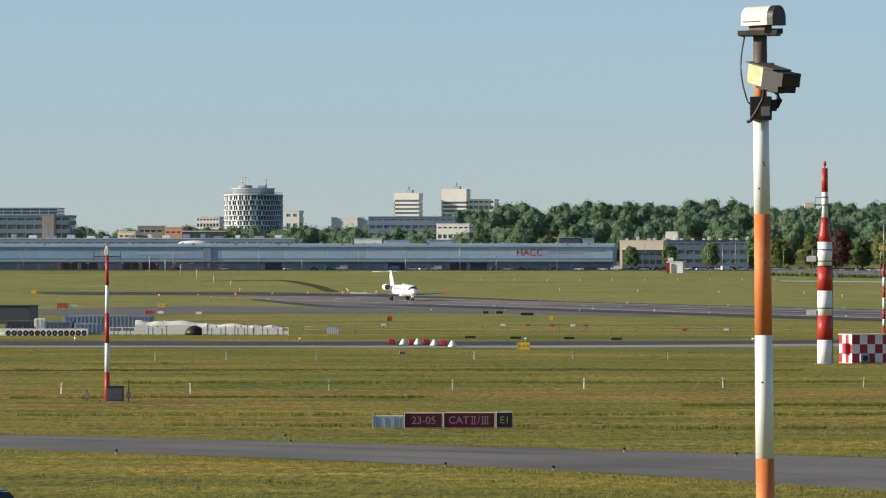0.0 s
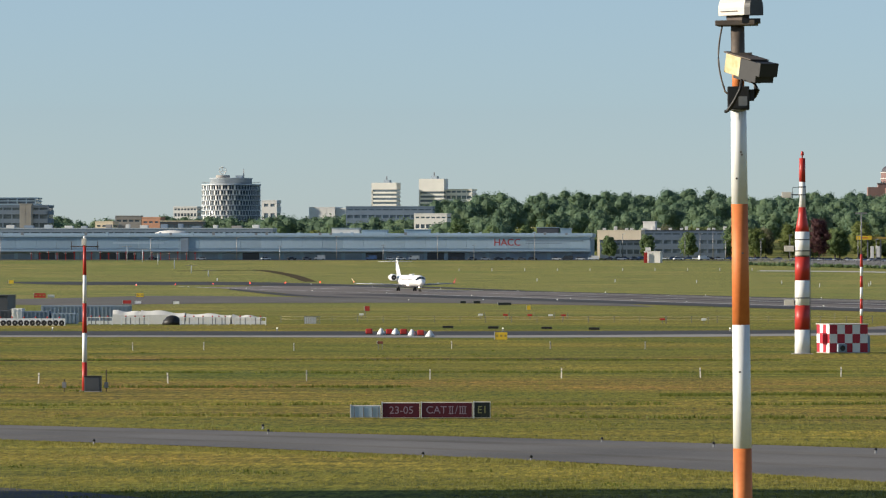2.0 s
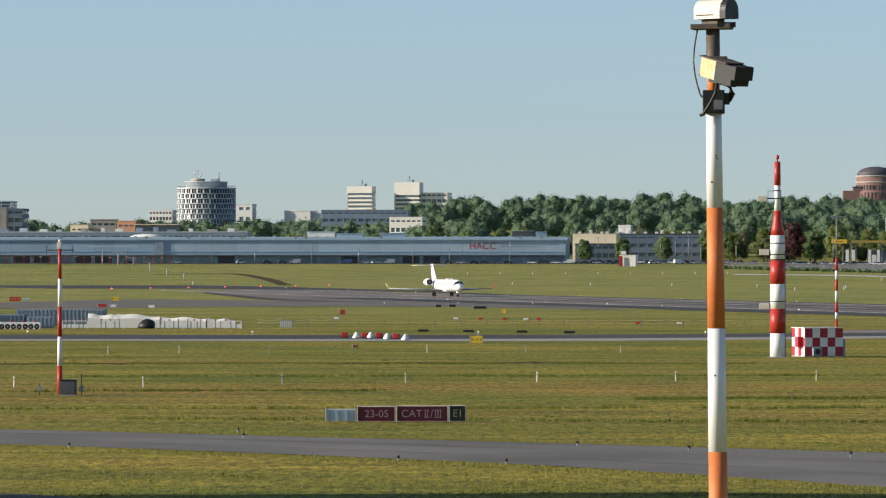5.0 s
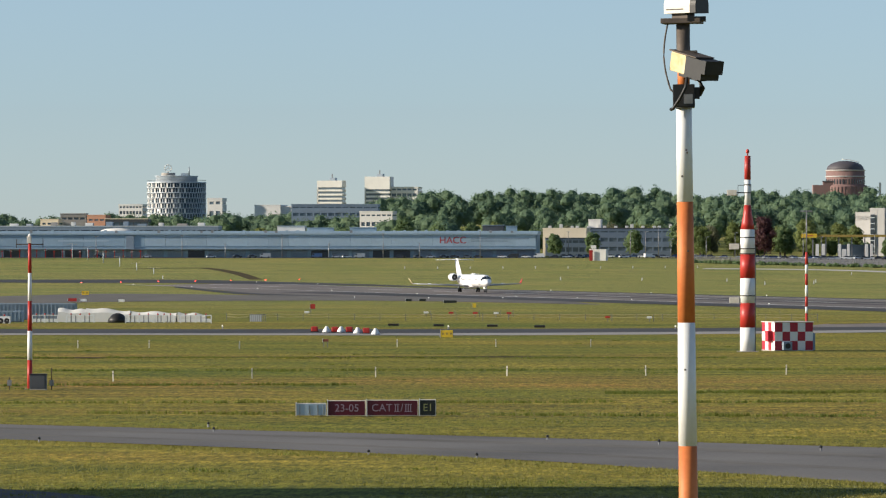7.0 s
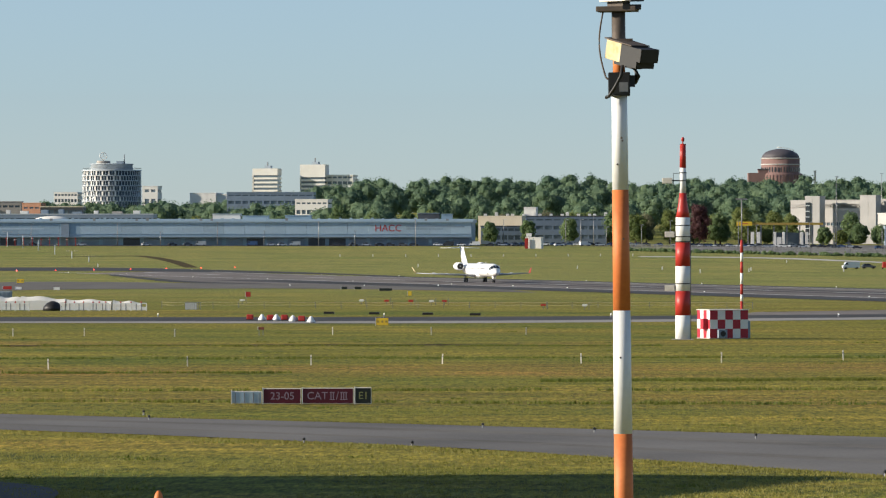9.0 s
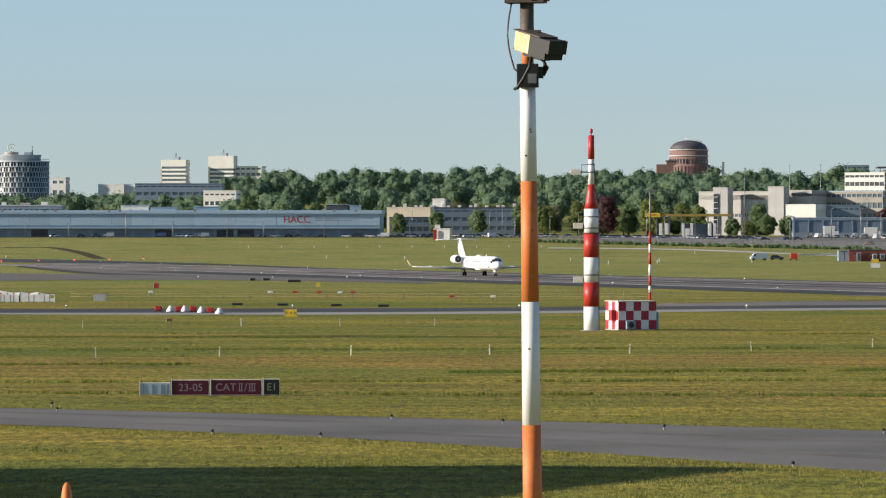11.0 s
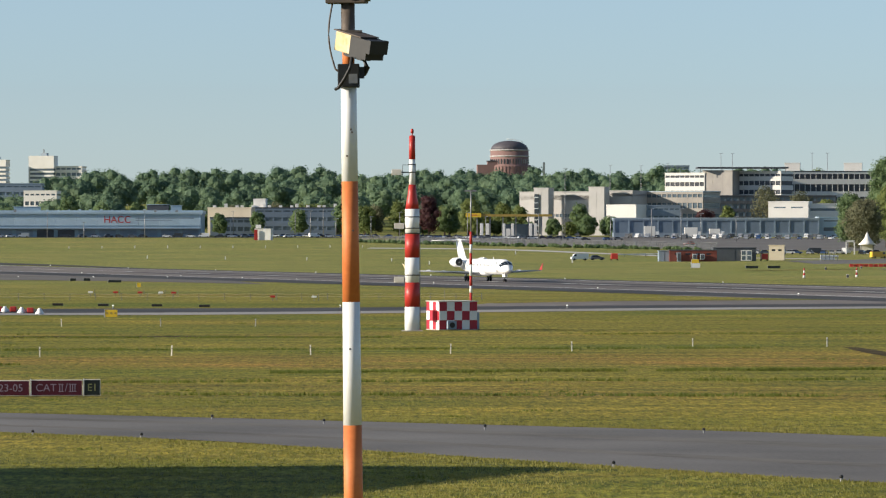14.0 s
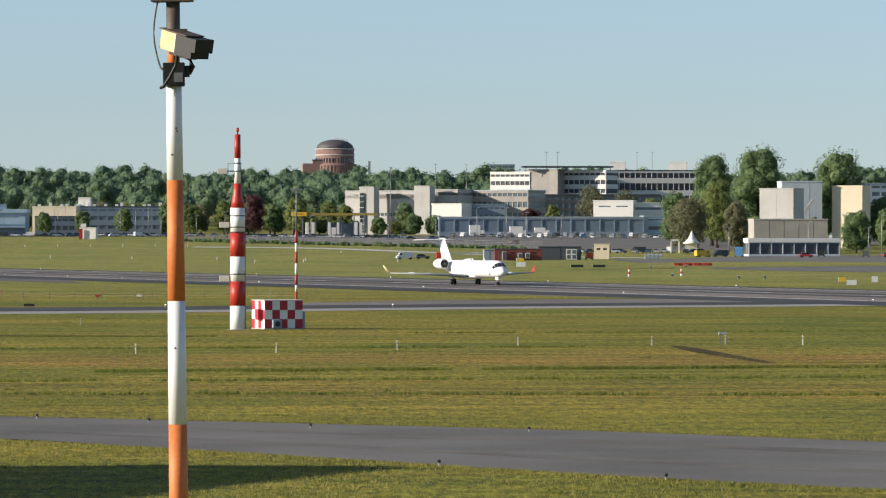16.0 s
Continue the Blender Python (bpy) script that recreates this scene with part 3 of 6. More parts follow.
def shelter():
    t = thing("equipment_shelter", "equipment shelter chequered in red and white squares, standing on the grass", "shelter", pose(8.4, 409.0, 0, 0, 0, 20))
    w, d, h = 3.45, 3.0, 2.42
    part("body", bx(0.02, w - 0.02, 0.02, d, 0.06, h), PAINT_WHITE, t)
    part("plinth", bx(-0.05, w + 0.05, -0.05, d + 0.05, -0.05, 0.06), CONCRETE, t)
    part("roof", bevelled(bx(-0.08, w + 0.08, -0.08, d + 0.08, h, h + 0.07), 0.02), HOUSING, t, "flat off-white roof slab")
    cols, rows = 5, 3
    front = {k: mesh_of("panel", bevelled(bx(0.004, w / cols - 0.004, -0.02, 0.018, 0.004, (h - 0.08) / rows - 0.004), 0.004, 1), mt) for k, mt in ((0, PAINT_WHITE), (1, CRIMSON))}
    side = {k: mesh_of("panel", bevelled(bx(-0.02, 0.018, 0.004, d / 4 - 0.004, 0.004, (h - 0.08) / rows - 0.004), 0.004, 1), mt) for k, mt in ((0, PAINT_WHITE), (1, CRIMSON))}
    for r in range(rows):
        for c in range(cols):
            part("panel", front[(r + c + 1) % 2], None, t, "", pose(c * w / cols, 0, 0.07 + r * (h - 0.08) / rows))
        for c in range(4):
            part("panel", side[(r + c) % 2], None, t, "", pose(0, c * d / 4, 0.07 + r * (h - 0.08) / rows))
    ac = part("air_conditioner", bevelled(bx(0.62, 1.42, -0.42, -0.02, 0.10, 0.78), 0.02), WALL_BLUE, t, "grey-blue air conditioner box")
    part("fan", lathe(bmesh.new(), [(0.24, 0), (0.24, 0.02)], 18, pose(1.02, -0.422, 0.44, 90, 0, 0)), BLACK, ac)
    part("side_cabinet", bevelled(bx(w + 0.02, w + 0.42, 0.5, 1.6, 0.06, 1.5), 0.02), WALL_BLUE, t)
    part("red_box", bevelled(bx(-0.42, -0.02, 0.5, 1.2, 0.8, 1.7), 0.02), CRIMSON, t)
    part("whip_antenna", tube(bmesh.new(), [(0.7, 0.6, h), (0.7, 0.6, h + 1.0)], 0.015, 6), STEEL, t)


shelter()


def thin_mast():
    t = thing("thin_mast", "thin red and white mast with a crossbar and a grey top", "mast", pose(11.7, 432, 0))
    s = 8532 / 432.0
    z = lambda row: (577.6 - row) / s
    cols = [(578, 520, PAINT_RED), (520, 508, PAINT_WHITE), (508, 490, PAINT_RED), (490, 470, PAINT_WHITE), (470, 450, PAINT_RED), (450, 434, PAINT_WHITE), (434, 412, PAINT_RED)]
    for a, b, mat in cols:
        part("mast_section", lathe(bmesh.new(), [(0.13, z(a)), (0.12, z(b))], 14), mat, t)
    part("top_pipe", lathe(bmesh.new(), [(0.07, z(412)), (0.05, z(338))], 10), STEEL, t)
    part("crossbar", bx(-0.55, 0.5, -0.03, 0.03, z(341), z(338)), STEEL, t)


thin_mast()


def left_mast():
    t = thing("light_mast", "red and white banded steel mast with a lamp crossbar", "mast", pose(-39.0, 290, 0))
    s = 8532 / 290.0
    z = lambda row: (712 - row) / s
    rows = [712, 660, 608, 555, 505, 452]
    for i in range(5):
        part("mast_section", lathe(bmesh.new(), [(0.165 - 0.014 * i, z(rows[i])), (0.151 - 0.014 * i, z(rows[i + 1]))], 16), PAINT_RED if i % 2 == 0 else PAINT_WHITE, t)
    part("crossbar", bx(-0.85, 0.85, -0.03, 0.03, z(455), z(453)), RUSTY, t)
    for x in (-0.8, 0.8):
        part("bar_end", bx(x - 0.02, x + 0.02, -0.02, 0.02, z(460), z(445)), RUSTY, t)
    part("lamp_housing", bevelled(bx(-0.16, 0.10, -0.14, 0.14, z(452), z(440)), 0.03), HOUSING, t, "white lamp housing")
    part("lamp_glass", lathe(bmesh.new(), [(0.09, z(440)), (0.09, z(437)), (0.04, z(435))], 12), PAINT_WHITE, t)
    part("foot", bx(-0.3, 0.3, -0.3, 0.3, -0.05, 0.05), CONCRETE, t)
    c = thing("control_cabinet", "dark grey control cabinet beside the mast", "cabinet", pose(-38.35, 289, 0))
    part("body", bevelled(bx(-0.48, 0.48, -0.35, 0.35, 0.06, 0.92), 0.02), WALL_DARK, c)
    part("lid", bevelled(bx(-0.52, 0.52, -0.4, 0.4, 0.92, 0.97), 0.01), BLACK, c)
    part("door", bx(-0.42, 0.42, -0.365, -0.352, 0.12, 0.86), WALL_DARK, c)
    part("plinth", bx(-0.48, 0.48, -0.35, 0.35, -0.05, 0.06), CONCRETE, c)
    for x, h in ((-40.1, 0.75), (-37.55, 1.35)):
        k = thing("ground_box", "small weathered meter box on a stake", "meter box", pose(x, 289, 0))
        part("stake", bx(-0.03, 0.03, -0.03, 0.03, 0, h), RUSTY, k)
        part("case", bevelled(bx(-0.12, 0.12, -0.08, 0.08, 0.25, 0.6), 0.01), STEEL, k)


left_mast()


# ---- taxiway guidance sign ----
def letters(text, size, mat, parent, m, label=""):
    cu = bpy.data.curves.new("letters", "FONT")
    cu.body, cu.size, cu.extrude, cu.align_x, cu.align_y = text, size, 0.004, "CENTER", "CENTER"
    cu.materials.append(mat)
    ob = new("letters", cu)
    ob.parent, ob.matrix_basis = parent, m
    return tagged(ob, label) if label else ob


def guidance_sign():
    t = thing("taxiway_sign", "taxiway sign with dark red panels 23-05 and CAT II/III", "taxiway sign", pose(-19.05, 241.6, -0.04, 0, 0, 4))
    def cell(x0, x1, z0, z1, mat, name, label):
        p = part(name, bevelled(bx(x0, x1, -0.16, 0.16, z0, z1), 0.02), HOUSING, t, label)
        part("face", bx(x0 + 0.035, x1 - 0.035, -0.172, -0.162, z0 + 0.035, z1 - 0.035), mat, p)
        part("end_plate", bx(x0 - 0.012, x0 + 0.03, -0.2, 0.19, z0 - 0.02, z1 + 0.03), PAINT_WHITE, p)
        for fx in (x0 + 0.2, x1 - 0.2):
            part("leg", bx(fx - 0.03, fx + 0.03, -0.04, 0.04, -0.05, z0), STEEL, p)
        return p
    b = cell(0.0, 1.53, 0.10, 0.72, HALL_LIGHT, "blank_cell", "unlettered pale back panel")
    for x in (0.2, 0.66, 1.1, 1.4):
        part("rib", bx(x - 0.02, x + 0.02, -0.19, -0.172, 0.14, 0.62), STEEL, b)
    a = cell(1.58, 3.50, 0.08, 0.86, SIGN_RED, "sign_cell", "dark red panel with white numbers")
    letters("23-05", 0.53, SIGN_TEXT, a, pose(2.56, -0.176, 0.46, 90, 0, 0))
    c = cell(3.55, 6.14, 0.08, 0.88, SIGN_RED, "sign_cell", "dark red panel with white letters")
    letters("CAT", 0.53, SIGN_TEXT, c, pose(4.32, -0.176, 0.47, 90, 0, 0))
    for x0, k in ((4.98, 2), (5.50, 3)):      # roman numerals with joined serifs
        for i in range(k):
            part("numeral", bx(x0 + 0.12 * i, x0 + 0.12 * i + 0.045, -0.18, -0.172, 0.30, 0.66), SIGN_TEXT, c)
        for zz in (0.28, 0.64):
            part("numeral", bx(x0 - 0.05, x0 + 0.12 * (k - 1) + 0.095, -0.18, -0.172, zz, zz + 0.035), SIGN_TEXT, c)
    letters("/", 0.56, SIGN_TEXT, c, pose(5.325, -0.176, 0.47, 90, 0, 0))
    e = cell(6.19, 7.04, 0.08, 0.90, SIGN_BLACK, "sign_cell", "black panel with yellow letters")
    letters("E1", 0.52, SIGN_YELLOW, e, pose(6.63, -0.176, 0.48, 90, 0, 0))


guidance_sign()


# ---- the airliner ----
def loft(bm, sections, n=24):
    """Skin through sections (x, half width, half height, z centre)."""
    loops = [[bm.verts.new((x, w * math.cos(2 * math.pi * i / n), z + h * math.sin(2 * math.pi * i / n))) for i in range(n)] for x, w, h, z in sections]
    for a, b in zip(loops, loops[1:]):
        for i in range(n):
            bm.faces.new((a[i], a[(i + 1) % n], b[(i + 1) % n], b[i])).smooth = True
    bm.faces.new(loops[0][::-1])
    bm.faces.new(loops[-1])
    return bm


def blade(bm, root, tip, n=12):
    """An aerofoil blade between two chords: each (leading xyz, chord, thickness)."""
    loops = []
    r0, t0 = Vector(root[0]), Vector(tip[0])
    span = (t0 - r0)
    span.x = 0
    span.normalize()
    nrm = Vector((1, 0, 0)).cross(span)
    for lead, chord, thick in (root, tip):
        loop = []
        for i in range(2 * n):
            u = i / n if i < n else 2 - i / n
            th = thick * 2.2 * (math.sqrt(max(u, 0)) * (1 - u) + 0.02)
            sgn = 1 if i < n else -1
            loop.append(bm.verts.new(Vector(lead) + Vector((-chord * u, 0, 0)) + nrm * th * sgn * 0.5))
        loops.append(loop)
    k = 2 * n
    for i in range(k):
        bm.faces.new((loops[0][i], loops[0][(i + 1) % k], loops[1][(i + 1) % k], loops[1][i])).smooth = True
    bm.faces.new(loops[0][::-1])
    bm.faces.new(loops[1])
    return bm


def airliner():
    """x forwards, y to port, origin on the ground under the nose wheel."""
    t = thing("airliner", "white twin-engined regional jet with a T-tail rolling along the runway", "aircraft", pose(-82, 1172, 0))
    R = 1.345
    zc = 2.55
    secs = [(2.75, 0.03, 0.03, zc - 0.45), (2.64, 0.28, 0.26, zc - 0.43), (2.3, 0.60, 0.56, zc - 0.36), (1.8, 0.88, 0.86, zc - 0.24), (1.2, 1.09, 1.08, zc - 0.13), (0.5, 1.25, 1.25, zc - 0.05), (-0.5, R, R, zc)]
    secs += [(x, R, R, zc) for x in (-4, -8, -12, -15, -17.4)]
    secs += [(-19.8, 1.27, 1.22, zc + 0.12), (-22.2, 1.02, 0.98, zc + 0.32), (-24.6, 0.66, 0.66, zc + 0.55), (-26.4, 0.34, 0.36, zc + 0.72), (-27.1, 0.16, 0.18, zc + 0.78)]
    part("fuselage", loft(bmesh.new(), secs, 32), PLANE_WHITE, t)
    part("belly_fairing", loft(bmesh.new(), [(-8.5, 0.3, 0.2, 1.35), (-9.8, 1.2, 0.42, 1.42), (-12, 1.5, 0.55, 1.45), (-15, 1.5, 0.55, 1.45), (-17, 1.1, 0.42, 1.5), (-18.5, 0.3, 0.2, 1.6)], 24), PLANE_WHITE, t)
    # cockpit glazing wraps round the nose
    for side in (1, -1):
        for a0, a1, x0, x1, x2, x3 in ((4, 40, 2.05, 1.98, 1.12, 1.02), (43, 74, 1.95, 1.62, 0.98, 0.76), (77, 98, 1.55, 1.10, 0.72, 0.46)):
            bm = bmesh.new()
            def skin(x, ang):
                i = next(k for k in range(len(secs) - 1) if secs[k + 1][0] <= x)
                u = (secs[i][0] - x) / (secs[i][0] - secs[i + 1][0])
                w, h, z = (secs[i][k] + (secs[i + 1][k] - secs[i][k]) * u for k in (1, 2, 3))
                return (x + 0.012, side * (w + 0.02) * math.sin(radians(ang)), z + (h + 0.02) * math.cos(radians(ang)))
            k0, k1 = a0 * 0.86, a1 * 0.86
            grid = []
            for r in range(4):
                row = []
                for q in range(5):
                    u, v = q / 4, r / 3
                    xa = x0 + (x1 - x0) * u
                    xb = x2 + (x3 - x2) * u
                    x = xa + (xb - xa) * v
                    ang = (k0 + (k1 - k0) * u) * (1.0 - 0.10 * v)
                    row.append(bm.verts.new(skin(x, ang)))
                grid.append(row)
            for r in range(3):
                for q in range(4):
                    bm.faces.new((grid[r][q], grid[r][q + 1], grid[r + 1][q + 1], grid[r + 1][q]))
            ob = part("cockpit_window", bm, DARK_GLASS, t)
            sol = ob.modifiers.new("thick", "SOLIDIFY")
            sol.thickness, sol.offset = 0.03, 0
    win = mesh_of("cabin_window", bevelled(bx(-0.13, 0.13, -0.02, 0.02, -0.18, 0.18), 0.06), DARK_GLASS)
    for side in (1, -1):
        for k in range(19):
            part("cabin_window", win, None, t, "", pose(-2.4 - 0.79 * k, side * (R * 0.975 - 0.015), zc + 0.30, 12 * side, 0, 0))
    door = mesh_of("cabin_door", bevelled(bx(-0.42, 0.42, -0.02, 0.02, -0.85, 0.85), 0.05), PLANE_WHITE)
    for side in (1, -1):
        part("cabin_door", door, None, t, "", pose(-0.9, side * (R + 0.0), zc + 0.05, 0, 0, 0))
        # wing with winglet
        tip = (-16.4, side * 12.2, 1.85)
        wing = part("wing", blade(bmesh.new(), ((-9.6, side * 0.8, 1.42), 6.4, 0.62), (tip, 1.6, 0.16)), WING_GREY, t, "pale grey swept wing")
        part("winglet", blade(bmesh.new(), (tip, 1.6, 0.14), ((-17.55, side * 12.85, 3.05), 0.6, 0.06)), PAINT_RED if side == 1 else CREAM, wing, "coloured upturned winglet")
        for fy, fx in ((3.4, -14.9), (5.9, -15.9), (8.3, -16.9)):
            part("flap_fairing", loft(bmesh.new(), [(fx + 1.0, 0.02, 0.02, 1.50 + fy * 0.05), (fx, 0.12, 0.16, 1.44 + fy * 0.05), (fx - 1.2, 0.10, 0.13, 1.42 + fy * 0.05), (fx - 1.9, 0.02, 0.02, 1.46 + fy * 0.05)], 10), WING_GREY, wing, "", pose(0, side * fy, 0))
        # engine
        ey, ez = side * 2.35, zc + 0.72
        eng = part("engine", loft(bmesh.new(), [(-18.35, 0.72, 0.72, 0), (-18.50, 0.80, 0.80, 0), (-19.40, 0.86, 0.86, 0), (-21.00, 0.80, 0.80, 0), (-22.20, 0.60, 0.60, 0)], 28), PLANE_WHITE, t, "white rear-mounted jet engine with a dark intake", pose(0, ey, ez))
        part("intake", lathe(bmesh.new(), [(0.64, 0), (0.64, 0.03)], 28, pose(-18.37, 0, 0, 0, 90, 0)), BLACK, eng)
        part("spinner", lathe(bmesh.new(), [(0.16, 0), (0.10, 0.12), (0.02, 0.2)], 14, pose(-18.35, 0, 0, 0, 90, 0)), STEEL, eng)
        part("nozzle", loft(bmesh.new(), [(-22.10, 0.48, 0.48, 0), (-23.00, 0.34, 0.34, 0)], 20), STEEL, eng)
        part("pylon", bx(-21.80, -19.40, min(side * 1.0, side * 1.75), max(side * 1.0, side * 1.75), ez - 0.12, ez + 0.08), PLANE_WHITE, t)
        # main gear
        g = part("main_gear", tube(bmesh.new(), [(-14.9, side * 2.05, 1.5), (-14.9, side * 2.05, 0.42)], 0.10), STEEL, t, "grey landing gear leg with two wheels")
        for wy in (-0.24, 0.24):
            wh = part("wheel", lathe(bmesh.new(), [(0.30, -0.13), (0.43, -0.11), (0.46, 0.0), (0.43, 0.11), (0.30, 0.13)], 20, pose(-14.9, side * 2.05 + wy, 0.46, 90, 0, 0)), RUBBER, g)
            part("hub", lathe(bmesh.new(), [(0.2, -0.14), (0.2, 0.14)], 12, pose(-14.9, side * 2.05 + wy, 0.46, 90, 0, 0)), STEEL, wh)
        part("gear_door", bx(-15.3, -14.4, side * 2.35 - 0.03, side * 2.35 + 0.03, 0.85, 1.45), PLANE_WHITE, g)
        # tailplane
        part("tailplane", blade(bmesh.new(), ((-25.2, side * 0.05, 7.18), 2.8, 0.24), ((-27.3, side * 4.25, 7.06), 1.3, 0.10)), PLANE_WHITE, t)
    part("fin", blade(bmesh.new(), ((-20.9, 0, zc + 0.98), 5.4, 0.42), ((-24.9, 0, 7.25), 3.1, 0.30)), PLANE_WHITE, t)
    part("tail_bullet", loft(bmesh.new(), [(-24.3, 0.02, 0.02, 7.2), (-25.0, 0.20, 0.19, 7.2), (-27.1, 0.20, 0.18, 7.2), (-28.4, 0.04, 0.04, 7.18)], 14), PLANE_WHITE, t)
    ng = part("nose_gear", tube(bmesh.new(), [(0, 0, 1.5), (0, 0, 0.3)], 0.07), STEEL, t, "grey nose gear with two small wheels")
    for wy in (-0.19, 0.19):
        part("wheel", lathe(bmesh.new(), [(0.18, -0.09), (0.27, -0.08), (0.29, 0), (0.27, 0.08), (0.18, 0.09)], 18, pose(0, wy, 0.29, 90, 0, 0)), RUBBER, ng)
    for s in (0.24, -0.24):
        part("gear_door", bx(-0.5, 0.7, s - 0.02, s + 0.02, 0.85, 1.35), PLANE_WHITE, ng)
    part("gear_lamp", lathe(bmesh.new(), [(0.08, 0), (0.08, 0.03)], 12, pose(0.09, 0, 0.95, 0, 90, 0)), LAMP_WHITE, ng)
    for x in (-6.0, -11.5):
        part("blade_antenna", blade(bmesh.new(), ((x, 0, zc + R - 0.02), 0.5, 0.06), ((x - 0.25, 0, zc + R + 0.36), 0.25, 0.03), 6), PLANE_WHITE, t)
    return t


PLANE = airliner()


# ---- trees ----
def crown_arrays(rng, blobs, leaf, per, core=0.66, shell=(0.78, 1.12), ruffle=0.5):
    """Leaf quads scattered over lumpy blobs (cx, cy, cz, r); returns vertices and faces."""
    vs, fs, base = [], [], 0
    for cx, cy, cz, r in blobs:
        d = rng.normal(size=(per, 3))
        d /= np.linalg.norm(d, axis=1)[:, None]
        lump = 1 + 0.22 * np.sin(3 * d[:, 0] + cx) * np.sin(3 * d[:, 2] + cz)
        p = np.array([cx, cy, cz]) + d * (r * lump * rng.uniform(*shell, per))[:, None] * np.array([1, 1, 0.88])
        a = rng.normal(size=(per, 3)) + d * 0.3
        u = np.cross(a, d)
        u /= np.linalg.norm(u, axis=1)[:, None] + 1e-6
        w = np.cross(u, d + rng.normal(size=(per, 3)) * ruffle)
        w /= np.linalg.norm(w, axis=1)[:, None] + 1e-6
        s = (leaf * rng.uniform(0.6, 1.3, per))[:, None]
        q = np.stack([p - u * s, p + w * s * 0.7, p + u * s, p - w * s * 0.7], axis=1).reshape(-1, 3)
        vs.append(q)
        f = np.arange(per * 4).reshape(-1, 4) + base
        fs.extend(f.tolist())
        base += per * 4
        if core:
            ring = []
            for i in range(5):
                th = math.pi * (i + 0.5) / 5
                for k in range(8):
                    ph = 2 * math.pi * k / 8
                    ring.append((cx + core * r * math.sin(th) * math.cos(ph), cy + core * r * math.sin(th) * math.sin(ph), cz + core * 0.88 * r * math.cos(th)))
            vs.append(np.array(ring))
            for i in range(4):
                for k in range(8):
                    fs.append([base + i * 8 + k, base + (i + 1) * 8 + k, base + (i + 1) * 8 + (k + 1) % 8, base + i * 8 + (k + 1) % 8])
            fs.append([base + k for k in range(8)])
            fs.append([base + 32 + 7 - k for k in range(8)])
            base += 40
    return np.concatenate(vs), fs


def mesh_from(name, vs, fs, mat):
    me = bpy.data.meshes.new(name)
    me.from_pydata(vs.tolist() if hasattr(vs, "tolist") else vs, [], fs)
    me.materials.append(mat)
    return me


def crown_blobs(rng, w, h, z0, n):
    """Blob centres in an egg-shaped crown of width w from z0 up to h."""
    out = []
    for i in range(n):
        u = (i + 0.5) / n
        z = z0 + (h - z0) * (0.12 + 0.76 * u)
        reach = 0.5 * w * math.sin(math.pi * (0.16 + 0.74 * u)) ** 0.5
        r = w * rng.uniform(0.12, 0.23)
        k = max(reach - r * 0.75, 0)
        a = i * 2.4 + rng.uniform(-0.5, 0.5)
        q = math.sqrt(rng.uniform(0.15, 1.0))
        out.append((k * q * math.cos(a), k * q * math.sin(a), min(z, h - r * 0.85), r))
    out.append((0, 0, z0 + (h - z0) * 0.55, w * 0.27))
    return out


def tree(name, label, x, y, h, w, mat, seed, blobs=26, per=110, leaf=0.5, low=0.16):
    rng = np.random.default_rng(seed)
    t = thing(name, label, "tree", stand(x, y, 0, 0.1))
    z0 = h * low
    bl = crown_blobs(rng, w, h, z0, blobs)
    trunk = bmesh.new()
    rt = 0.018 * h + 0.08
    tube(trunk, [(0, 0, 0), (0.05 * w * rng.uniform(-1, 1), 0, h * 0.25), (0.04 * w * rng.uniform(-1, 1), 0, h * 0.55), (0, 0, h * 0.8)], [rt * 1.3, rt, rt * 0.65, rt * 0.2], 9)
    for b in bl[1::4]:
        tube(trunk, [(0, 0, max(h * 0.15, b[2] * 0.55)), (b[0] * 0.55, b[1] * 0.55, b[2] * 0.85), (b[0], b[1], b[2])], [rt * 0.5, rt * 0.3, rt * 0.1], 6)
    part("trunk", trunk, BARK, t, "brown trunk with limbs")
    vs, fs = crown_arrays(rng, bl, leaf, per, 0.58 if mat is not LEAF_WILLOW else 0.25, (0.72, 1.08), 0.65)
    part("crown", mesh_from("crown", vs, fs, mat), mat, t)
    return t


def far_wood():
    rng = np.random.default_rng(5)
    allv, allf, base = [], [], 0
    for i in range(820):
        az = radians(rng.uniform(-9.6, 9.6))
        side = ease(-0.10, -0.035, az)
        layer = rng.uniform(0, 1) ** 0.8
        r = 2480 + 900 * layer
        if side < 0.3 and r < 2700:
            r = 2700 + (r - 2480)
        x, y = r * math.sin(az), r * math.cos(az)
        g = ground(x, y)
        h = rng.uniform(18.0, 23.0) + 7.0 * noise.noise(Vector((x * 0.010, y * 0.01, 0))) + 2.0 * side
        w = rng.uniform(15, 23)
        bl = [(0, 0, h * 0.52, w * 0.42)]
        for k in range(8):
            a = 2.4 * k + i
            q = (0.12 + 0.035 * (8 - k)) * w
            bl.append((q * math.cos(a), q * math.sin(a), h - w * 0.24 - 0.055 * (8 - k) * h + rng.uniform(-0.6, 0.6), w * rng.uniform(0.18, 0.27)))
        vs, fs = crown_arrays(rng, bl, 0.55, 105, 0.76, (0.82, 1.12), 0.60)
        vs = vs + np.array([x, y, g - 0.5])
        allv.append(vs)
        allf.extend([[q + base for q in f] for f in fs])
        base += len(vs)
    me = mesh_from("far_wood", np.concatenate(allv), allf, LEAF_HAZED)
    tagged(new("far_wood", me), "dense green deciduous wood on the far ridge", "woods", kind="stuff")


far_wood()

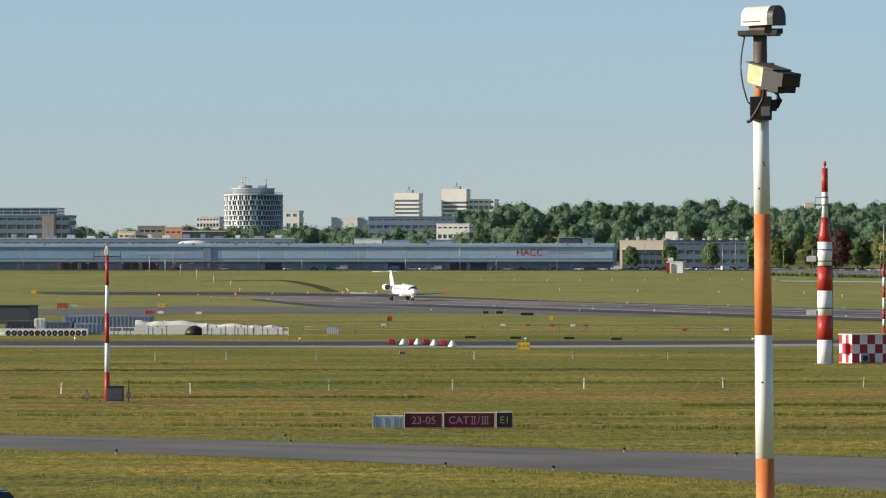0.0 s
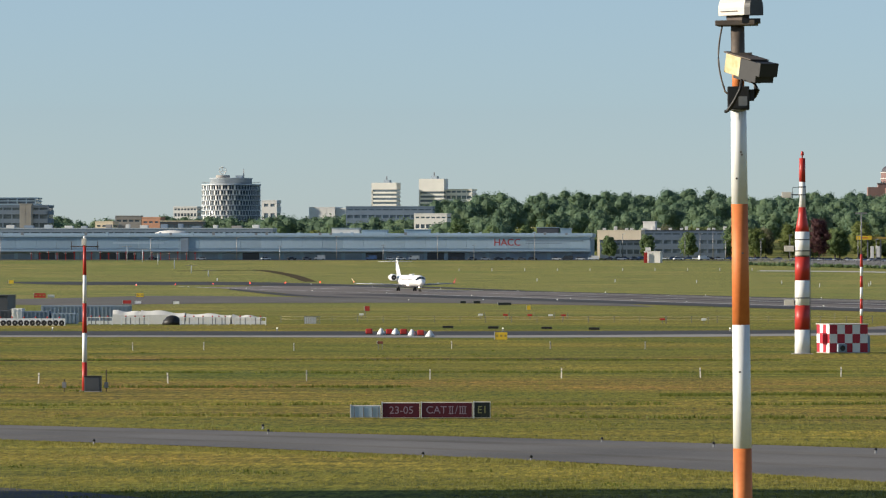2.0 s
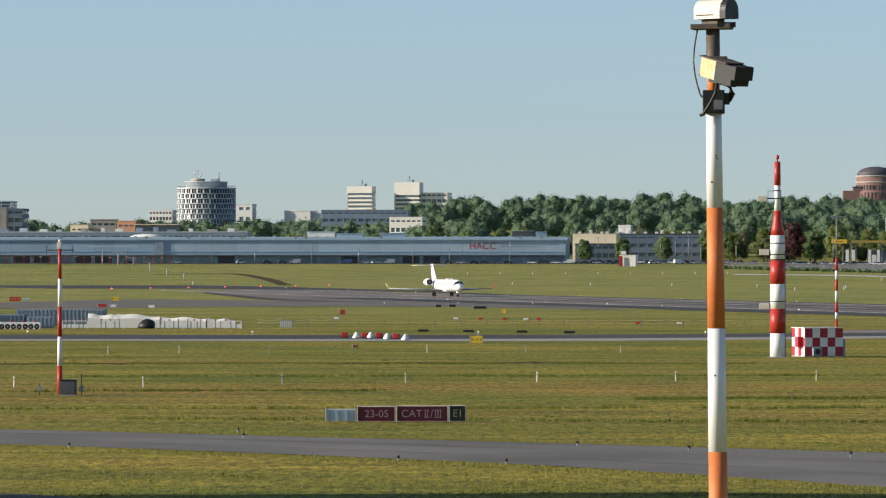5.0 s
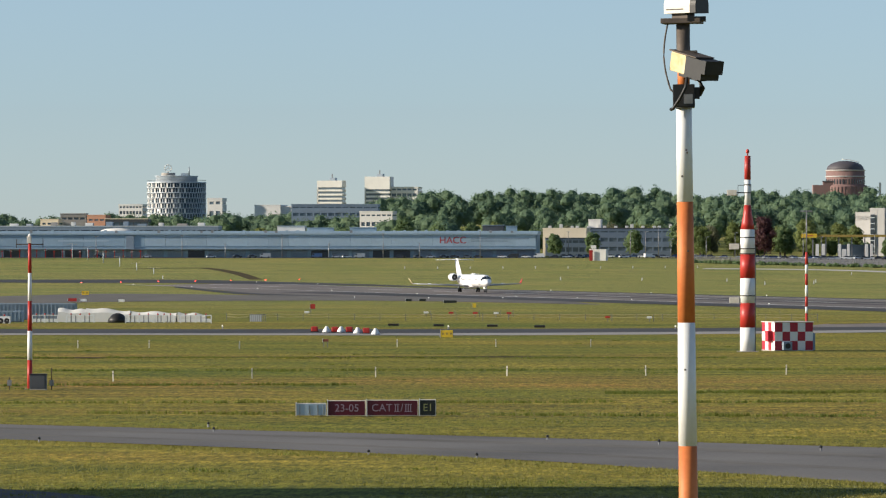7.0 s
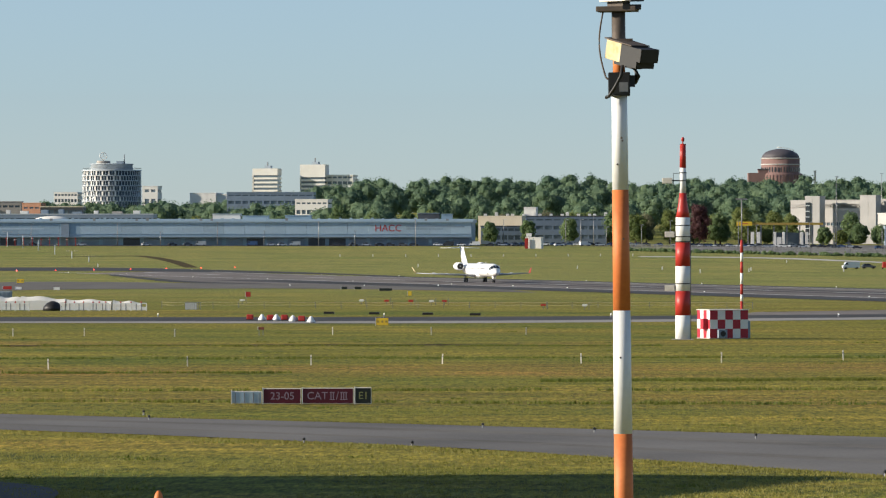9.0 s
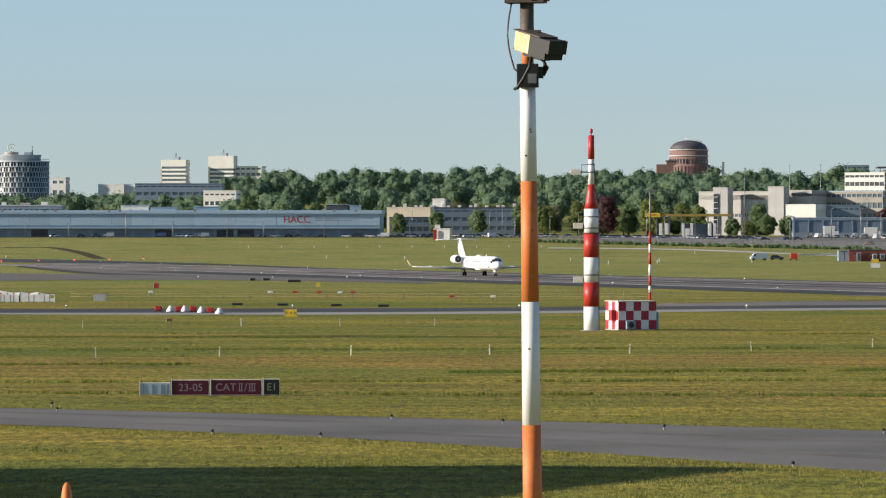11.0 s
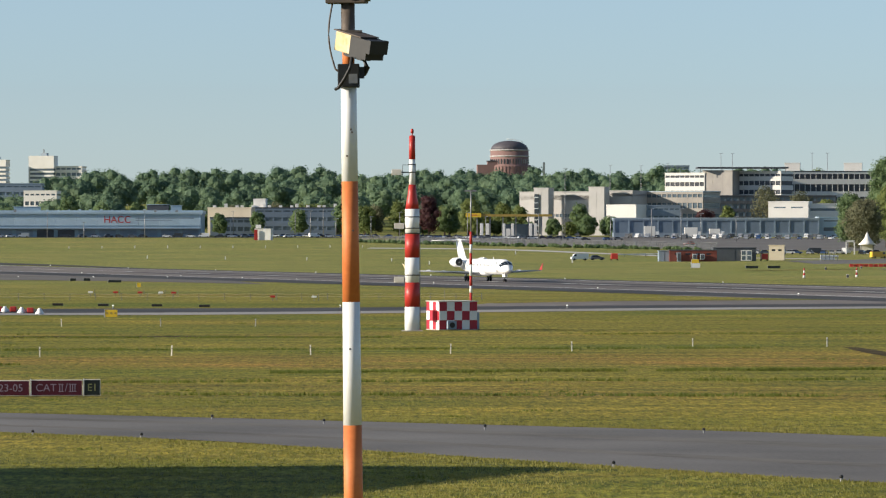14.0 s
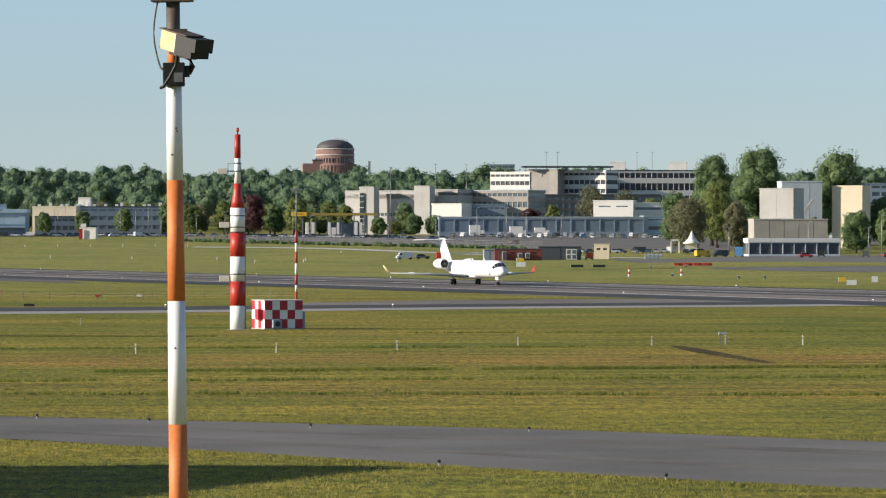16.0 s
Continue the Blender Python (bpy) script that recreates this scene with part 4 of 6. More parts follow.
TREES = [  # x, y, height, width, material, label
    (-120, 2440, 17, 15, LEAF, "green tree behind the cargo hall"), (-138, 2450, 21, 14, LEAF, "tall green tree behind the cargo hall"),
    (-168, 2460, 15, 18, LEAF, "broad green tree behind the cargo hall"), (-232, 2470, 17, 17, LEAF, "dark green tree behind the cargo hall"),
    (-250, 2480, 16, 15, LEAF, "dark green tree behind the cargo hall"), (-213, 2470, 15, 11, LEAF_FRESH, "fresh green tree behind the cargo hall"),
    (-196, 2465, 14, 13, LEAF, "green tree behind the cargo hall"), (-345, 2490, 14, 15, LEAF, "green tree beside the offices"),
    (-392, 2300, 10, 9, LEAF, "low green tree beside the cargo hall"), (-95, 2430, 15, 12, LEAF_FRESH, "light green tree behind the cargo hall"),
    (-80, 2440, 14, 13, LEAF, "green tree behind the cargo hall"), (-40, 2330, 12, 9, LEAF, "green tree before the dark hall"),
    (-58, 2320, 11, 8, LEAF, "green tree before the dark hall"), (-20, 2325, 13, 10, LEAF, "green tree before the dark hall"),
    (12, 2300, 15, 12, LEAF_FRESH, "light green tree beside the car park"), (2, 2330, 16, 13, LEAF, "green tree beside the car park"),
    (28, 2300, 17, 11, LEAF_FRESH, "light green tree beside the car park"), (42, 2290, 20, 13, LEAF_RED, "dark red copper beech"),
    (62, 2280, 19, 13, LEAF_FRESH, "yellowish green tree near the filling station"), (52, 2300, 15, 12, LEAF, "green tree near the filling station"),
    (86, 2310, 15, 9, LEAF_FRESH, "light green tree by the filling station"), (116, 2330, 16, 11, LEAF, "green tree before the concrete garage"),
    (118, 2290, 10, 9, LEAF, "round clipped green tree"), (129, 2290, 9.5, 11, LEAF, "round clipped green tree"),
    (138, 2340, 13, 10, LEAF_RED, "dark red tree beside the garage"), (178, 2350, 13, 12, LEAF_RED, "dark red low tree before the parking deck"),
    (190, 2360, 15, 9, LEAF_FRESH, "bright green tree before the parking deck"), (213, 2400, 26, 19, LEAF_WILLOW, "greyish half-bare tree before the parking deck"),
    (240, 2370, 19, 13, LEAF_FRESH, "bright green tree before the parking deck"), (228, 2390, 23, 16, LEAF_WILLOW, "greyish tree before the parking deck"),
    (258, 2300, 25, 14, LEAF_FRESH, "green tree before the parking deck"), (256, 2560, 36, 15, LEAF_FRESH, "green tree behind the parking deck"),
]
tree_rng = random.Random(77)
for k in range(22):      # a mixed belt of trees along the foot of the wood
    TREES.append((-112 + 10.2 * k + tree_rng.uniform(-3, 3), 2425 + tree_rng.uniform(-15, 25), tree_rng.uniform(11, 18), tree_rng.uniform(9, 14), tree_rng.choice((LEAF, LEAF_FRESH, LEAF_WILLOW, LEAF_FRESH)), "leafy tree at the foot of the wood"))
for k in range(9):       # low trees before the garage
    TREES.append((66 + 8.5 * k + tree_rng.uniform(-2, 2), 2300 + tree_rng.uniform(-8, 8), tree_rng.uniform(5, 8.5), tree_rng.uniform(6, 9), tree_rng.choice((LEAF, LEAF, LEAF_FRESH)), "low rounded tree before the garage"))
for i, (x, y, h, w, mat, label) in enumerate(TREES):
    tree("tree", label, x, y, h, w, mat, 100 + i, blobs=26, per=120, leaf=0.42, low=0.06)
BIG_TREES = [
    (232, 1880, 40.5, 26, LEAF, "tall broad dark green tree"), (216, 1900, 38, 20, LEAF, "tall dark green leafy tree"), (209, 1820, 27, 14, LEAF_FRESH, "fresh green leafy tree"),
    (266.5, 1900, 39, 28, LEAF, "tall round dark green tree"), (187, 1720, 19.5, 16, LEAF_WILLOW, "grey-green drooping tree"), (200.6, 1690, 18.5, 9, LEAF_WILLOW, "grey-green drooping tree"),
    (239, 1660, 14.5, 12, LEAF, "round green tree beside the canopy"), (285, 1900, 20, 16, LEAF, "dark green leafy tree"), (199, 1880, 22, 14, LEAF, "green leafy tree"),
    (222.5, 1650, 12.5, 7, LEAF_WILLOW, "slender greyish tree before the grey block"), (262, 1740, 16, 9, LEAF, "green tree beside the beige block"),
]
for i, (x, y, h, w, mat, label) in enumerate(BIG_TREES):
    tree("tree", label + " near the apron", x, y, h, w, mat, 300 + i, blobs=56, per=230, leaf=0.36, low=0.05)


# ---- buildings ----
SUNLIT = (WALL_WHITE, WALL_CREAM, WALL_SALMON, LIGHT_CONCRETE)


def building(name, label, x, y, w, d, top, wall, floors=3, cols=8, band=0.45, pier=0.5, glass=FACADE_GLASS, turn=0.0, roof=None, blank=False, category="building", parapet=0.5, foot=0.0):
    """A block whose windows lie back between floor bands and piers; x, y is the middle of the front."""
    if turn == 0.0 and wall in SUNLIT:      # turned towards the evening sun
        turn = -22.0 if wall is LIGHT_CONCRETE else -8.0
    w *= 0.97 / math.cos(radians(turn)) if turn < -13 else 1.0
    t = thing(name, label, category, stand(x, y, turn))
    h = top - ground(x, y)
    if blank:
        part("wall", bx(-w / 2, w / 2, 0, d, -0.3, h), wall, t)
        n = max(2, int(w / 5))
        seam = mesh_of("panel_joint", bx(-0.06, 0.06, -0.05, 0.02, 0, h - 0.3), wall)
        for k in range(1, n):
            part("panel_joint", seam, None, t, "", pose(-w / 2 + w * k / n, 0, 0))
    else:
        part("core", bx(-w / 2 + 0.35, w / 2 - 0.35, 0.35, d - 0.35, -0.3, h - 0.2), glass, t, "glazed core behind the window bands")
        fh = (h - foot) / floors
        bh = fh * band
        slab = mesh_of("floor_band", bx(-w / 2, w / 2, 0, d, 0, bh), wall)
        for k in range(floors):
            part("floor_band", slab, None, t, "", pose(0, 0, foot + k * fh))
        part("top_band", bx(-w / 2, w / 2, 0, d, h - 0.4 * bh, h), wall, t)
        if foot > 0.5:
            part("ground_floor", bx(-w / 2 + 0.1, w / 2 - 0.1, 0.1, d - 0.1, -0.3, foot), wall, t)
        if cols:
            post = mesh_of("pier", bx(-pier / 2, pier / 2, 0.06, 0.5, foot, h - 0.1), wall)
            for k in range(cols + 1):
                part("pier", post, None, t, "", pose(-w / 2 + pier / 2 + (w - pier) * k / cols, 0, 0))
            sidep = mesh_of("pier", bx(0.06, 0.5, -pier / 2, pier / 2, foot, h - 0.1), wall)
            nd = max(2, int(d / (w / cols)))
            for k in range(1, nd):
                part("pier", sidep, None, t, "", pose(-w / 2, d * k / nd, 0))
    part("roof", bx(-w / 2 - 0.15, w / 2 + 0.15, -0.15, d + 0.15, h, h + parapet), roof or wall, t, "flat roof with a parapet")
    return t


# cargo hall
def cargo_hall():
    x0, x1, y, top = -372.0, -64.6, 2240.0, 19.0
    t = thing("cargo_hall", "long low grey metal cargo hall with a pale roof edge", "cargo hall", pose(0, y, 0))
    g = ground(-215, y) - 0.6
    h = top
    part("wall", bx(x0, x1, 0.4, 60, g - 1, h - 1.2), HALL_WALL, t)
    part("roof", bx(x0 - 0.6, x1 + 0.6, -0.8, 61, h - 1.2, h - 0.4), HALL_LIGHT, t, "pale flat metal roof")
    part("roof_slope", bx(x0 - 0.6, x1 + 0.6, 6, 60, h - 0.4, h + 0.5), HALL_LIGHT, t)
    step = 9.6
    up = {k: mesh_of("wall_panel", bevelled(bx(0.05, step - 0.05, 0.0, 0.45, h - 6.6, h - 1.25), 0.05, 1), m) for k, m in ((0, HALL_WALL), (1, HALL_LIGHT))}
    dn = {k: mesh_of("dock_door", bevelled(bx(0.9, step - 0.9, 0.15, 0.45, g, h - 8.6), 0.05, 1), m) for k, m in ((0, WALL_BLUE), (1, WALL_DARK))}
    rng = random.Random(3)
    n = int((x1 - x0) / step)
    for k in range(n):
        x = x0 + k * step
        part("wall_panel", up[1 if x > -252 else 0], None, t, "", pose(x, 0, 0))
        part("dock_door", dn[rng.random() < 0.35], None, t, "", pose(x, 0, 0))
    part("plinth", bx(x0, x1, 0.25, 0.45, h - 7.0, h - 6.62), HALL_LIGHT, t)
    part("lower_wall", bx(x0, x1, 0.30, 0.42, g - 1, h - 7.0), HALL_WALL, t)
    part("stair_block", bx(-256, -252.4, -0.5, 3, g, h - 1.3), WALL_BLUE, t)
    part("canopy", bx(x0, x1, -3.0, 0.2, h - 8.1, h - 7.8), WALL_BLUE, t)
    for k in range(60):
        if rng.random() < 0.6:
            xx = x0 + 6 + k * 5.0
            part("roof_vent", bx(xx - 0.6, xx + 0.6, 2, 3.4, h - 0.4, h + rng.uniform(0.5, 1.1)), HALL_LIGHT if rng.random() < 0.7 else STEEL, t)
    part("roof_hood", lathe(bmesh.new(), [(8.5, 0), (8.0, 1.0), (5.5, 1.9), (1.5, 2.3)], 24, Matrix.Translation((-262, 14, h - 0.4)) @ Matrix.Diagonal((1, 0.5, 1, 1))), WALL_WHITE, t, "white domed roof hood")
    for xa, xb, hh, m in ((-186, -173, 2.3, WALL_WHITE), (-172, -160, 1.4, HALL_LIGHT), (-90, -80, 2.6, WALL_DARK), (-79, -74, 2.2, HALL_WALL), (-152, -140, 1.6, HALL_WALL)):
        ro = part("roof_unit", bx(xa, xb, 8, 16, h + 0.5, h + 0.5 + hh), m, t)
        part("unit_cap", bx(xa - 0.3, xb + 0.3, 7.7, 16.3, h + 0.5 + hh, h + 0.7 + hh), HALL_LIGHT, ro)
    letters("HACC", 4.5, PAINT_RED, t, pose(-103.5, -0.06, h - 3.95, 90, 0, 0), "red letters on the hall's wall")
    part("lettering_bar", bx(-95, -68, -0.05, -0.01, h - 3.4, h - 2.9), WALL_BLUE, t)
    part("lettering_bar", bx(-95, -78, -0.05, -0.01, h - 4.4, h - 4.0), WALL_BLUE, t)
    part("lettering_bar", bx(-288, -264, -0.05, -0.01, h - 4.5, h - 3.7), HALL_LIGHT, t)


cargo_hall()
building("office_building", "long low blue-grey office building with window bands", -299, 2330, 155, 20, 22.0, WALL_BLUE, 2, 30, 0.55, 0.9, roof=METAL_LIGHT)
roof_rng = random.Random(14)
for k in range(16):
    xx = -368 + 9.2 * k + roof_rng.uniform(-2, 2)
    u = thing("roof_plant", "pale plant box on the office roof", "roof plant", pose(xx, 2334, 22.5))
    w = roof_rng.uniform(1.5, 5.0)
    part("casing", bevelled(bx(-w / 2, w / 2, 0, 4, 0, roof_rng.uniform(0.8, 2.4)), 0.1), roof_rng.choice((WALL_WHITE, METAL_LIGHT, WALL_BLUE, CONCRETE)), u)
    part("skid", bx(-w / 2 - 0.2, w / 2 + 0.2, 0.3, 3.7, -0.02, 0.06), STEEL, u)
building("office_building", "glazed upper storeys of an office block", -395, 2590, 40, 25, 40.2, HALL_LIGHT, 2, 8, 0.3, 0.4, roof=HALL_LIGHT, foot=28)
building("office_building", "blue-grey office block with ribbon windows", -386, 2545, 49, 20, 35.6, OFFICE_GREY, 6, 10, 0.5, 0.6)
building("stair_tower", "beige windowless stair tower", -372.5, 2535, 6.2, 8, 36.2, CONCRETE, blank=True)
building("office_building", "beige low office building", -326, 2500, 9.6, 10, 26.6, WALL_CREAM, 3, 3, 0.6, 1.0)
building("office_building", "beige building with a flat roof", -326, 2600, 14, 10, 30.4, CONCRETE, 3, 4, 0.6, 0.8)
building("brick_building", "salmon brick building with chimneys", -299, 2480, 10, 10, 28.6, WALL_SALMON, 3, 3, 0.62, 1.0)
building("flat_hall", "dark hall with a wide flat roof", -281, 2460, 22, 14, 26.6, WALL_DARK, 2, 6, 0.4, 0.5, roof=WALL_CREAM)
building("apartment_block", "pale apartment block with dark window rows", -339, 2990, 15.2, 12, 39.5, WALL_WHITE, 7, 7, 0.5, 0.6)
building("office_building", "white box-shaped office building", -296, 3090, 10, 12, 44.5, WALL_WHITE, 4, 2, 0.55, 1.5)
building("factory_hall", "cream-white hall with a flat roof", -245, 2890, 16, 20, 38.0, WALL_WHITE, blank=True)
building("storage_tank", "cream-white low hall beside trees", -232, 2890, 10, 16, 37.2, WALL_WHITE, blank=True)
building("office_building", "long blue-grey building between trees", -196, 2770, 50, 20, 37.2, WALL_BLUE, 5, 12, 0.6, 0.8)
building("house", "low white building between trees", -161, 2590, 18, 12, 31.4, WALL_WHITE, 4, 6, 0.6, 0.8)
building("flat_hall", "beige upper storey with a sloping roof ramp", -54, 2350, 21.5, 12, 21.0, WALL_CREAM, blank=True)
building("loading_hall", "blue-grey loading hall with dark openings", -50, 2338, 26, 10, 16.2, OFFICE_GREY, 2, 8, 0.5, 0.6, roof=WALL_DARK, turn=2)
building("dark_hall", "dark grey industrial hall with pale roof vents", -33, 2380, 62, 20, 21.2, OFFICE_GREY, 3, 14, 0.6, 0.8, roof=WALL_DARK)
for i in range(14):
    xx = -62 + 4.5 * i + (i % 3)
    v = thing("roof_vent", "pale roof vent on the dark hall", "roof vent", pose(xx, 2384, 21.7))
    part("cowl", bevelled(bx(-0.8, 0.8, -0.8, 0.8, 0, 1.0 + 0.8 * (i % 4 == 1)), 0.1), WALL_WHITE, v)
building("roof_cabin", "white plant cabin on the dark hall's roof", -40, 2384, 6, 6, 25.5, WALL_WHITE, blank=True)


def tower_block(x, y, w, top, label, crown):
    t = thing("tower_block", label, "tower block", stand(x, y, -12))
    h = top - ground(x, y)
    part("core", bx(-w / 2 + 0.4, w / 2 - 0.4, 0.4, 12, -0.5, h - crown), FACADE_GLASS, t)
    part("crown_wall", bx(-w / 2, w / 2, 0, 12.4, h - crown, h), WALL_WHITE, t, "windowless white top storey")
    part("side_wall", bx(-w / 2, -w / 2 + 1.0, 0, 12.4, -0.5, h - crown), WALL_WHITE, t)
    slab = mesh_of("floor_band", bx(-w / 2, w / 2, 0, 12.4, 0, 1.6), WALL_WHITE)
    for k in range(12):
        part("floor_band", slab, None, t, "", pose(0, 0, h - crown - 3.4 * (k + 1)))
    part("roof_cabin", bx(-2, 3, 6, 12, h, h + 2.4), METAL_PANEL, t)
    part("roof_mast", bx(-0.4, 0.4, 8, 8.8, h + 2.4, h + 5.5), STEEL, t)


tower_block(-286.3, 3985, 21.6, 70.1, "white tower block with dark window bands and a roof mast", 5.6)
tower_block(-247.0, 3988, 21.6, 73.4, "white tower block with a windowless top storey", 10.5)
building("tower_block", "lower white block beside the towers", -224.5, 3990, 22.5, 20, 64.5, WALL_WHITE, 8, 5, 0.5, 0.8)


def round_tower():
    t = thing("round_tower", "round glass office tower, white frames on its sunward side, roof emblem", "office tower", stand(-300.9, 2900))
    h = 52.0 - ground(-300.9, 2900)
    part("core", lathe(bmesh.new(), [(17.0, -1), (17.0, h - 0.4)], 48), FACADE_GLASS, t, "dark glazed core")
    ring = mesh_of("floor_ring", lathe(bmesh.new(), [(17.2, 0), (18.0, 0), (18.0, 0.5), (17.2, 0.5)], 64, cap=False), METAL_LIGHT)
    n = 13
    fh = h / n
    for k in range(n + 1):
        part("floor_ring", ring, None, t, "", pose(0, 0, k * fh - 0.45))
    white = mesh_of("window_frame", bx(-0.50, 0.50, -0.12, 0.3, 0.1, fh - 0.6), WALL_WHITE)
    slim = mesh_of("window_frame", bx(-0.13, 0.13, -0.12, 0.3, 0.1, fh - 0.6), METAL_LIGHT)
    for k in range(n):
        for j in range(56):
            a = 360 / 56 * (j + 0.5 * (k % 2))
            ang = radians(a)
            # sunlight painted in: wide white frames only on the sunward side
            if math.sin(ang) <= 0.35:
                part("window_frame", white if (j + k) % 2 == 0 and math.cos(ang) < 0.4 else slim, None, t, "", pose(17.55 * math.cos(ang), 17.55 * math.sin(ang), k * fh, 0, 0, a + 90))
    part("roof_deck", lathe(bmesh.new(), [(18.0, h), (18.0, h + 0.4)], 48), METAL_LIGHT, t)
    part("roof_storey", lathe(bmesh.new(), [(12.6, h + 0.4), (12.6, h + 3.6), (13.2, h + 3.7), (13.2, h + 4.1)], 40), METAL_LIGHT, t)
    part("roof_drum", lathe(bmesh.new(), [(4.2, h + 4.1), (4.2, h + 5.8)], 32, pose(-4.5, -5, 0)), CONCRETE, t)
    part("plant_box", bx(3.5, 7.5, -8, -4, h + 4.1, h + 5.6), METAL_PANEL, t)
    part("parapet_rail", lathe(bmesh.new(), [(17.7, h + 1.3), (17.8, h + 1.3), (17.8, h + 1.45), (17.7, h + 1.45)], 48, cap=False), STEEL, t)
    part("emblem_ring", lathe(bmesh.new(), [(2.3, -0.2), (2.3, 0.2), (1.9, 0.2), (1.9, -0.2), (2.3, -0.2)], 28, pose(-4.5, -6, h + 8.6, 90, 0, 0), cap=False), WALL_WHITE, t, "white ring emblem")
    for a in (90, 210, 330):
        part("emblem_arm", bx(0, 2.0, -0.15, 0.15, -0.18, 0.18, pose(-4.5, -6, h + 8.6) @ pose(0, 0, 0, 0, -a, 0)), WALL_WHITE, t)
    part("emblem_post", bx(-4.7, -4.3, -6.2, -5.8, h + 4, h + 6.4), STEEL, t)
    part("roof_mast", lathe(bmesh.new(), [(0.4, h + 4), (0.2, h + 9.6)], 8, pose(8.0, -4, 0)), STEEL, t)


round_tower()


def planetarium():
    """A round brick water tower with a copper dome on a lower plinth."""
    x, y = 150.9, 4300.0
    t = thing("domed_brick_tower", "round red-brick tower with a dark dome and pale cornices", "tower", stand(x, y))
    b = ground(x, y)
    z = lambda top: top - b
    k = 17.1
    part("drum", lathe(bmesh.new(), [(k, -1), (k, z(84.2))], 56), BRICK_RED_HAZED, t)
    part("lower_drum", lathe(bmesh.new(), [(k + 2.6, -1), (k + 2.6, z(69.4)), (k + 1.6, z(70.4))], 56), BRICK_RED_HAZED, t)
    for zz in (z(83.0), z(77.6)):
        part("cornice", lathe(bmesh.new(), [(k, zz), (k + 0.7, zz + 0.2), (k + 0.7, zz + 0.9), (k, zz + 1.1)], 56, cap=False), LIGHT_CONCRETE, t, "pale stone cornice")
    part("attic", lathe(bmesh.new(), [(k - 0.5, z(84.0)), (k - 0.5, z(85.0))], 56), COPPER, t)
    part("dome", lathe(bmesh.new(), [((k - 0.6) * math.cos(i * math.pi / 20), z(84.6) + 7.6 * math.sin(i * math.pi / 20)) for i in range(0, 10)], 56), COPPER, t, "dark copper dome")
    part("rail", tube(bmesh.new(), [(-3 + 15 * i / 8, -2, z(92.6) + 1.0 - 0.045 * i * i) for i in range(9)], 0.28, 6), WALL_WHITE, t)
    slot = mesh_of("window_slot", bx(-0.5, 0.5, -0.35, 0.2, 0, 4.2), DARK_GLASS)
    rib = mesh_of("pilaster", bx(-0.6, 0.6, -0.5, 0.2, 0, 12), BRICK_RED_HAZED)
    for j in range(40):
        a = 9 * j
        if math.sin(radians(a)) > 0.1:
            continue
        part("window_slot", slot, None, t, "", pose(k * math.cos(radians(a)), k * math.sin(radians(a)), z(78.8) - 7.4, 0, 0, a + 90))
        part("pilaster", rib, None, t, "", pose((k + 2.6) * math.cos(radians(a + 4.5)), (k + 2.6) * math.sin(radians(a + 4.5)), z(69.0) - 12, 0, 0, a + 94.5))
    part("wing_block", bx(-29, 2, -14, 14, -1, z(70.6)), BRICK_RED_HAZED, t, "lower brick wing")
    part("wing_drum", bx(-20, -8, -13, 6, z(70.6), z(73.4)), BRICK_RED_HAZED, t)
    part("wing_roof", bx(-20.6, -8, -13.4, 6.4, z(73.4), z(74.2)), COPPER, t)


planetarium()
building("chimney", "slim pale chimney far behind the wood", 181.6, 4300, 1.8, 2, 72.4, WALL_WHITE, blank=True)
building("apartment_block", "grey-blue flat-topped block far behind the wood", 244, 3490, 18, 12, 58.0, WALL_BLUE, 7, 4, 0.5, 0.6)

# concrete multi-storey garage
building("parking_garage", "pale concrete multi-storey garage with ribbed panels", 107, 2400, 36, 25, 29.2, LIGHT_CONCRETE, 2, 18, 0.86, 0.4, roof=LIGHT_CONCRETE, turn=-26)
building("stair_tower", "pale concrete stair tower with a glazed slot", 99.5, 2388, 7.3, 8, 31.0, LIGHT_CONCRETE, blank=True)
building("stair_tower", "pale concrete stair tower with a glazed slot", 126.9, 2387, 7.8, 8, 31.5, LIGHT_CONCRETE, blank=True)
for xx in (97.2, 124.3):
    sl = thing("stair_glazing", "tall dark glazed slot of the stair tower", "window", stand(xx, 2388.2, -22))
    part("pane", bx(-1.1, 1.1, 0, 0.4, 1, 20.5), DARK_GLASS, sl)
    for k in range(7):
        part("glazing_bar", bx(-1.15, 1.15, -0.1, 0.0, 2 + 2.8 * k, 2.3 + 2.8 * k), METAL_LIGHT, sl)
building("parking_garage", "pale concrete wing of the garage", 138.3, 2396, 14, 24, 29.7, LIGHT_CONCRETE, 3, 6, 0.84, 0.4, turn=-26)
building("parking_garage", "open concrete garage wing with dark storeys", 163, 2405, 36, 24, 29.5, CONCRETE, 4, 14, 0.5, 0.5, roof=METAL_PANEL, turn=-26)
building("service_building", "white flat service building", 134.1, 2300, 14.3, 14, 22.1, WALL_WHITE, blank=True, turn=-26)
building("service_building", "blue-grey service building with windows", 152.4, 2308, 21.2, 14, 21.9, WALL_BLUE, 3, 8, 0.6, 0.7)
building("parking_deck", "long parking deck with white louvre bands", 178.4, 2495, 20.5, 18, 39.8, WALL_WHITE, 4, 8, 0.52, 0.3, glass=WALL_DARK, foot=14, turn=-26)
building("stair_block", "pale louvred stair block of the parking deck", 194.9, 2488, 15.4, 18, 41.0, CONCRETE, blank=True, turn=-22)
building("parking_deck", "long parking deck with white louvre bands", 215.5, 2492, 24.8, 18, 40.6, WALL_WHITE, 4, 9, 0.52, 0.3, glass=WALL_DARK, foot=14, turn=-26)
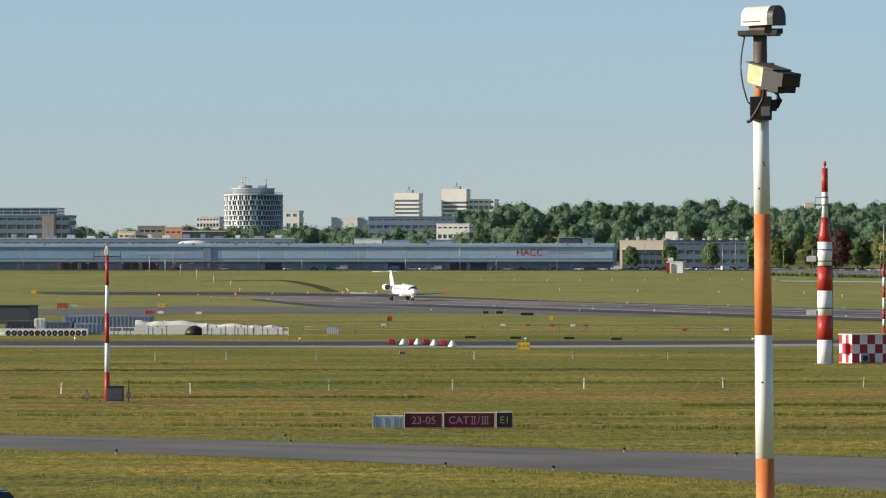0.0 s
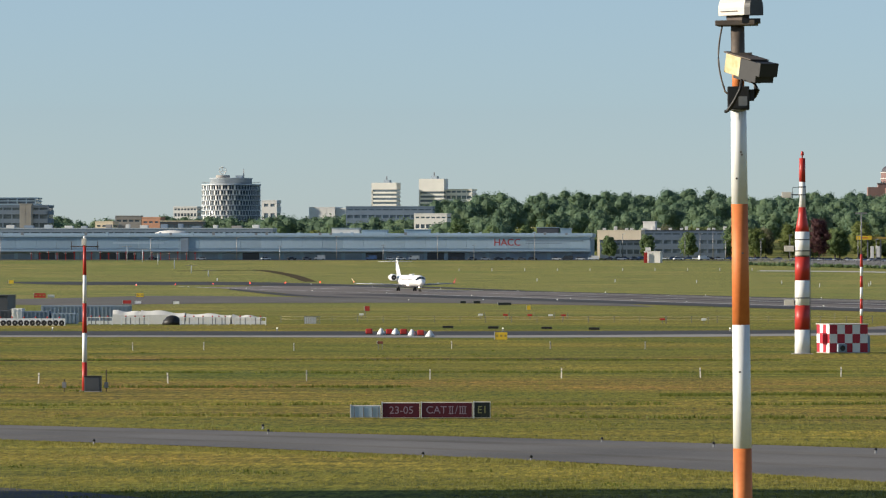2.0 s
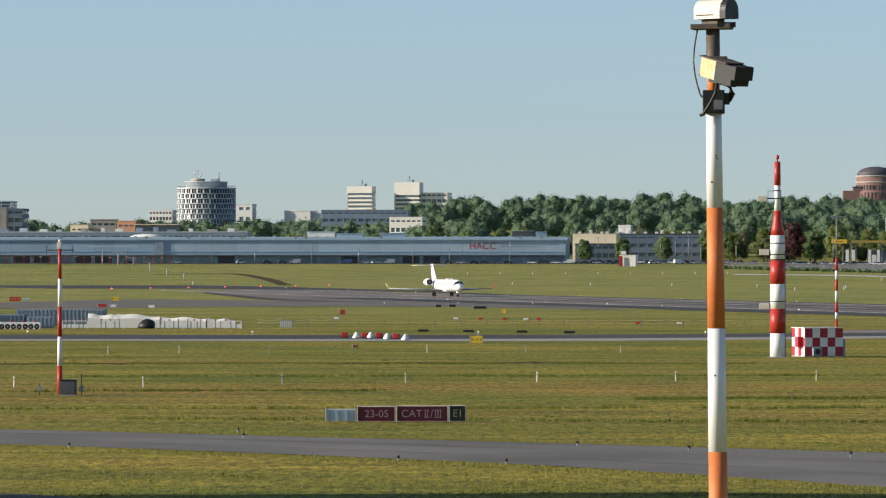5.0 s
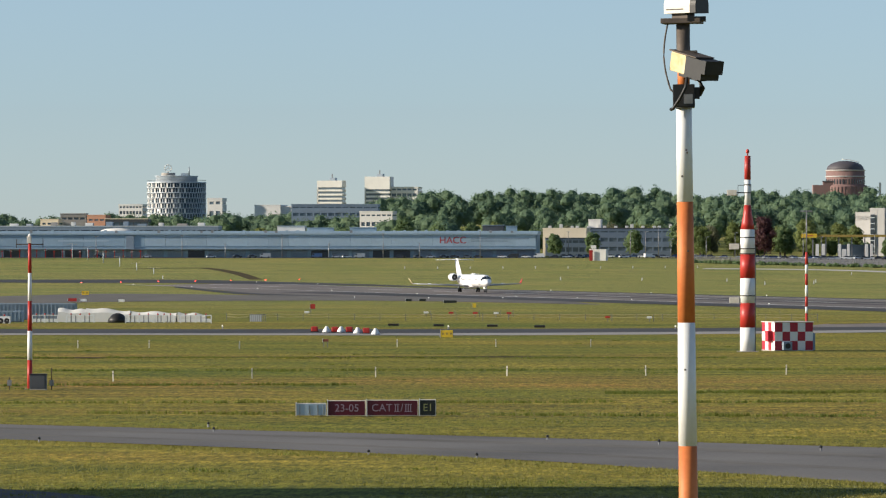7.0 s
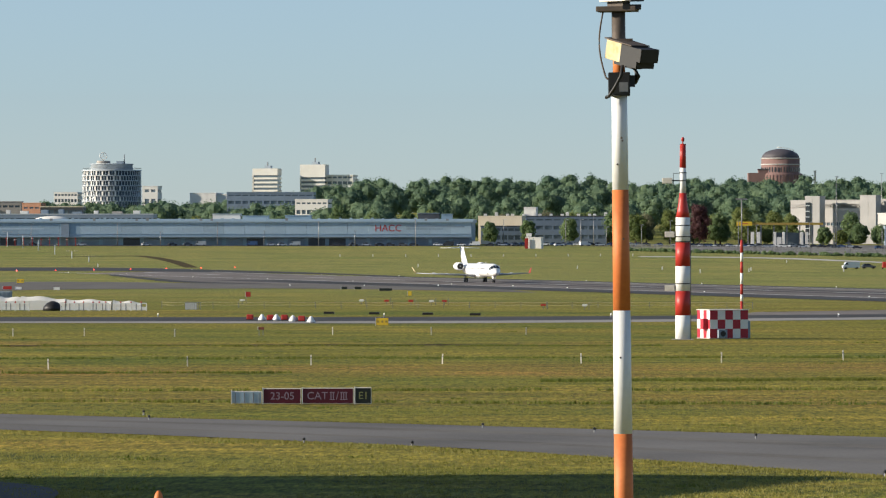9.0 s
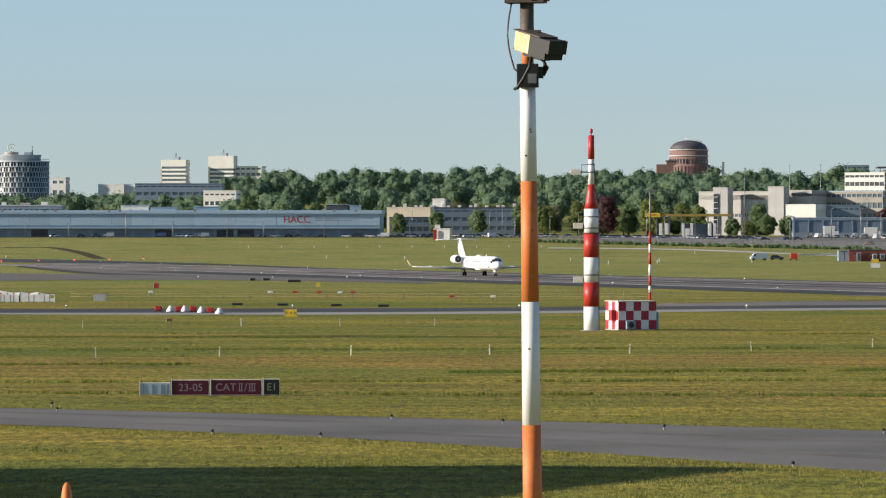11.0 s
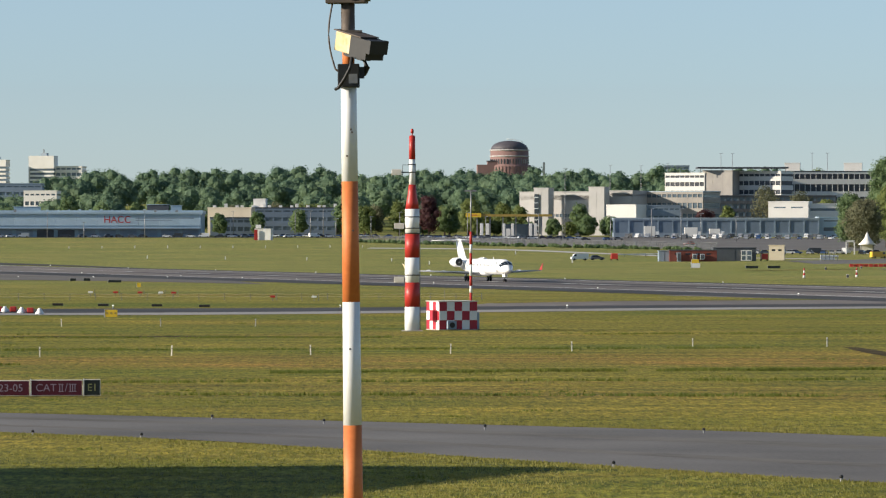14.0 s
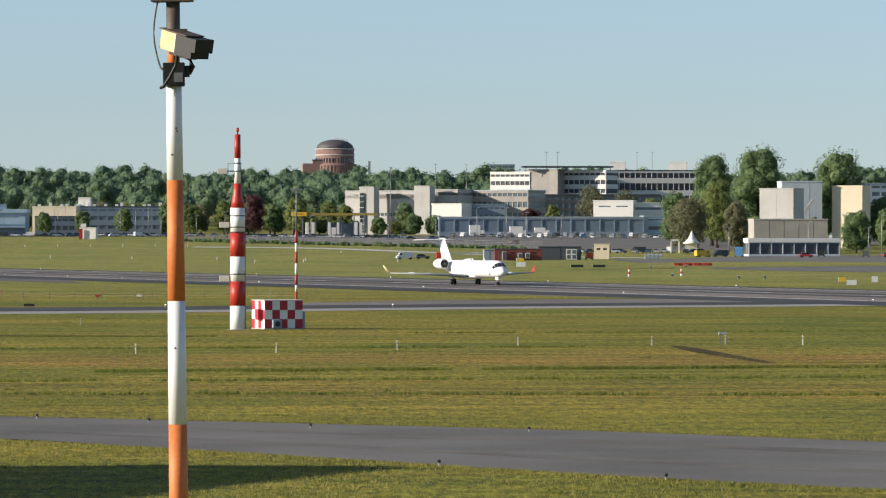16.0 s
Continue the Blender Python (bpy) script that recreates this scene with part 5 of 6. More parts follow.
building("parking_deck", "shaded grey wing of the parking deck", 254, 2512, 52, 20, 41.0, WALL_WHITE, 5, 18, 0.42, 0.3, glass=WALL_DARK, roof=WALL_DARK, turn=3)
deck_roof = thing("roof_canopy", "dark thin roof over the parking deck", "roof", pose(208, 2486, 41.0))
part("slab", bx(-23.5, 23.5, 0, 16, 1.4, 2.2), WALL_DARK, deck_roof)
for k in range(9):
    part("post", bx(-22 + 5.5 * k - 0.15, -22 + 5.5 * k + 0.15, 0.6, 0.9, -0.5, 1.4), STEEL, deck_roof)
building("roof_cabin", "white plant cabin on the parking deck", 238, 2535, 8, 7, 45.6, WALL_WHITE, blank=True)
building("roof_cabin", "white plant cabin on the parking deck", 270, 2535, 9.5, 8, 45.6, WALL_WHITE, blank=True)
building("lower_deck", "dark lower storeys of the parking deck", 215, 2475, 80, 12, 28, WALL_DARK, 5, 24, 0.4, 0.4)
building("freight_building", "long low freight building with a flat blue roof", 174.5, 2233, 95.5, 14, 15.6, WALL_BLUE, 1, 14, 0.24, 0.6, glass=OFFICE_GREY, roof=METAL_PANEL)
building("office_building", "white cubic building with window bands", 210.5, 2262, 19, 12, 23.4, WALL_WHITE, 2, 2, 0.66, 2.6, turn=-14)
building("office_building", "white building with dark window bands", 230.6, 2266, 22, 14, 22.4, WALL_WHITE, 2, 1, 0.6, 1.4, turn=4)
building("office_annex", "pale blue lower wing with a window band", 231, 2238, 17, 12, 16.0, HALL_LIGHT, 2, 1, 0.62, 2.2, turn=3)
building("blank_block", "pale grey windowless tall block", 222, 1745, 12.0, 12, 24.2, LIGHT_CONCRETE, blank=True, turn=-26)
brace = thing("facade_brace", "pale slanting concrete stair flight before a block", "stair", pose(234.5, 1790, 3.0))
part("flight", bx(-0.6, 0.6, -0.6, 0.4, 0, 20, pose(-5.0, 0, 2, 0, 38, 0)), LIGHT_CONCRETE, brace)
building("blank_block", "pale block with a slanting facade", 238, 1795, 15.2, 14, 27.4, METAL_LIGHT, blank=True)
building("annex", "grey low annex of the windowless block", 211, 1620, 25, 16, 12.7, CONCRETE, blank=True)
building("canopy_building", "low building with a white canopy and glass front", 200.4, 1530, 29.5, 10, 5.4, METAL_LIGHT, 1, 8, 0.16, 0.3, glass=WALL_DARK, roof=WALL_WHITE, turn=2, parapet=1.3)
building("blank_block", "beige windowless tall block", 255, 1795, 11.0, 10, 25.7, WALL_CREAM, blank=True, turn=-26)
building("office_building", "blue-grey office block behind trees", 312, 2120, 34, 14, 30, WALL_BLUE, 7, 8, 0.5, 0.7)
building("barrack", "red-brown timber barrack with a flat roof", 102.6, 1400, 13.8, 6, 3.55, SHED_RED, 1, 4, 0.6, 1.6, glass=WALL_DARK, roof=WALL_DARK, parapet=0.25)
building("barrack", "dark grey container barrack", 116.0, 1416, 12.6, 6, 4.2, WALL_DARK, blank=True, parapet=0.2)
building("barrack", "grey narrow container beside the barrack", 94.2, 1402, 3.0, 5, 3.4, WALL_BLUE, blank=True, parapet=0.15)
building("kiosk", "cream guard kiosk with dark windows", 130.7, 1442, 4.6, 4, 4.9, WALL_CREAM, 1, 2, 0.62, 0.8, glass=DARK_GLASS, parapet=0.2)
building("monitor_hut", "white equipment hut with a red corner on grass", -34.5, 2142, 7.2, 6, 10.6, WALL_WHITE, blank=True, parapet=0.3)
# red corner of the hut, added as its own upright box
hut_corner = thing("equipment_cabinet", "red upright corner of the white equipment hut", "cabinet", stand(-37.3, 2141.5))
part("body", bevelled(bx(-0.9, 0.6, -0.1, 0.4, 0, 4.6), 0.05), PAINT_RED, hut_corner)
part("door", bx(-0.7, 0.4, -0.14, -0.105, 0.4, 4.2), PAINT_RED, hut_corner)
hut_box = thing("hut_cabin", "small white cabin on the hut's roof", "cabin", pose(-36.4, 2144, 11.1))
part("body", bx(-1.2, 1.2, 0, 2.2, 0, 1.5), WALL_WHITE, hut_box)
building("tool_shed", "dark green-grey shed at the field's edge", -112, 690, 16, 8, 2.6, WALL_DARK, blank=True, parapet=0.1)


CANOPY_EDGE = surface("canopy_edge_paint", (0.40, 0.28, 0.06), (0.30, 0.21, 0.05), 0.6)


def filling_station():
    t = thing("filling_station", "filling station with a yellow-edged canopy on posts", "filling station", stand(78.6, 2239))
    h = 17.6 - ground(78.6, 2239)
    part("canopy", bx(-19.6, 19.6, 0, 12, h - 0.9, h), WALL_BROWN, t, "dark canopy")
    part("canopy_edge", bx(-19.7, 19.7, -0.25, -0.02, h - 1.0, h + 0.1), CANOPY_EDGE, t, "brownish yellow canopy edge")
    part("sign_box", bx(-20.4, -13.2, -0.6, -0.27, h - 1.3, h + 0.6), PAINT_YELLOW, t)
    part("sign_stripe", bx(-18.4, -15, -0.64, -0.61, h - 0.6, h - 0.1), PAINT_ORANGE, t)
    post = mesh_of("canopy_post", bx(-0.3, 0.3, 0.8, 1.4, 0, h - 0.9), STEEL)
    for k in range(6):
        part("canopy_post", post, None, t, "", pose(-15 + 6 * k, 1, 0))
    part("shop", bx(-3, 12, 12.2, 20, 0, h - 4.5), FACADE_GLASS, t)
    for xx, ww in ((-13.0, 1.5), (-10.2, 1.4), (-2.6, 1.2), (-0.6, 2.0), (1.4, 1.2), (9.8, 1.4), (12.0, 1.3)):
        part("pillar", bevelled(bx(xx - ww / 2, xx + ww / 2, -1.6, -0.4, 0, 6.4 if ww < 1.6 else 4.0), 0.08), WALL_WHITE, t, "white clad canopy pillar")



filling_station()


def hedge():
    rng = np.random.default_rng(61)
    allv, allf, base = [], [], 0
    for k in range(150):
        u = k / 149
        x, y = 4 + 128 * u + rng.normal() * 0.8, 2066 - 285 * u + rng.normal() * 4
        r = rng.uniform(0.5, 1.1)
        vs, fs = crown_arrays(rng, [(0, 0, r * 0.7, r), (r, 0, r * 0.5, r * 0.8)], 0.3, 60)
        vs = vs + np.array([x, y, ground(x, y)])
        allv.append(vs)
        allf.extend([[q + base for q in f] for f in fs])
        base += len(vs)
    tagged(new("hedge_bushes", mesh_from("hedge_bushes", np.concatenate(allv), allf, LEAF)), "low green bushes along the security fence", "bushes", kind="stuff")


hedge()
for x0, w, z0, h, mat in ((103.0, 1.3, 0.6, 1.6, METAL_LIGHT), (105.2, 1.3, 0.6, 1.6, METAL_LIGHT), (98.4, 1.2, 0.0, 2.6, METAL_PANEL)):
    u = thing("cooling_unit", "pale grey cooling unit on the barrack wall", "cooling unit", pose(x0, 1399.0, ground(x0, 1400)))
    part("case", bevelled(bx(-w / 2, w / 2, 0, 0.8, z0, z0 + h), 0.05), mat, u)
    part("grille", bx(-w / 2 + 0.15, w / 2 - 0.15, -0.04, -0.005, z0 + 0.2, z0 + h - 0.2), WALL_DARK, u)
gd = thing("glazed_door", "white framed glazed double door of the barrack", "door", pose(119.4, 1415.6, ground(119, 1416)))
part("frame", bx(-1.6, 1.6, -0.02, 0.2, 0.1, 3.2), WALL_WHITE, gd)
for xx in (-0.8, 0.8):
    for zz in (0.35, 1.8):
        part("pane", bx(xx - 0.55, xx + 0.55, -0.05, -0.025, zz, zz + 1.15), FACADE_GLASS, gd)


def tent():
    t = thing("party_tent", "white pointed pavilion tent", "tent", stand(181.1, 1654))
    roof = bmesh.new()
    lathe(roof, [(3.2, 3.2), (2.0, 4.2), (0.9, 5.6), (0.12, 7.6)], 8)
    part("tent_roof", roof, WALL_WHITE, t)
    for x, y in ((-2.2, -2.2), (2.2, -2.2), (-2.2, 2.2), (2.2, 2.2)):
        part("tent_pole", bx(x - 0.08, x + 0.08, y - 0.08, y + 0.08, 0, 3.25), STEEL, t)
    part("side_wall", bx(-2.1, 2.1, 2.1, 2.15, 0, 3.2), WALL_WHITE, t)
    g = thing("gate_arch", "white rectangular gate arch", "gate", stand(173.8, 1640))
    part("post", bx(-1.6, -1.2, -0.2, 0.2, 0, 4.6), WALL_WHITE, g)
    part("post", bx(1.2, 1.6, -0.2, 0.2, 0, 4.6), WALL_WHITE, g)
    part("lintel", bx(-1.6, 1.6, -0.2, 0.2, 4.2, 4.8), WALL_WHITE, g)


tent()


# ---- terminal block beside the stand, out of view, that shades the near grass ----
def shade_block():
    t = thing("terrace_building", "plain rendered building beside the viewing stand", "building", pose(-31.0, 161.5, 0, 0, 0, 0))
    ax = Vector((-0.44, -0.90, 0)).normalized()
    m = Matrix.Identity(4)
    m.col[0][:3] = Vector((-0.98, 0.19, 0))
    m.col[1][:3] = ax
    part("wall", bx(0, 9, 0, 60, -0.5, 12.6, m), WALL_WHITE, t)
    part("roof", bx(-0.2, 9.2, -0.2, 60.2, 12.6, 12.9, m), WALL_DARK, t)


shade_block()


# ---- small airfield things ----
def marker_posts():
    first = thing("marker_post", "thin white marker post in the grass", "post", pose(0, 0, 0), "grass marker posts")
    part("shaft", bevelled(bx(-0.04, 0.04, -0.03, 0.03, -0.05, 0.62), 0.01), HOUSING, first)
    part("cap", bevelled(bx(-0.045, 0.045, -0.035, 0.035, 0.62, 0.69), 0.01), HOUSING, first)
    part("band", bx(-0.043, 0.043, -0.033, 0.033, 0.46, 0.54), STEEL, first)
    spots = [(-44.4, 308), (-36.1, 308.5), (-27.8, 316), (-19.9, 319.7), (-11.3, 323.3), (-2.0, 325.3), (7.5, 328), (16.1, 335), (25.2, 344.5), (35.2, 348), (40.9, 351), (46.4, 349.5), (57, 352)]
    spots += [(-37.8, 417), (-24.6, 426), (-15.9, 427), (-7.5, 427), (-46, 420), (-52, 418)]
    rng = random.Random(8)
    for i, (x, y) in enumerate(spots):
        m = pose(x, y, 0, rng.uniform(-2, 2), rng.uniform(-2, 2), rng.uniform(-20, 20))
        if i == 0:
            first.matrix_basis = m
        else:
            copy_thing(first, m)


marker_posts()


def field_sign(x, y, w, h, mat, label, lift=0.15, turn=0.0, bars=0):
    t = thing("field_sign", label, "airfield sign", stand(x, y, turn))
    f = part("board", bevelled(bx(-w / 2, w / 2, -0.1, 0.1, lift, lift + h), 0.02), mat, t)
    part("end_plate", bx(-w / 2 - 0.04, -w / 2 - 0.001, -0.12, 0.12, lift - 0.03, lift + h + 0.03), PAINT_WHITE, f)
    for k in range(bars):
        part("lettering_bar", bx(-w / 2 + w * (k + 0.3) / bars, -w / 2 + w * (k + 0.8) / bars, -0.115, -0.102, lift + h * 0.38, lift + h * 0.66), CANOPY_EDGE, f)
    for s in (-0.35, 0.35):
        part("leg", bx(s * w - 0.03, s * w + 0.03, -0.03, 0.03, -0.05, lift), STEEL, t)
    return t


field_sign(-22.4, 472, 1.22, 0.72, PAINT_YELLOW, "yellow taxiway sign with dark lettering", 0.06, 0, 3)
field_sign(-54.1, 718, 0.75, 0.7, PAINT_RED, "small red airfield sign on legs")
field_sign(-30.6, 733, 0.6, 0.65, PAINT_YELLOW, "small yellow airfield sign")
field_sign(-137.4, 955, 2.3, 0.9, PAINT_RED, "red taxiway sign beside the turn-off", 0.1, 0, 3)
field_sign(-135.2, 955.4, 1.3, 0.6, PAINT_WHITE, "white back of a taxiway sign", 0.1)
field_sign(-119.2, 970, 1.5, 0.8, PAINT_YELLOW, "yellow taxiway sign with dark lettering", 0.1, 0, 2)
field_sign(-209.3, 1396, 1.5, 1.0, PAINT_YELLOW, "yellow airfield sign in far grass")
field_sign(-104.1, 829, 1.5, 0.55, PAINT_RED, "low red and white airfield sign")
field_sign(-102.2, 829, 1.1, 0.45, PAINT_WHITE, "low white airfield sign")
field_sign(-94.5, 820, 1.0, 0.45, PAINT_WHITE, "low white airfield sign")
for x, y, w in ((-46.5, 840, 1.0), (-44.2, 842, 1.2), (-37.9, 811, 2.2)):
    field_sign(x, y, w, 0.42, SIGN_BLACK, "low black airfield board with a white edge", 0.1)
field_sign(107.0, 748, 1.5, 0.8, PAINT_WHITE, "white box-shaped airfield sign in the grass", 0.1)
field_sign(112.8, 800, 1.2, 0.7, PAINT_YELLOW, "yellow airfield sign beside the runway", 0.1)
field_sign(117.0, 791, 0.95, 1.0, PAINT_WHITE, "white airfield box beside the runway", 0.1)
field_sign(98.3, 1150, 3.0, 0.6, SIGN_BLACK, "long black airfield sign", 0.1)
field_sign(103.6, 1150, 3.0, 0.6, SIGN_BLACK, "long black airfield sign", 0.1)
field_sign(85.6, 1160, 2.2, 1.1, PAINT_WHITE, "white airfield sign with a yellow top")
field_sign(85.6, 1162, 1.8, 0.9, PAINT_YELLOW, "yellow board behind a white sign", 1.3)
field_sign(40.9, 352.4, 0.6, 0.16, METAL_PANEL, "small grey plate on a stand", 0.72)
field_sign(-30.8, 424, 0.5, 0.22, SHED_RED, "small brown plate on a post", 0.5)
for x, y in ((-32.3, 552), (-26.9, 548), (-20.7, 545), (-15.2, 540)):
    b = thing("flat_marker", "low dark flat marker on the ground", "marker", stand(x, y))
    part("plate", bevelled(bx(-0.6, 0.6, -0.3, 0.3, 0.02, 0.28), 0.03), BLACK, b)
for x, y, mat in ((-38.0, 507, 1), (-36.5, 504, 0), (-35.7, 505, 1), (-35.0, 504, 0), (-34.2, 505, 1), (-32.8, 497, 0), (-31.9, 497, 1), (-30.5, 490, 0)):
    b = thing("barrier_block", "red plastic closure marker on the taxiway" if mat else "white pyramid closure marker on the taxiway", "closure marker", stand(x, y), "taxiway closure markers")
    bm = bmesh.new()
    if mat:
        part("block", bevelled(bx(-0.36, 0.36, -0.25, 0.25, 0.05, 0.62), 0.12), PAINT_RED, b)
        part("ballast_foot", bx(-0.42, 0.42, -0.3, 0.3, 0.03, 0.09), RUBBER, b)
    else:
        part("pyramid", lathe(bm, [(0.48, 0.03), (0.40, 0.25), (0.12, 0.68)], 4), PAINT_WHITE, b)
        part("ballast_foot", bx(-0.42, 0.42, -0.3, 0.3, 0.01, 0.06), RUBBER, b)
for i, (x, y) in enumerate(((-33.0, 638), (-29.6, 636), (-26.3, 634), (-23.5, 632), (-21.8, 632), (-8.3, 592), (-3.2, 590), (0.9, 590), (8.7, 590), (-49, 640))):
    b = thing("approach_light", "small red and white approach light on a stake", "light", stand(x, y), "approach lights")
    part("stake", bx(-0.04, 0.04, -0.04, 0.04, 0, 0.45), STEEL, b)
    part("head", bevelled(bx(-0.32, 0.32, -0.16, 0.16, 0.4, 0.66), 0.05), PAINT_RED if i % 3 else PAINT_WHITE, b)
    part("wire_post", bx(0.5, 0.56, -0.03, 0.03, 0, 0.9), STEEL, b)


def edge_lights():
    white = mesh_of("lens", lathe(bmesh.new(), [(0.08, 0.26), (0.09, 0.34), (0.04, 0.38)], 10), LAMP_WHITE)
    red = mesh_of("lens", lathe(bmesh.new(), [(0.17, 0.30), (0.19, 0.44), (0.08, 0.55)], 10), LAMP_RED)
    low_stem = mesh_of("stem", lathe(bmesh.new(), [(0.07, 0.0), (0.04, 0.04), (0.04, 0.14)], 10), STEEL)
    low_lens = mesh_of("lens", lathe(bmesh.new(), [(0.06, 0.14), (0.07, 0.20), (0.03, 0.25)], 10), BLACK)
    stem = mesh_of("stem", lathe(bmesh.new(), [(0.12, 0.0), (0.07, 0.06), (0.06, 0.31)], 10), STEEL)
    spots = [(*on_runway(s, n), 0) for n in (-26, 24.5) for s in range(-640, 300, 75)]
    spots += [(-155.1 + 8.45 * k, 1343.3 + 20.3 * k, 1) for k in range(-1, 6)]
    spots += [(-75 + 25 * k, 531, 0) for k in range(5)]
    spots += [(-60 + 14 * k, 900 - 1.5 * k * k, 0) for k in range(4)]
    spots += [(-21.1, 219.8, 2), (-12.4, 194.6, 2), (-27.5, 207.5, 2), (-7.9, 191.6, 2), (0.4, 180.7, 2), (-0.7, 206, 2), (-22.0, 226.5, 2), (9.5, 167.5, 2), (16.4, 157.5, 2), (14.8, 196, 2), (-5.6, 211, 2), (6.0, 199.8, 2)]
    for x, y, kind in spots:
        lab = ("small white runway edge light", "lit red stop bar light", "small dark taxiway edge light")[kind]
        b = thing("edge_light", lab, "runway light", stand(x, y), "runway lights" if kind < 2 else "taxiway lights")
        part("stem", low_stem if kind == 2 else stem, None, b)
        if kind == 2:
            part("lens", low_lens, None, b)
        else:
            part("lens", (white, red)[kind], None, b)


edge_lights()
for x, y in ((87.4, 907), (98.6, 919)):
    b = thing("banded_post", "red and white banded marker post", "post", stand(x, y))
    for k in range(4):
        part("post_band", lathe(bmesh.new(), [(0.24 - 0.03 * k, 0.46 * k), (0.21 - 0.03 * k, 0.46 * (k + 1))], 12), PAINT_RED if k % 2 else PAINT_WHITE, b)


# ---- stored barriers, covers and tyres on the left of the field ----
def storage_yard():
    for x0, x1 in ((-77.0, -74.0), (-72.9, -69.6), (-65.8, -62.5), (-62.3, -60.0), (-59.2, -55.5)):
        b = thing("barrier_fence", "white slatted closure barrier stored on the grass", "barrier", pose((x0 + x1) / 2, 575, 0), "stored barriers")
        w = x1 - x0
        part("lower_board", bevelled(bx(-w / 2, w / 2, -0.06, 0.06, 0.10, 0.52), 0.02), PAINT_WHITE, b)
        part("top_rail", bx(-w / 2, w / 2, -0.06, 0.06, 0.88, 0.98), PAINT_WHITE, b)
        n = 6
        for k in range(n + 1):
            part("upright", bx(-w / 2 + w * k / n - 0.05, -w / 2 + w * k / n + 0.05, -0.07, 0.07, 0, 0.9), PAINT_WHITE if k % 3 == 0 else STEEL, b)
        for k in range(3):
            part("warning_lamp", lathe(bmesh.new(), [(0.09, 0.98), (0.10, 1.1), (0.04, 1.16)], 8, pose(-w / 2 + w * (k + 0.5) / 3, 0, 0)), PAINT_RED, b)
    for x0, x1, h0, h1 in ((-75.0, -71.6, 1.65, 1.5), (-71.6, -66.2, 1.75, 1.35), (-66.0, -60.6, 1.3, 1.15), (-60.4, -57.0, 1.15, 0.95)):
        b = thing("covered_stack", "long stack under a pale tarpaulin", "covered stack", pose(x0, 584, 0))
        bm = bmesh.new()
        n = 14
        rows = []
        for i in range(n + 1):
            u = i / n
            h = h0 + (h1 - h0) * u + 0.10 * math.sin(9 * u + x0)
            rows.append([bm.verts.new(((x1 - x0) * u, yy, h * hh)) for yy, hh in ((-1.0, 0), (-0.95, 0.7), (-0.6, 0.97), (0, 1.0), (0.6, 0.96), (0.95, 0.7), (1.0, 0))])
        for a, c in zip(rows, rows[1:]):
            for k in range(6):
                bm.faces.new((a[k], a[k + 1], c[k + 1], c[k]))
        bm.faces.new(rows[0])
        bm.faces.new(rows[-1][::-1])
        part("tarpaulin", bm, WALL_WHITE, b)
        part("pallet", bx(0.05, x1 - x0 - 0.05, -0.9, 0.9, -0.05, 0.12), BARK, b)
    d = thing("dark_heap", "dark covered heap on grass", "heap", pose(-67.1, 578, 0))
    part("cover", lathe(bmesh.new(), [(1.25, 0), (1.1, 0.5), (0.7, 0.95), (0.2, 1.15)], 14), BLACK, d)
    for x0, x1, y, h, m, lab in ((-86.0, -82.6, 582, 1.6, OFFICE_GREY, "dark blue-grey storage container"), (-82.3, -79.3, 582, 1.35, WALL_BLUE, "dark blue-grey storage container"), (-87.5, -86.2, 584, 1.9, WALL_WHITE, "white steel equipment box"), (-86.2, -75.0, 600, 2.1, WALL_BLUE, "long blue-grey steel container"), (-92, -88, 590, 1.6, WALL_DARK, "dark steel storage container")):
        c = thing("container", lab, "container", pose((x0 + x1) / 2, y, 0))
        w = x1 - x0
        part("body", bevelled(bx(-w / 2, w / 2, 0, 2.2, 0.1, h), 0.03), m, c)
        for k in range(max(2, int(w / 0.5))):
            xx = -w / 2 + 0.25 + k * 0.5
            if xx < w / 2 - 0.1:
                part("corrugation", bx(xx - 0.08, xx + 0.08, -0.05, -0.001, 0.2, h - 0.1), m, c)
        part("skid", bx(-w / 2, w / 2, 0.1, 2.0, -0.05, 0.1), STEEL, c)
    jer = thing("jersey_barrier", "white closure barrier with a red lamp", "barrier", pose(-94, 571, 0), "stored barriers")
    bm = bmesh.new()
    vs = []
    for x in (-0.68, 0.68):
        vs.append([bm.verts.new((x, y, z)) for y, z in ((-0.3, 0), (-0.3, 0.15), (-0.13, 0.4), (-0.1, 0.85), (0.1, 0.85), (0.13, 0.4), (0.3, 0.15), (0.3, 0))])
    for i in range(8):
        bm.faces.new((vs[0][i], vs[0][(i + 1) % 8], vs[1][(i + 1) % 8], vs[1][i]))
    bm.faces.new(vs[0])
    bm.faces.new(vs[1][::-1])
    part("block", bm, PAINT_WHITE, jer)
    part("warning_lamp", lathe(bmesh.new(), [(0.10, 0.85), (0.12, 1.0), (0.04, 1.08)], 8), PAINT_RED, jer)
    for k in range(1, 11):
        copy_thing(jer, pose(-94 + 1.42 * k, 571, 0))
    ty = thing("tyre", "black rubber tyre leaning against a barrier", "tyre", pose(-88.5, 569.9, 0.32), "tyres in a row")
    part("tread", lathe(bmesh.new(), [(0.05, -0.08), (0.28, -0.11), (0.33, -0.05), (0.33, 0.05), (0.28, 0.11), (0.05, 0.08), (0.05, -0.08)], 18, pose(0, 0, 0, 82, 0, 0), cap=False), RUBBER, ty)
    for k in range(1, 14):
        copy_thing(ty, pose(-88.5 + 0.70 * k, 569.9, 0.32))
    cg = thing("wire_cage", "grey wire mesh cage box", "cage", pose(-50.8, 585, 0))
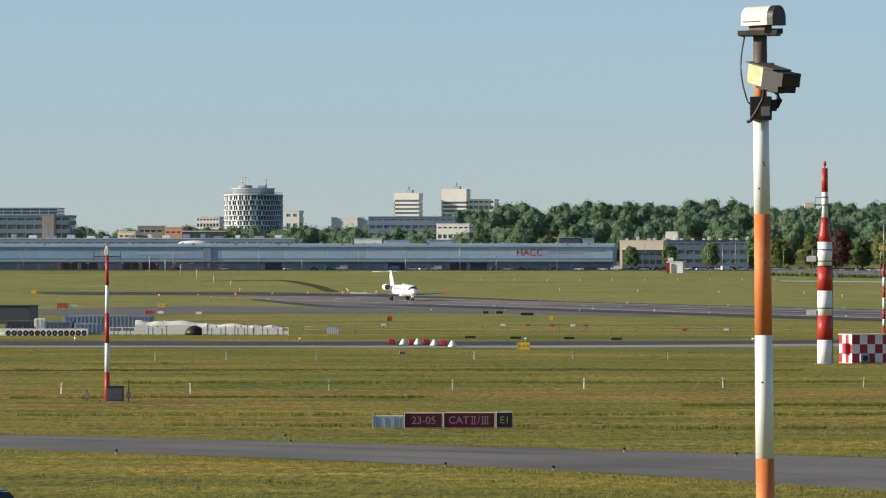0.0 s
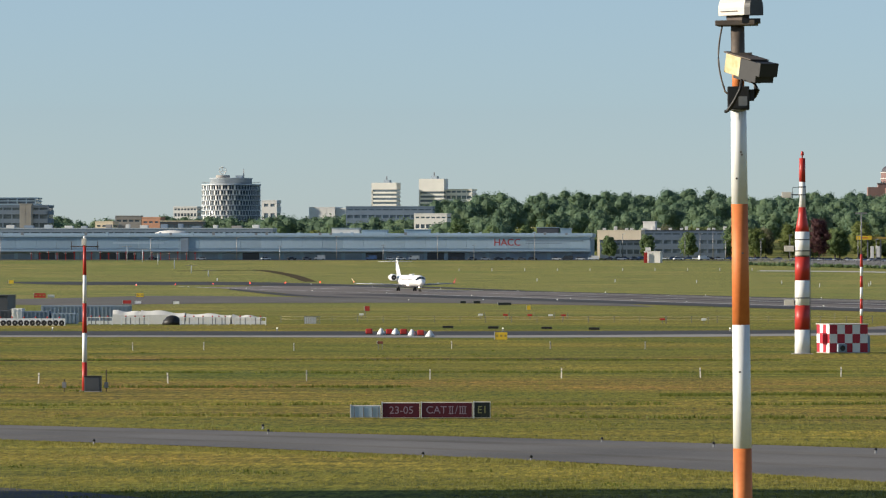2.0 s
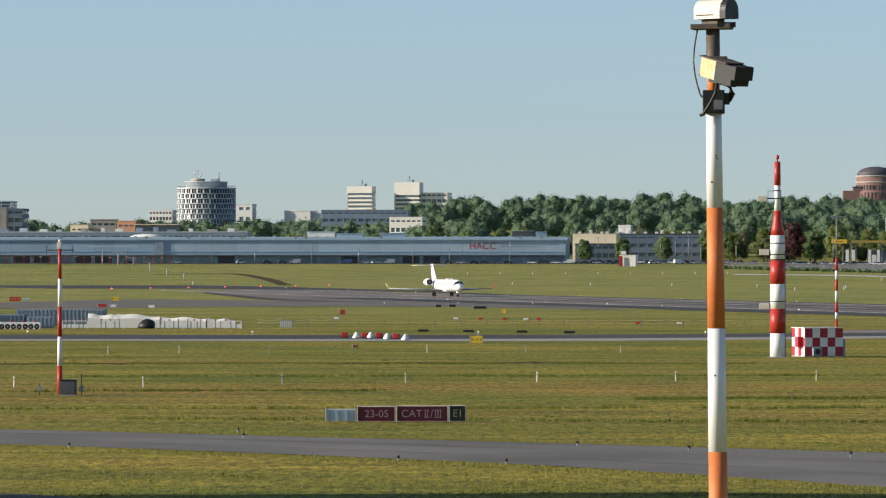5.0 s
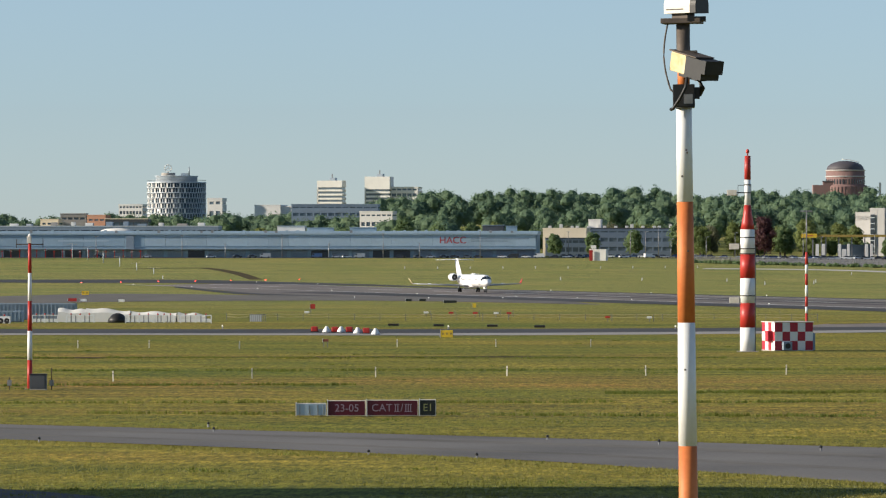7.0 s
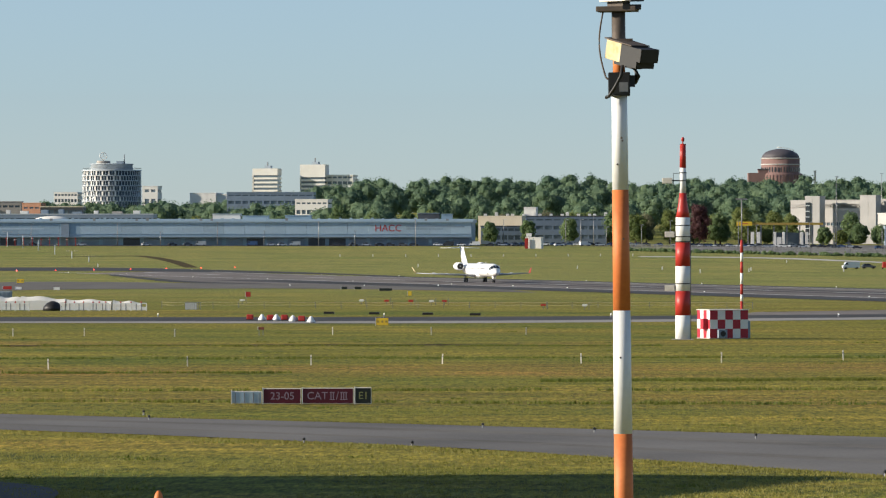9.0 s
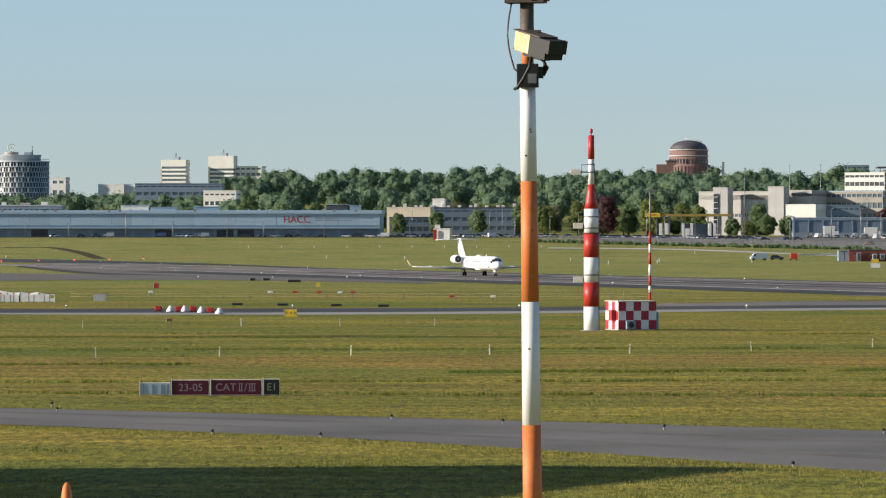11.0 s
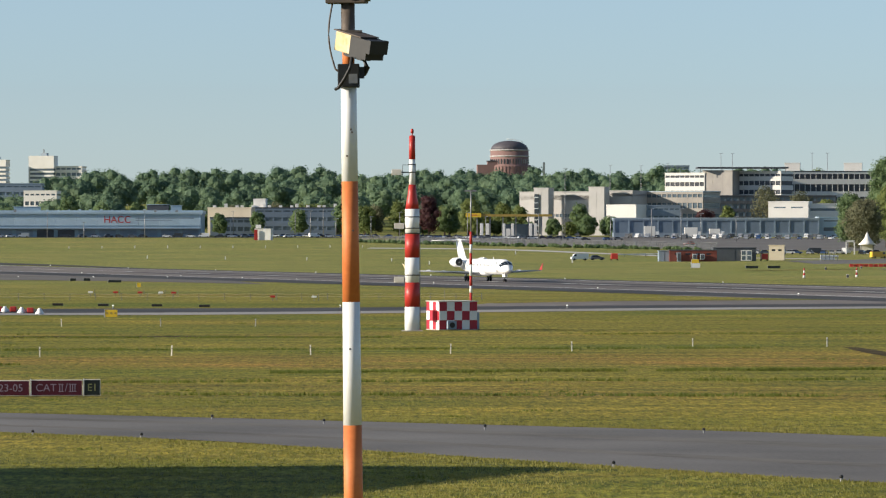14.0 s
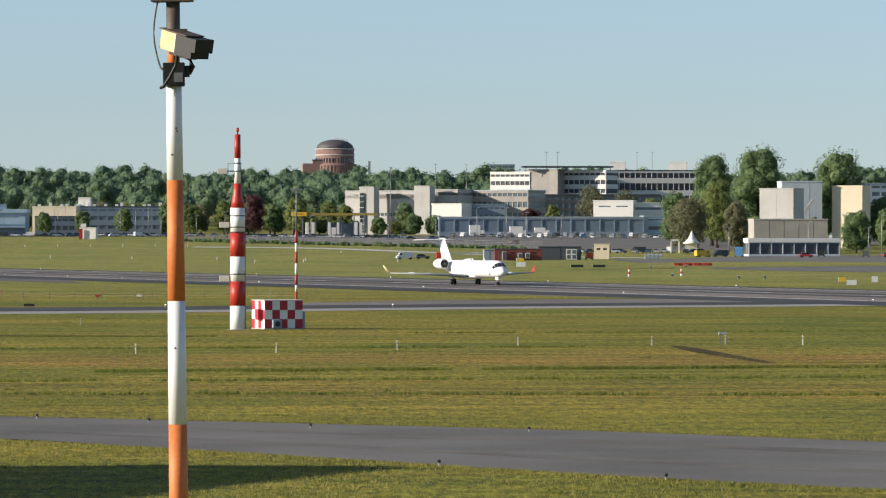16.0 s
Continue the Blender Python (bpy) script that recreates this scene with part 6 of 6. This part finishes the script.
    for k in range(9):
        part("upright", bx(-0.95 + 0.235 * k - 0.03, -0.95 + 0.235 * k + 0.03, -0.03, 0.03, 0, 0.9), STEEL, cg)
    part("back_panel", bx(-0.95, 0.5, 0.3, 0.34, 0.05, 0.85), METAL_LIGHT, cg)
    part("top_rail", bx(-1.0, 1.0, -0.04, 0.04, 0.88, 0.95), STEEL, cg)


storage_yard()

# low rope fence across the field
fence = thing("rope_fence", "low rope fence with thin stakes across the grass", "fence", pose(0, 600, 0))
for k in range(24):
    part("stake", bx(-56 + 3.2 * k - 0.03, -56 + 3.2 * k + 0.03, -0.03, 0.03, 0, 0.85), STEEL, fence)
for z in (0.45, 0.78):
    part("rope", tube(bmesh.new(), [(-56 + 3.2 * k / 2, 0, z - 0.08 * (k % 2)) for k in range(47)], 0.022, 5), CREAM, fence)


# ---- vehicles ----
CAR_PAINTS = {
    "white": surface("car_white", (0.72, 0.72, 0.71), (0.66, 0.66, 0.65), 0.25, bump=0, spec=0.6),
    "silver": surface("car_silver", (0.42, 0.43, 0.45), (0.36, 0.37, 0.39), 0.3, 0.5, bump=0, spec=0.6),
    "black": surface("car_black", (0.018, 0.019, 0.022), (0.03, 0.03, 0.033), 0.25, bump=0, spec=0.6),
    "blue": surface("car_blue", (0.035, 0.08, 0.20), (0.03, 0.065, 0.16), 0.3, bump=0, spec=0.6),
    "red": surface("car_red", (0.50, 0.035, 0.025), (0.42, 0.03, 0.022), 0.3, bump=0, spec=0.6),
    "grey": surface("car_grey", (0.12, 0.125, 0.135), (0.09, 0.095, 0.10), 0.3, 0.3, bump=0, spec=0.6),
    "yellow": surface("car_yellow", (0.70, 0.42, 0.03), (0.6, 0.36, 0.03), 0.35, bump=0, spec=0.5),
    "light_blue": surface("car_light_blue", (0.10, 0.26, 0.50), (0.085, 0.22, 0.43), 0.35, bump=0, spec=0.5),
}
PROFILES = {  # side outline of the body and of the glass house, x and z
    "car": ([(-2.15, 0.35), (-2.2, 0.75), (-1.95, 0.95), (0.75, 0.98), (1.9, 0.82), (2.2, 0.6), (2.18, 0.35)], [(-1.85, 0.94), (-1.35, 1.42), (0.1, 1.46), (0.95, 0.96)], 0.86),
    "van": ([(-2.5, 0.4), (-2.55, 1.95), (-2.4, 2.1), (1.2, 2.1), (1.75, 1.9), (2.0, 1.25), (2.55, 1.0), (2.6, 0.4)], [(1.05, 1.30), (1.15, 2.0), (1.72, 1.86), (2.0, 1.30)], 0.97),
    "bus": ([(-4.5, 0.4), (-4.6, 2.9), (-4.4, 3.1), (4.3, 3.1), (4.6, 2.8), (4.7, 0.4)], [(-4.3, 1.5), (-4.3, 2.6), (4.45, 2.6), (4.5, 1.5)], 1.22),
}
MODELS = {}


def vehicle(kind, paint, x, y, turn, label):
    key = (kind, paint)
    m = stand(x, y, turn)
    m.translation.z += 0.06
    if key in MODELS:
        ob = copy_thing(MODELS[key], m)
        return tagged(ob, label)
    body, glass, half = PROFILES[kind]
    cat = {"car": "car", "van": "van", "bus": "bus"}[kind]
    t = thing({"car": "parked_car", "van": "parked_van", "bus": "airport_bus"}[kind], label, cat, m)
    def slab(outline, hw, top_in):
        bm = bmesh.new()
        zs = [p[1] for p in outline]
        lo, hi = min(zs), max(zs)
        sides = []
        for s in (-1, 1):
            sides.append([bm.verts.new((px, s * (hw - top_in * (pz - lo) / (hi - lo)), pz)) for px, pz in outline])
        n = len(outline)
        for i in range(n):
            j = (i + 1) % n
            bm.faces.new((sides[0][i], sides[0][j], sides[1][j], sides[1][i]))
        bm.faces.new(sides[0])
        bm.faces.new(sides[1][::-1])
        return bm
    part("body", slab(body, half, 0.06), CAR_PAINTS[paint], t)
    part("glazing", slab(glass, half - 0.04 if kind == "car" else half + 0.012, 0.16 if kind == "car" else 0.02), DARK_GLASS, t)
    if kind == "car":
        part("roof", bx(-1.32, 0.08, -0.62, 0.62, 1.44, 1.49), CAR_PAINTS[paint], t)
    wr = 0.32 if kind != "bus" else 0.48
    wx = {"car": (-1.35, 1.4), "van": (-1.6, 1.7), "bus": (-2.8, 3.0)}[kind]
    for s in (-1, 1):
        for q in wx:
            part("wheel", lathe(bmesh.new(), [(wr * 0.6, -0.1), (wr, -0.09), (wr, 0.09), (wr * 0.6, 0.1)], 14, pose(q, s * (half - 0.06), wr, 90, 0, 0)), RUBBER, t)
    for s in (-0.6, 0.6):
        part("headlight", bx(body[-2][0] - 0.12, body[-2][0] + 0.02, s - 0.16, s + 0.16, 0.55, 0.72), PAINT_WHITE, t)
    MODELS[key] = t
    return t


rng = random.Random(21)
NAMES = {"white": "white", "silver": "silver", "black": "black", "blue": "dark blue", "red": "red", "grey": "dark grey", "yellow": "yellow", "light_blue": "light blue"}
hall_cars = [(-215, "white", "car"), (-203, "black", "car"), (-196, "grey", "car"), (-190, "silver", "van"), (-166, "blue", "van"), (-157, "silver", "car"), (-152, "white", "car"), (-146, "silver", "van"), (-127, "black", "car"), (-119, "grey", "car"), (-113, "silver", "car"), (-107, "black", "car"), (-102, "black", "car"), (-96, "grey", "car"), (-91, "black", "car"), (-80, "white", "car"), (-75, "black", "van"), (-69, "white", "car"), (-63, "white", "van"), (-56, "black", "car"), (-50, "silver", "car"), (-44, "grey", "car"), (-24, "white", "car"), (-245, "silver", "car"), (-268, "black", "car"), (-12, "white", "van"), (-5, "silver", "car")]
for x, c, k in hall_cars:
    vehicle(k, c, x, 2228 + rng.uniform(-2, 2), rng.choice((0, 180, 0, 25)), f"{NAMES[c]} {'delivery van' if k == 'van' else 'car'} parked before the cargo hall")
park = [(38, 2206), (44, 2200), (50, 2190), (54, 2210), (70, 2170), (78, 2175), (86, 2160), (99, 2130), (108, 2120), (118, 2128), (123, 2130), (67, 2215), (30, 2225), (22, 2230)]
park += [(36 + 3.1 * k + rng.uniform(-0.5, 0.5), 2203 - 1.5 * k) for k in range(24)] + [(-52 + 3.6 * k + rng.uniform(-0.8, 0.8), 2246 - 0.4 * k) for k in range(20)]
for x, y in park:
    c = rng.choice(("white", "silver", "black", "grey", "blue"))
    vehicle("car", c, x, y, rng.choice((0, 180, 30)), f"{NAMES[c]} car parked beyond the fence")
for k in range(26):
    x = 132 + 4.2 * k + rng.uniform(-0.4, 0.4)
    c = rng.choice(("white", "white", "white", "silver", "silver", "grey", "black"))
    kind = rng.choice(("van", "van", "van", "car"))
    vehicle(kind, c, x, 2205 - 0.75 * k, 250 + rng.uniform(-8, 8), f"{NAMES[c]} {'delivery van' if kind == 'van' else 'car'} parked in a row by the freight building")
for k in range(20):
    c = rng.choice(("white", "silver", "white", "grey", "blue"))
    vehicle("van" if k % 3 else "car", c, 150 + 4.6 * k + rng.uniform(-0.6, 0.6), 2165 - 1.1 * k, 255 + rng.uniform(-8, 8), f"{NAMES[c]} vehicle in the front row of the car park")
for k in range(16):
    c = rng.choice(("black", "grey", "silver", "blue", "black", "white"))
    vehicle("car" if k % 4 else "van", c, 139 + 2.9 * k + rng.uniform(-0.5, 0.5), 1640 + rng.uniform(-12, 12), rng.choice((0, 180, 70)), f"{NAMES[c]} vehicle parked before the trees by the apron")
vehicle("car", "red", 142, 1960, 200, "red car in the car park")
vehicle("van", "yellow", 167.7, 1500, 20, "yellow airport van on the apron")
vehicle("bus", "light_blue", 180.5, 1512, 262, "light blue airport bus on the apron")
vehicle("van", "black", 174.5, 1512, 200, "black van on the apron")
vehicle("car", "red", 198.8, 1490, 5, "red fire service car on the apron")
vehicle("van", "black", 205, 1500, 80, "black van on the apron")
vehicle("van", "grey", 219, 1500, 80, "dark grey van on the apron")
vehicle("car", "red", 225, 1490, 10, "red car on the apron")
vehicle("van", "white", 71.0, 1430, 190, "white pickup van on the service road")
vehicle("car", "grey", 77.0, 1445, 10, "dark grey car on the service road")
vehicle("van", "red", 81.4, 1432, 90, "red van on the service road")
vehicle("van", "red", 125, 1420, 90, "red van beside the barracks")
vehicle("car", "light_blue", -23.3, 142.0, 130, "pale blue car on the perimeter road")
for x, w, h in ((142, 5, 5.4), (161, 6, 4.8), (172, 5, 4.2)):
    t = thing("box_truck", "white box truck at the freight building", "truck", stand(x, 2212))
    part("cargo_box", bevelled(bx(-w / 2, w / 2, -1.2, 1.2, 0.9, h), 0.06), WALL_WHITE, t)
    part("cab", bevelled(bx(w / 2 + 0.1, w / 2 + 1.9, -1.15, 1.15, 0.7, 3.0), 0.15), CAR_PAINTS["white"], t)
    part("windscreen", bx(w / 2 + 1.88, w / 2 + 1.93, -1.0, 1.0, 1.7, 2.7), DARK_GLASS, t)
    for q in (-w / 2 + 0.8, w / 2 + 1.0):
        part("wheel", lathe(bmesh.new(), [(0.5, -1.2), (0.5, 1.2)], 14, pose(q, 0, 0.5, 90, 0, 0)), RUBBER, t)


# ---- lamp posts, fences and approach lighting ----
def lamp_post(x, y, h, arm=1.6, label="slim grey lamp post with one arm"):
    t = thing("lamp_post", label, "lamp post", stand(x, y), "lamp posts")
    part("shaft", lathe(bmesh.new(), [(0.20, -0.1), (0.16, h * 0.5), (0.11, h)], 8), STEEL, t)
    part("arm", bx(-arm / 2, arm / 2, -0.06, 0.06, h - 0.1, h + 0.06), STEEL, t)
    part("lamp_head", bx(arm / 2 - 0.5, arm / 2 + 0.4, -0.15, 0.15, h - 0.05, h + 0.15), METAL_LIGHT, t)


for x, h in ((-181.6, 11.0), (-134.8, 11.5), (-90.0, 12.5), (-228, 10.5), (-268, 10), (-338, 10), (-208, 6.5), (-118, 7), (-160, 7)):
    lamp_post(x, 2222, h)
for x, y, h in ((-50, 2250, 12), (-21, 2250, 12), (-14, 2260, 12), (-8, 2260, 14), (14, 2200, 10), (27, 2190, 12), (-2, 2210, 9), (57, 2160, 12), (66, 2190, 10), (86, 2090, 12), (97, 2100, 10), (115, 2050, 11), (104, 2230, 32), (137, 2120, 14), (150, 2120, 14), (158, 2110, 12), (171, 2080, 11), (213, 1590, 11), (239, 1600, 13), (236, 1610, 9), (190, 1620, 9), (200, 1640, 10), (140, 2500, 36), (156, 2500, 36), (170, 2500, 37)):
    lamp_post(x, y, h)
for x in (200, 206, 248, 256):
    lamp_post(x, 2530, 42)


def apron_barriers():
    """Closure barriers, a guard rail and small boxes between runway and apron."""
    b = thing("closure_barrier", "white slatted closure barrier beside the apron", "barrier", stand(142.1, 1398.8))
    part("lower_board", bevelled(bx(-2.7, 1.6, -0.1, 0.1, 0.5, 1.2), 0.03), PAINT_WHITE, b)
    part("upper_board", bevelled(bx(-2.7, 2.7, -0.1, 0.1, 1.35, 1.9), 0.03), PAINT_WHITE, b)
    for k in range(5):
        part("foot", bx(-2.5 + 1.2 * k, -2.3 + 1.2 * k, -0.3, 0.3, 0, 1.9), STEEL, b)
    first = thing("water_barrier", "red plastic barrier block on the apron edge", "barrier", stand(128.0, 1204.8), "red apron barriers")
    part("block", bevelled(bx(-0.55, 0.55, -0.2, 0.2, 0.05, 0.8), 0.08), PAINT_RED, first)
    part("foot", bevelled(bx(-0.58, 0.58, -0.3, 0.3, 0, 0.12), 0.03), PAINT_RED, first)
    for k in range(1, 8):
        copy_thing(first, stand(128.0 + 1.22 * k, 1204.8 + 0.3 * (k % 2)))
    g = thing("guard_rail", "long white low guard rail beside the service road", "guard rail", pose(0, 0, 0))
    ends = [(88.3, 1557.5), (99.9, 1575.8), (112.9, 1595.0)]
    for (x0, y0), (x1, y1) in zip(ends, ends[1:]):
        z = ground(x0, y0)
        part("rail", tube(bmesh.new(), [(x0, y0, z + 0.75), (x1, y1, ground(x1, y1) + 0.75)], 0.22, 6), PAINT_WHITE, g)
        for k in range(4):
            u = k / 3
            xx, yy = x0 + (x1 - x0) * u, y0 + (y1 - y0) * u
            part("post", bx(xx - 0.1, xx + 0.1, yy - 0.1, yy + 0.1, ground(xx, yy) - 0.1, ground(xx, yy) + 0.8), STEEL, g)
    for x, y in [(95.4, 905.0), (102.5, 858.9), (107.2, 859.3), (124.0, 1145.3), (111.8, 1108.4)]:
        c = thing("junction_box", "small dark cable box standing in the grass", "cable box", stand(x, y))
        part("case", bevelled(bx(-0.2, 0.2, -0.2, 0.2, 0.1, 0.6), 0.03), WALL_DARK, c)
        part("lid", bevelled(bx(-0.23, 0.23, -0.23, 0.23, 0.6, 0.68), 0.02), HOUSING, c)
        part("foot", bx(-0.2, 0.2, -0.2, 0.2, -0.05, 0.1), CONCRETE, c)


apron_barriers()


def mesh_fence():
    t = thing("mesh_fence", "long grey mesh security fence on posts", "fence", pose(0, 0, 0))
    a, b = Vector((8, 2080)), Vector((140, 1790))
    n = 60
    for k in range(n + 1):
        p = a + (b - a) * k / n
        g = ground(p.x, p.y)
        part("fence_post", bx(p.x - 0.09, p.x + 0.09, p.y - 0.09, p.y + 0.09, g - 0.2, g + 3.1), STEEL, t)
    verts, faces = [], []
    m = 900
    for k in range(m + 1):
        p = a + (b - a) * k / m
        g = ground(p.x, p.y)
        i = len(verts)
        verts += [(p.x - 0.03, p.y, g), (p.x + 0.03, p.y, g), (p.x + 0.03, p.y, g + 2.8), (p.x - 0.03, p.y, g + 2.8)]
        faces.append((i, i + 1, i + 2, i + 3))
    for z in (0.3, 0.9, 1.5, 2.1, 2.75):
        for k in range(40):
            p, q = a + (b - a) * k / 40, a + (b - a) * (k + 1) / 40
            gp, gq = ground(p.x, p.y) + z, ground(q.x, q.y) + z
            i = len(verts)
            verts += [(p.x, p.y, gp), (q.x, q.y, gq), (q.x, q.y, gq + 0.09), (p.x, p.y, gp + 0.09)]
            faces.append((i, i + 1, i + 2, i + 3))
    me = mesh_from("wire_mesh", verts, faces, STEEL)
    w = new("wire_mesh", me)
    w.parent = t
    sol = w.modifiers.new("thick", "SOLIDIFY")
    sol.thickness = 0.03
    tagged(w, kind="stuff")


mesh_fence()


def approach_masts():
    for k in range(20):
        x = -322 + 4.0 * k
        t = thing("localizer_antenna", "red antenna frame of a landing aid row", "antenna", stand(x, 2210), "landing aid antennas")
        h = 3.7 + 0.3 * (k % 3)
        part("mast", bx(-0.11, 0.11, -0.11, 0.11, 0, h), PAINT_RED, t)
        part("dipole", bx(-0.55, 0.55, -0.05, 0.05, h - 0.9, h - 0.6), PAINT_RED if k % 2 else PAINT_WHITE, t)
        part("brace", tube(bmesh.new(), [(0, 1.6, 0), (0, 0, h * 0.7)], 0.07, 6), PAINT_RED, t)
    for x, y, h in ((-326.8, 2377.6, 7.0), (-316.6, 2379.0, 8.7), (-309.6, 2379.9, 8.4), (-306.3, 2380.4, 7.3), (-275.1, 2190.8, 6.5), (-263.3, 2153.0, 5.6), (-244.9, 2056.5, 4.4), (-222.3, 1922.2, 3.9), (-200.4, 1787.8, 2.7), (-181.5, 1672.2, 2.0)):
        t = thing("approach_mast", "white approach light mast with a crossbar", "light mast", stand(x, y), "approach light masts")
        part("pole", lathe(bmesh.new(), [(0.18, 0), (0.13, h)], 8), METAL_LIGHT, t)
        part("crossbar", bx(-2.2, 2.2, -0.05, 0.05, h, h + 0.1), STEEL, t)
        for q in range(5):
            part("lamp", lathe(bmesh.new(), [(0.12, h + 0.1), (0.14, h + 0.34)], 8, pose(-2 + q, 0, 0)), CREAM, t)


approach_masts()
far_post = thing("edge_marker", "small white edge marker in far grass", "marker", pose(0, 0, 0), "far edge markers")
part("shaft", bx(-0.13, 0.13, -0.1, 0.1, 0, 1.0), PAINT_WHITE, far_post)
part("foot", bx(-0.3, 0.3, -0.2, 0.2, -0.05, 0.06), CONCRETE, far_post)
spots = [(-104 + 12.5 * k, 1850 + 3 * k) for k in range(10)] + [(-60 + 25 * k, 1500 - 30 * k) for k in range(6)] + [(60, 1650), (38, 1330), (24, 1300), (-160, 1500)]
for i, (x, y) in enumerate(spots):
    if i == 0:
        far_post.matrix_basis = stand(x, y)
    else:
        copy_thing(far_post, stand(x, y))


# ---- grass tufts along the near verges ----
def edge_y(edge, x):
    for (x0, y0), (x1, y1) in zip(edge, edge[1:]):
        if x0 <= x <= x1:
            return y0 + (y1 - y0) * (x - x0) / (x1 - x0)
    return 1e9


def grass_tufts(name, label, count, seed, mat, pick, hmin, hmax, blades):
    rng = np.random.default_rng(seed)
    verts, faces = [], []
    made = 0
    while made < count:
        y = rng.uniform(142, 420) if pick == 0 else rng.uniform(150, 262)
        x = y * math.tan(radians(rng.uniform(-9.4, 9.4)))
        n, f = edge_y(NEAR_EDGE, x), edge_y(FAR_EDGE, x)
        if n - 0.15 < y < f + 0.15:
            continue
        if pick == 1 and min(abs(y - n), abs(y - f)) > rng.exponential(1.2):
            continue
        if pick == 0 and rng.uniform(0, 1) < ((y - 142) / 278) ** 0.6:
            continue
        if pick == 0 and noise.noise(Vector((x * 0.12, y * 0.05, 3.0))) < rng.uniform(-0.35, 0.5):
            continue
        made += 1
        for b in range(blades):
            a = rng.uniform(0, 6.283)
            h = rng.uniform(hmin, hmax)
            bxx, byy = x + rng.normal() * 0.10, y + rng.normal() * 0.10
            lx, ly = math.cos(a) * h * 0.45, math.sin(a) * h * 0.45
            px, py = -math.sin(a) * 0.028, math.cos(a) * 0.028
            i = len(verts)
            verts += [(bxx - px, byy - py, -0.02), (bxx + px, byy + py, -0.02), (bxx + lx, byy + ly, h)]
            faces.append((i, i + 1, i + 2))
    me = bpy.data.meshes.new(name)
    me.from_pydata(verts, [], faces)
    me.materials.append(mat)
    tagged(new(name, me), label, "grass", kind="stuff")


BLADES = leaf_material("grass_blades", (0.185, 0.190, 0.042), (0.320, 0.280, 0.075))
grass_tufts("grass_tufts", "longer green grass tufts in the near field", 26000, 11, BLADES, 0, 0.03, 0.09, 4)
grass_tufts("verge_grass", "long grass along the taxiway edges", 7000, 12, BLADES, 1, 0.04, 0.13, 5)


def tall_rows():
    """Unmown lines of taller grass left between the mowing strips."""
    rng = np.random.default_rng(31)
    verts, faces = [], []
    for x0, x1, y0, y1, n in ((-4, 44, 283, 291, 5200), (-46, -20, 297, 301, 900), (-40, 44, 262, 270, 1500), (-30, 40, 246, 240, 1500), (-44, 30, 336, 344, 1600), (-58, 4, 377, 380, 1800), (20, 60, 392, 398, 700)):
        for i in range(n):
            u = rng.uniform(0, 1)
            x = x0 + (x1 - x0) * u
            if noise.noise(Vector((x * 0.25, y0 * 1.0, 7.0))) < rng.uniform(-0.5, 0.25):
                continue
            y = y0 + (y1 - y0) * u + rng.normal() * 0.5 + 1.5 * noise.noise(Vector((x * 0.2, y0, 1.0)))
            for b in range(4):
                a, h = rng.uniform(0, 6.283), rng.uniform(0.08, 0.22)
                px, py = -math.sin(a) * 0.05, math.cos(a) * 0.05
                k = len(verts)
                bxx, byy = x + rng.normal() * 0.12, y + rng.normal() * 0.12
                verts += [(bxx - px, byy - py, -0.02), (bxx + px, byy + py, -0.02), (bxx + math.cos(a) * h * 0.4, byy + math.sin(a) * h * 0.4, h)]
                faces.append((k, k + 1, k + 2))
    me = bpy.data.meshes.new("tall_grass_rows")
    me.from_pydata(verts, [], faces)
    me.materials.append(TALL)
    tagged(new("tall_grass_rows", me), "dark green lines of taller unmown grass", "grass", kind="stuff")


TALL = leaf_material("tall_grass", (0.105, 0.140, 0.024), (0.200, 0.205, 0.036))
tall_rows()


def weed_clumps():
    """Scattered dark weed clumps on the field."""
    rng = np.random.default_rng(44)
    verts, faces = [], []
    for i in range(160):
        y = rng.uniform(150, 520)
        x = y * math.tan(radians(rng.uniform(-9.3, 9.3)))
        n, f = edge_y(NEAR_EDGE, x), edge_y(FAR_EDGE, x)
        if n - 0.5 < y < f + 0.5 or 482 < y < 530:
            continue
        size = rng.uniform(0.25, 0.9)
        for b in range(34):
            a, h = rng.uniform(0, 6.283), rng.uniform(0.04, 0.13)
            bxx, byy = x + rng.normal() * size, y + rng.normal() * size
            px, py = -math.sin(a) * 0.06, math.cos(a) * 0.06
            k = len(verts)
            verts += [(bxx - px, byy - py, -0.02), (bxx + px, byy + py, -0.02), (bxx + math.cos(a) * h * 0.6, byy + math.sin(a) * h * 0.6, h)]
            faces.append((k, k + 1, k + 2))
    me = bpy.data.meshes.new("weed_clumps")
    me.from_pydata(verts, [], faces)
    me.materials.append(TALL)
    tagged(new("weed_clumps", me), "dark green weed clumps scattered in the grass", "weeds", kind="stuff")


weed_clumps()


# ---- motion ----
def motions():
    rows = []
    for k in range(33):
        t = 0.5 * k
        s = -443.76 + 13.541 * t + 0.72103 * t ** 2 + 0.028448 * t ** 3 - 0.00114016 * t ** 4
        x, y = on_runway(s, 0)
        rows.append((t, pose(x, y, 0.045, 0, 0, math.degrees(math.atan2(RU.y, RU.x)) - 1.5)))
    walk(PLANE, rows)


motions()
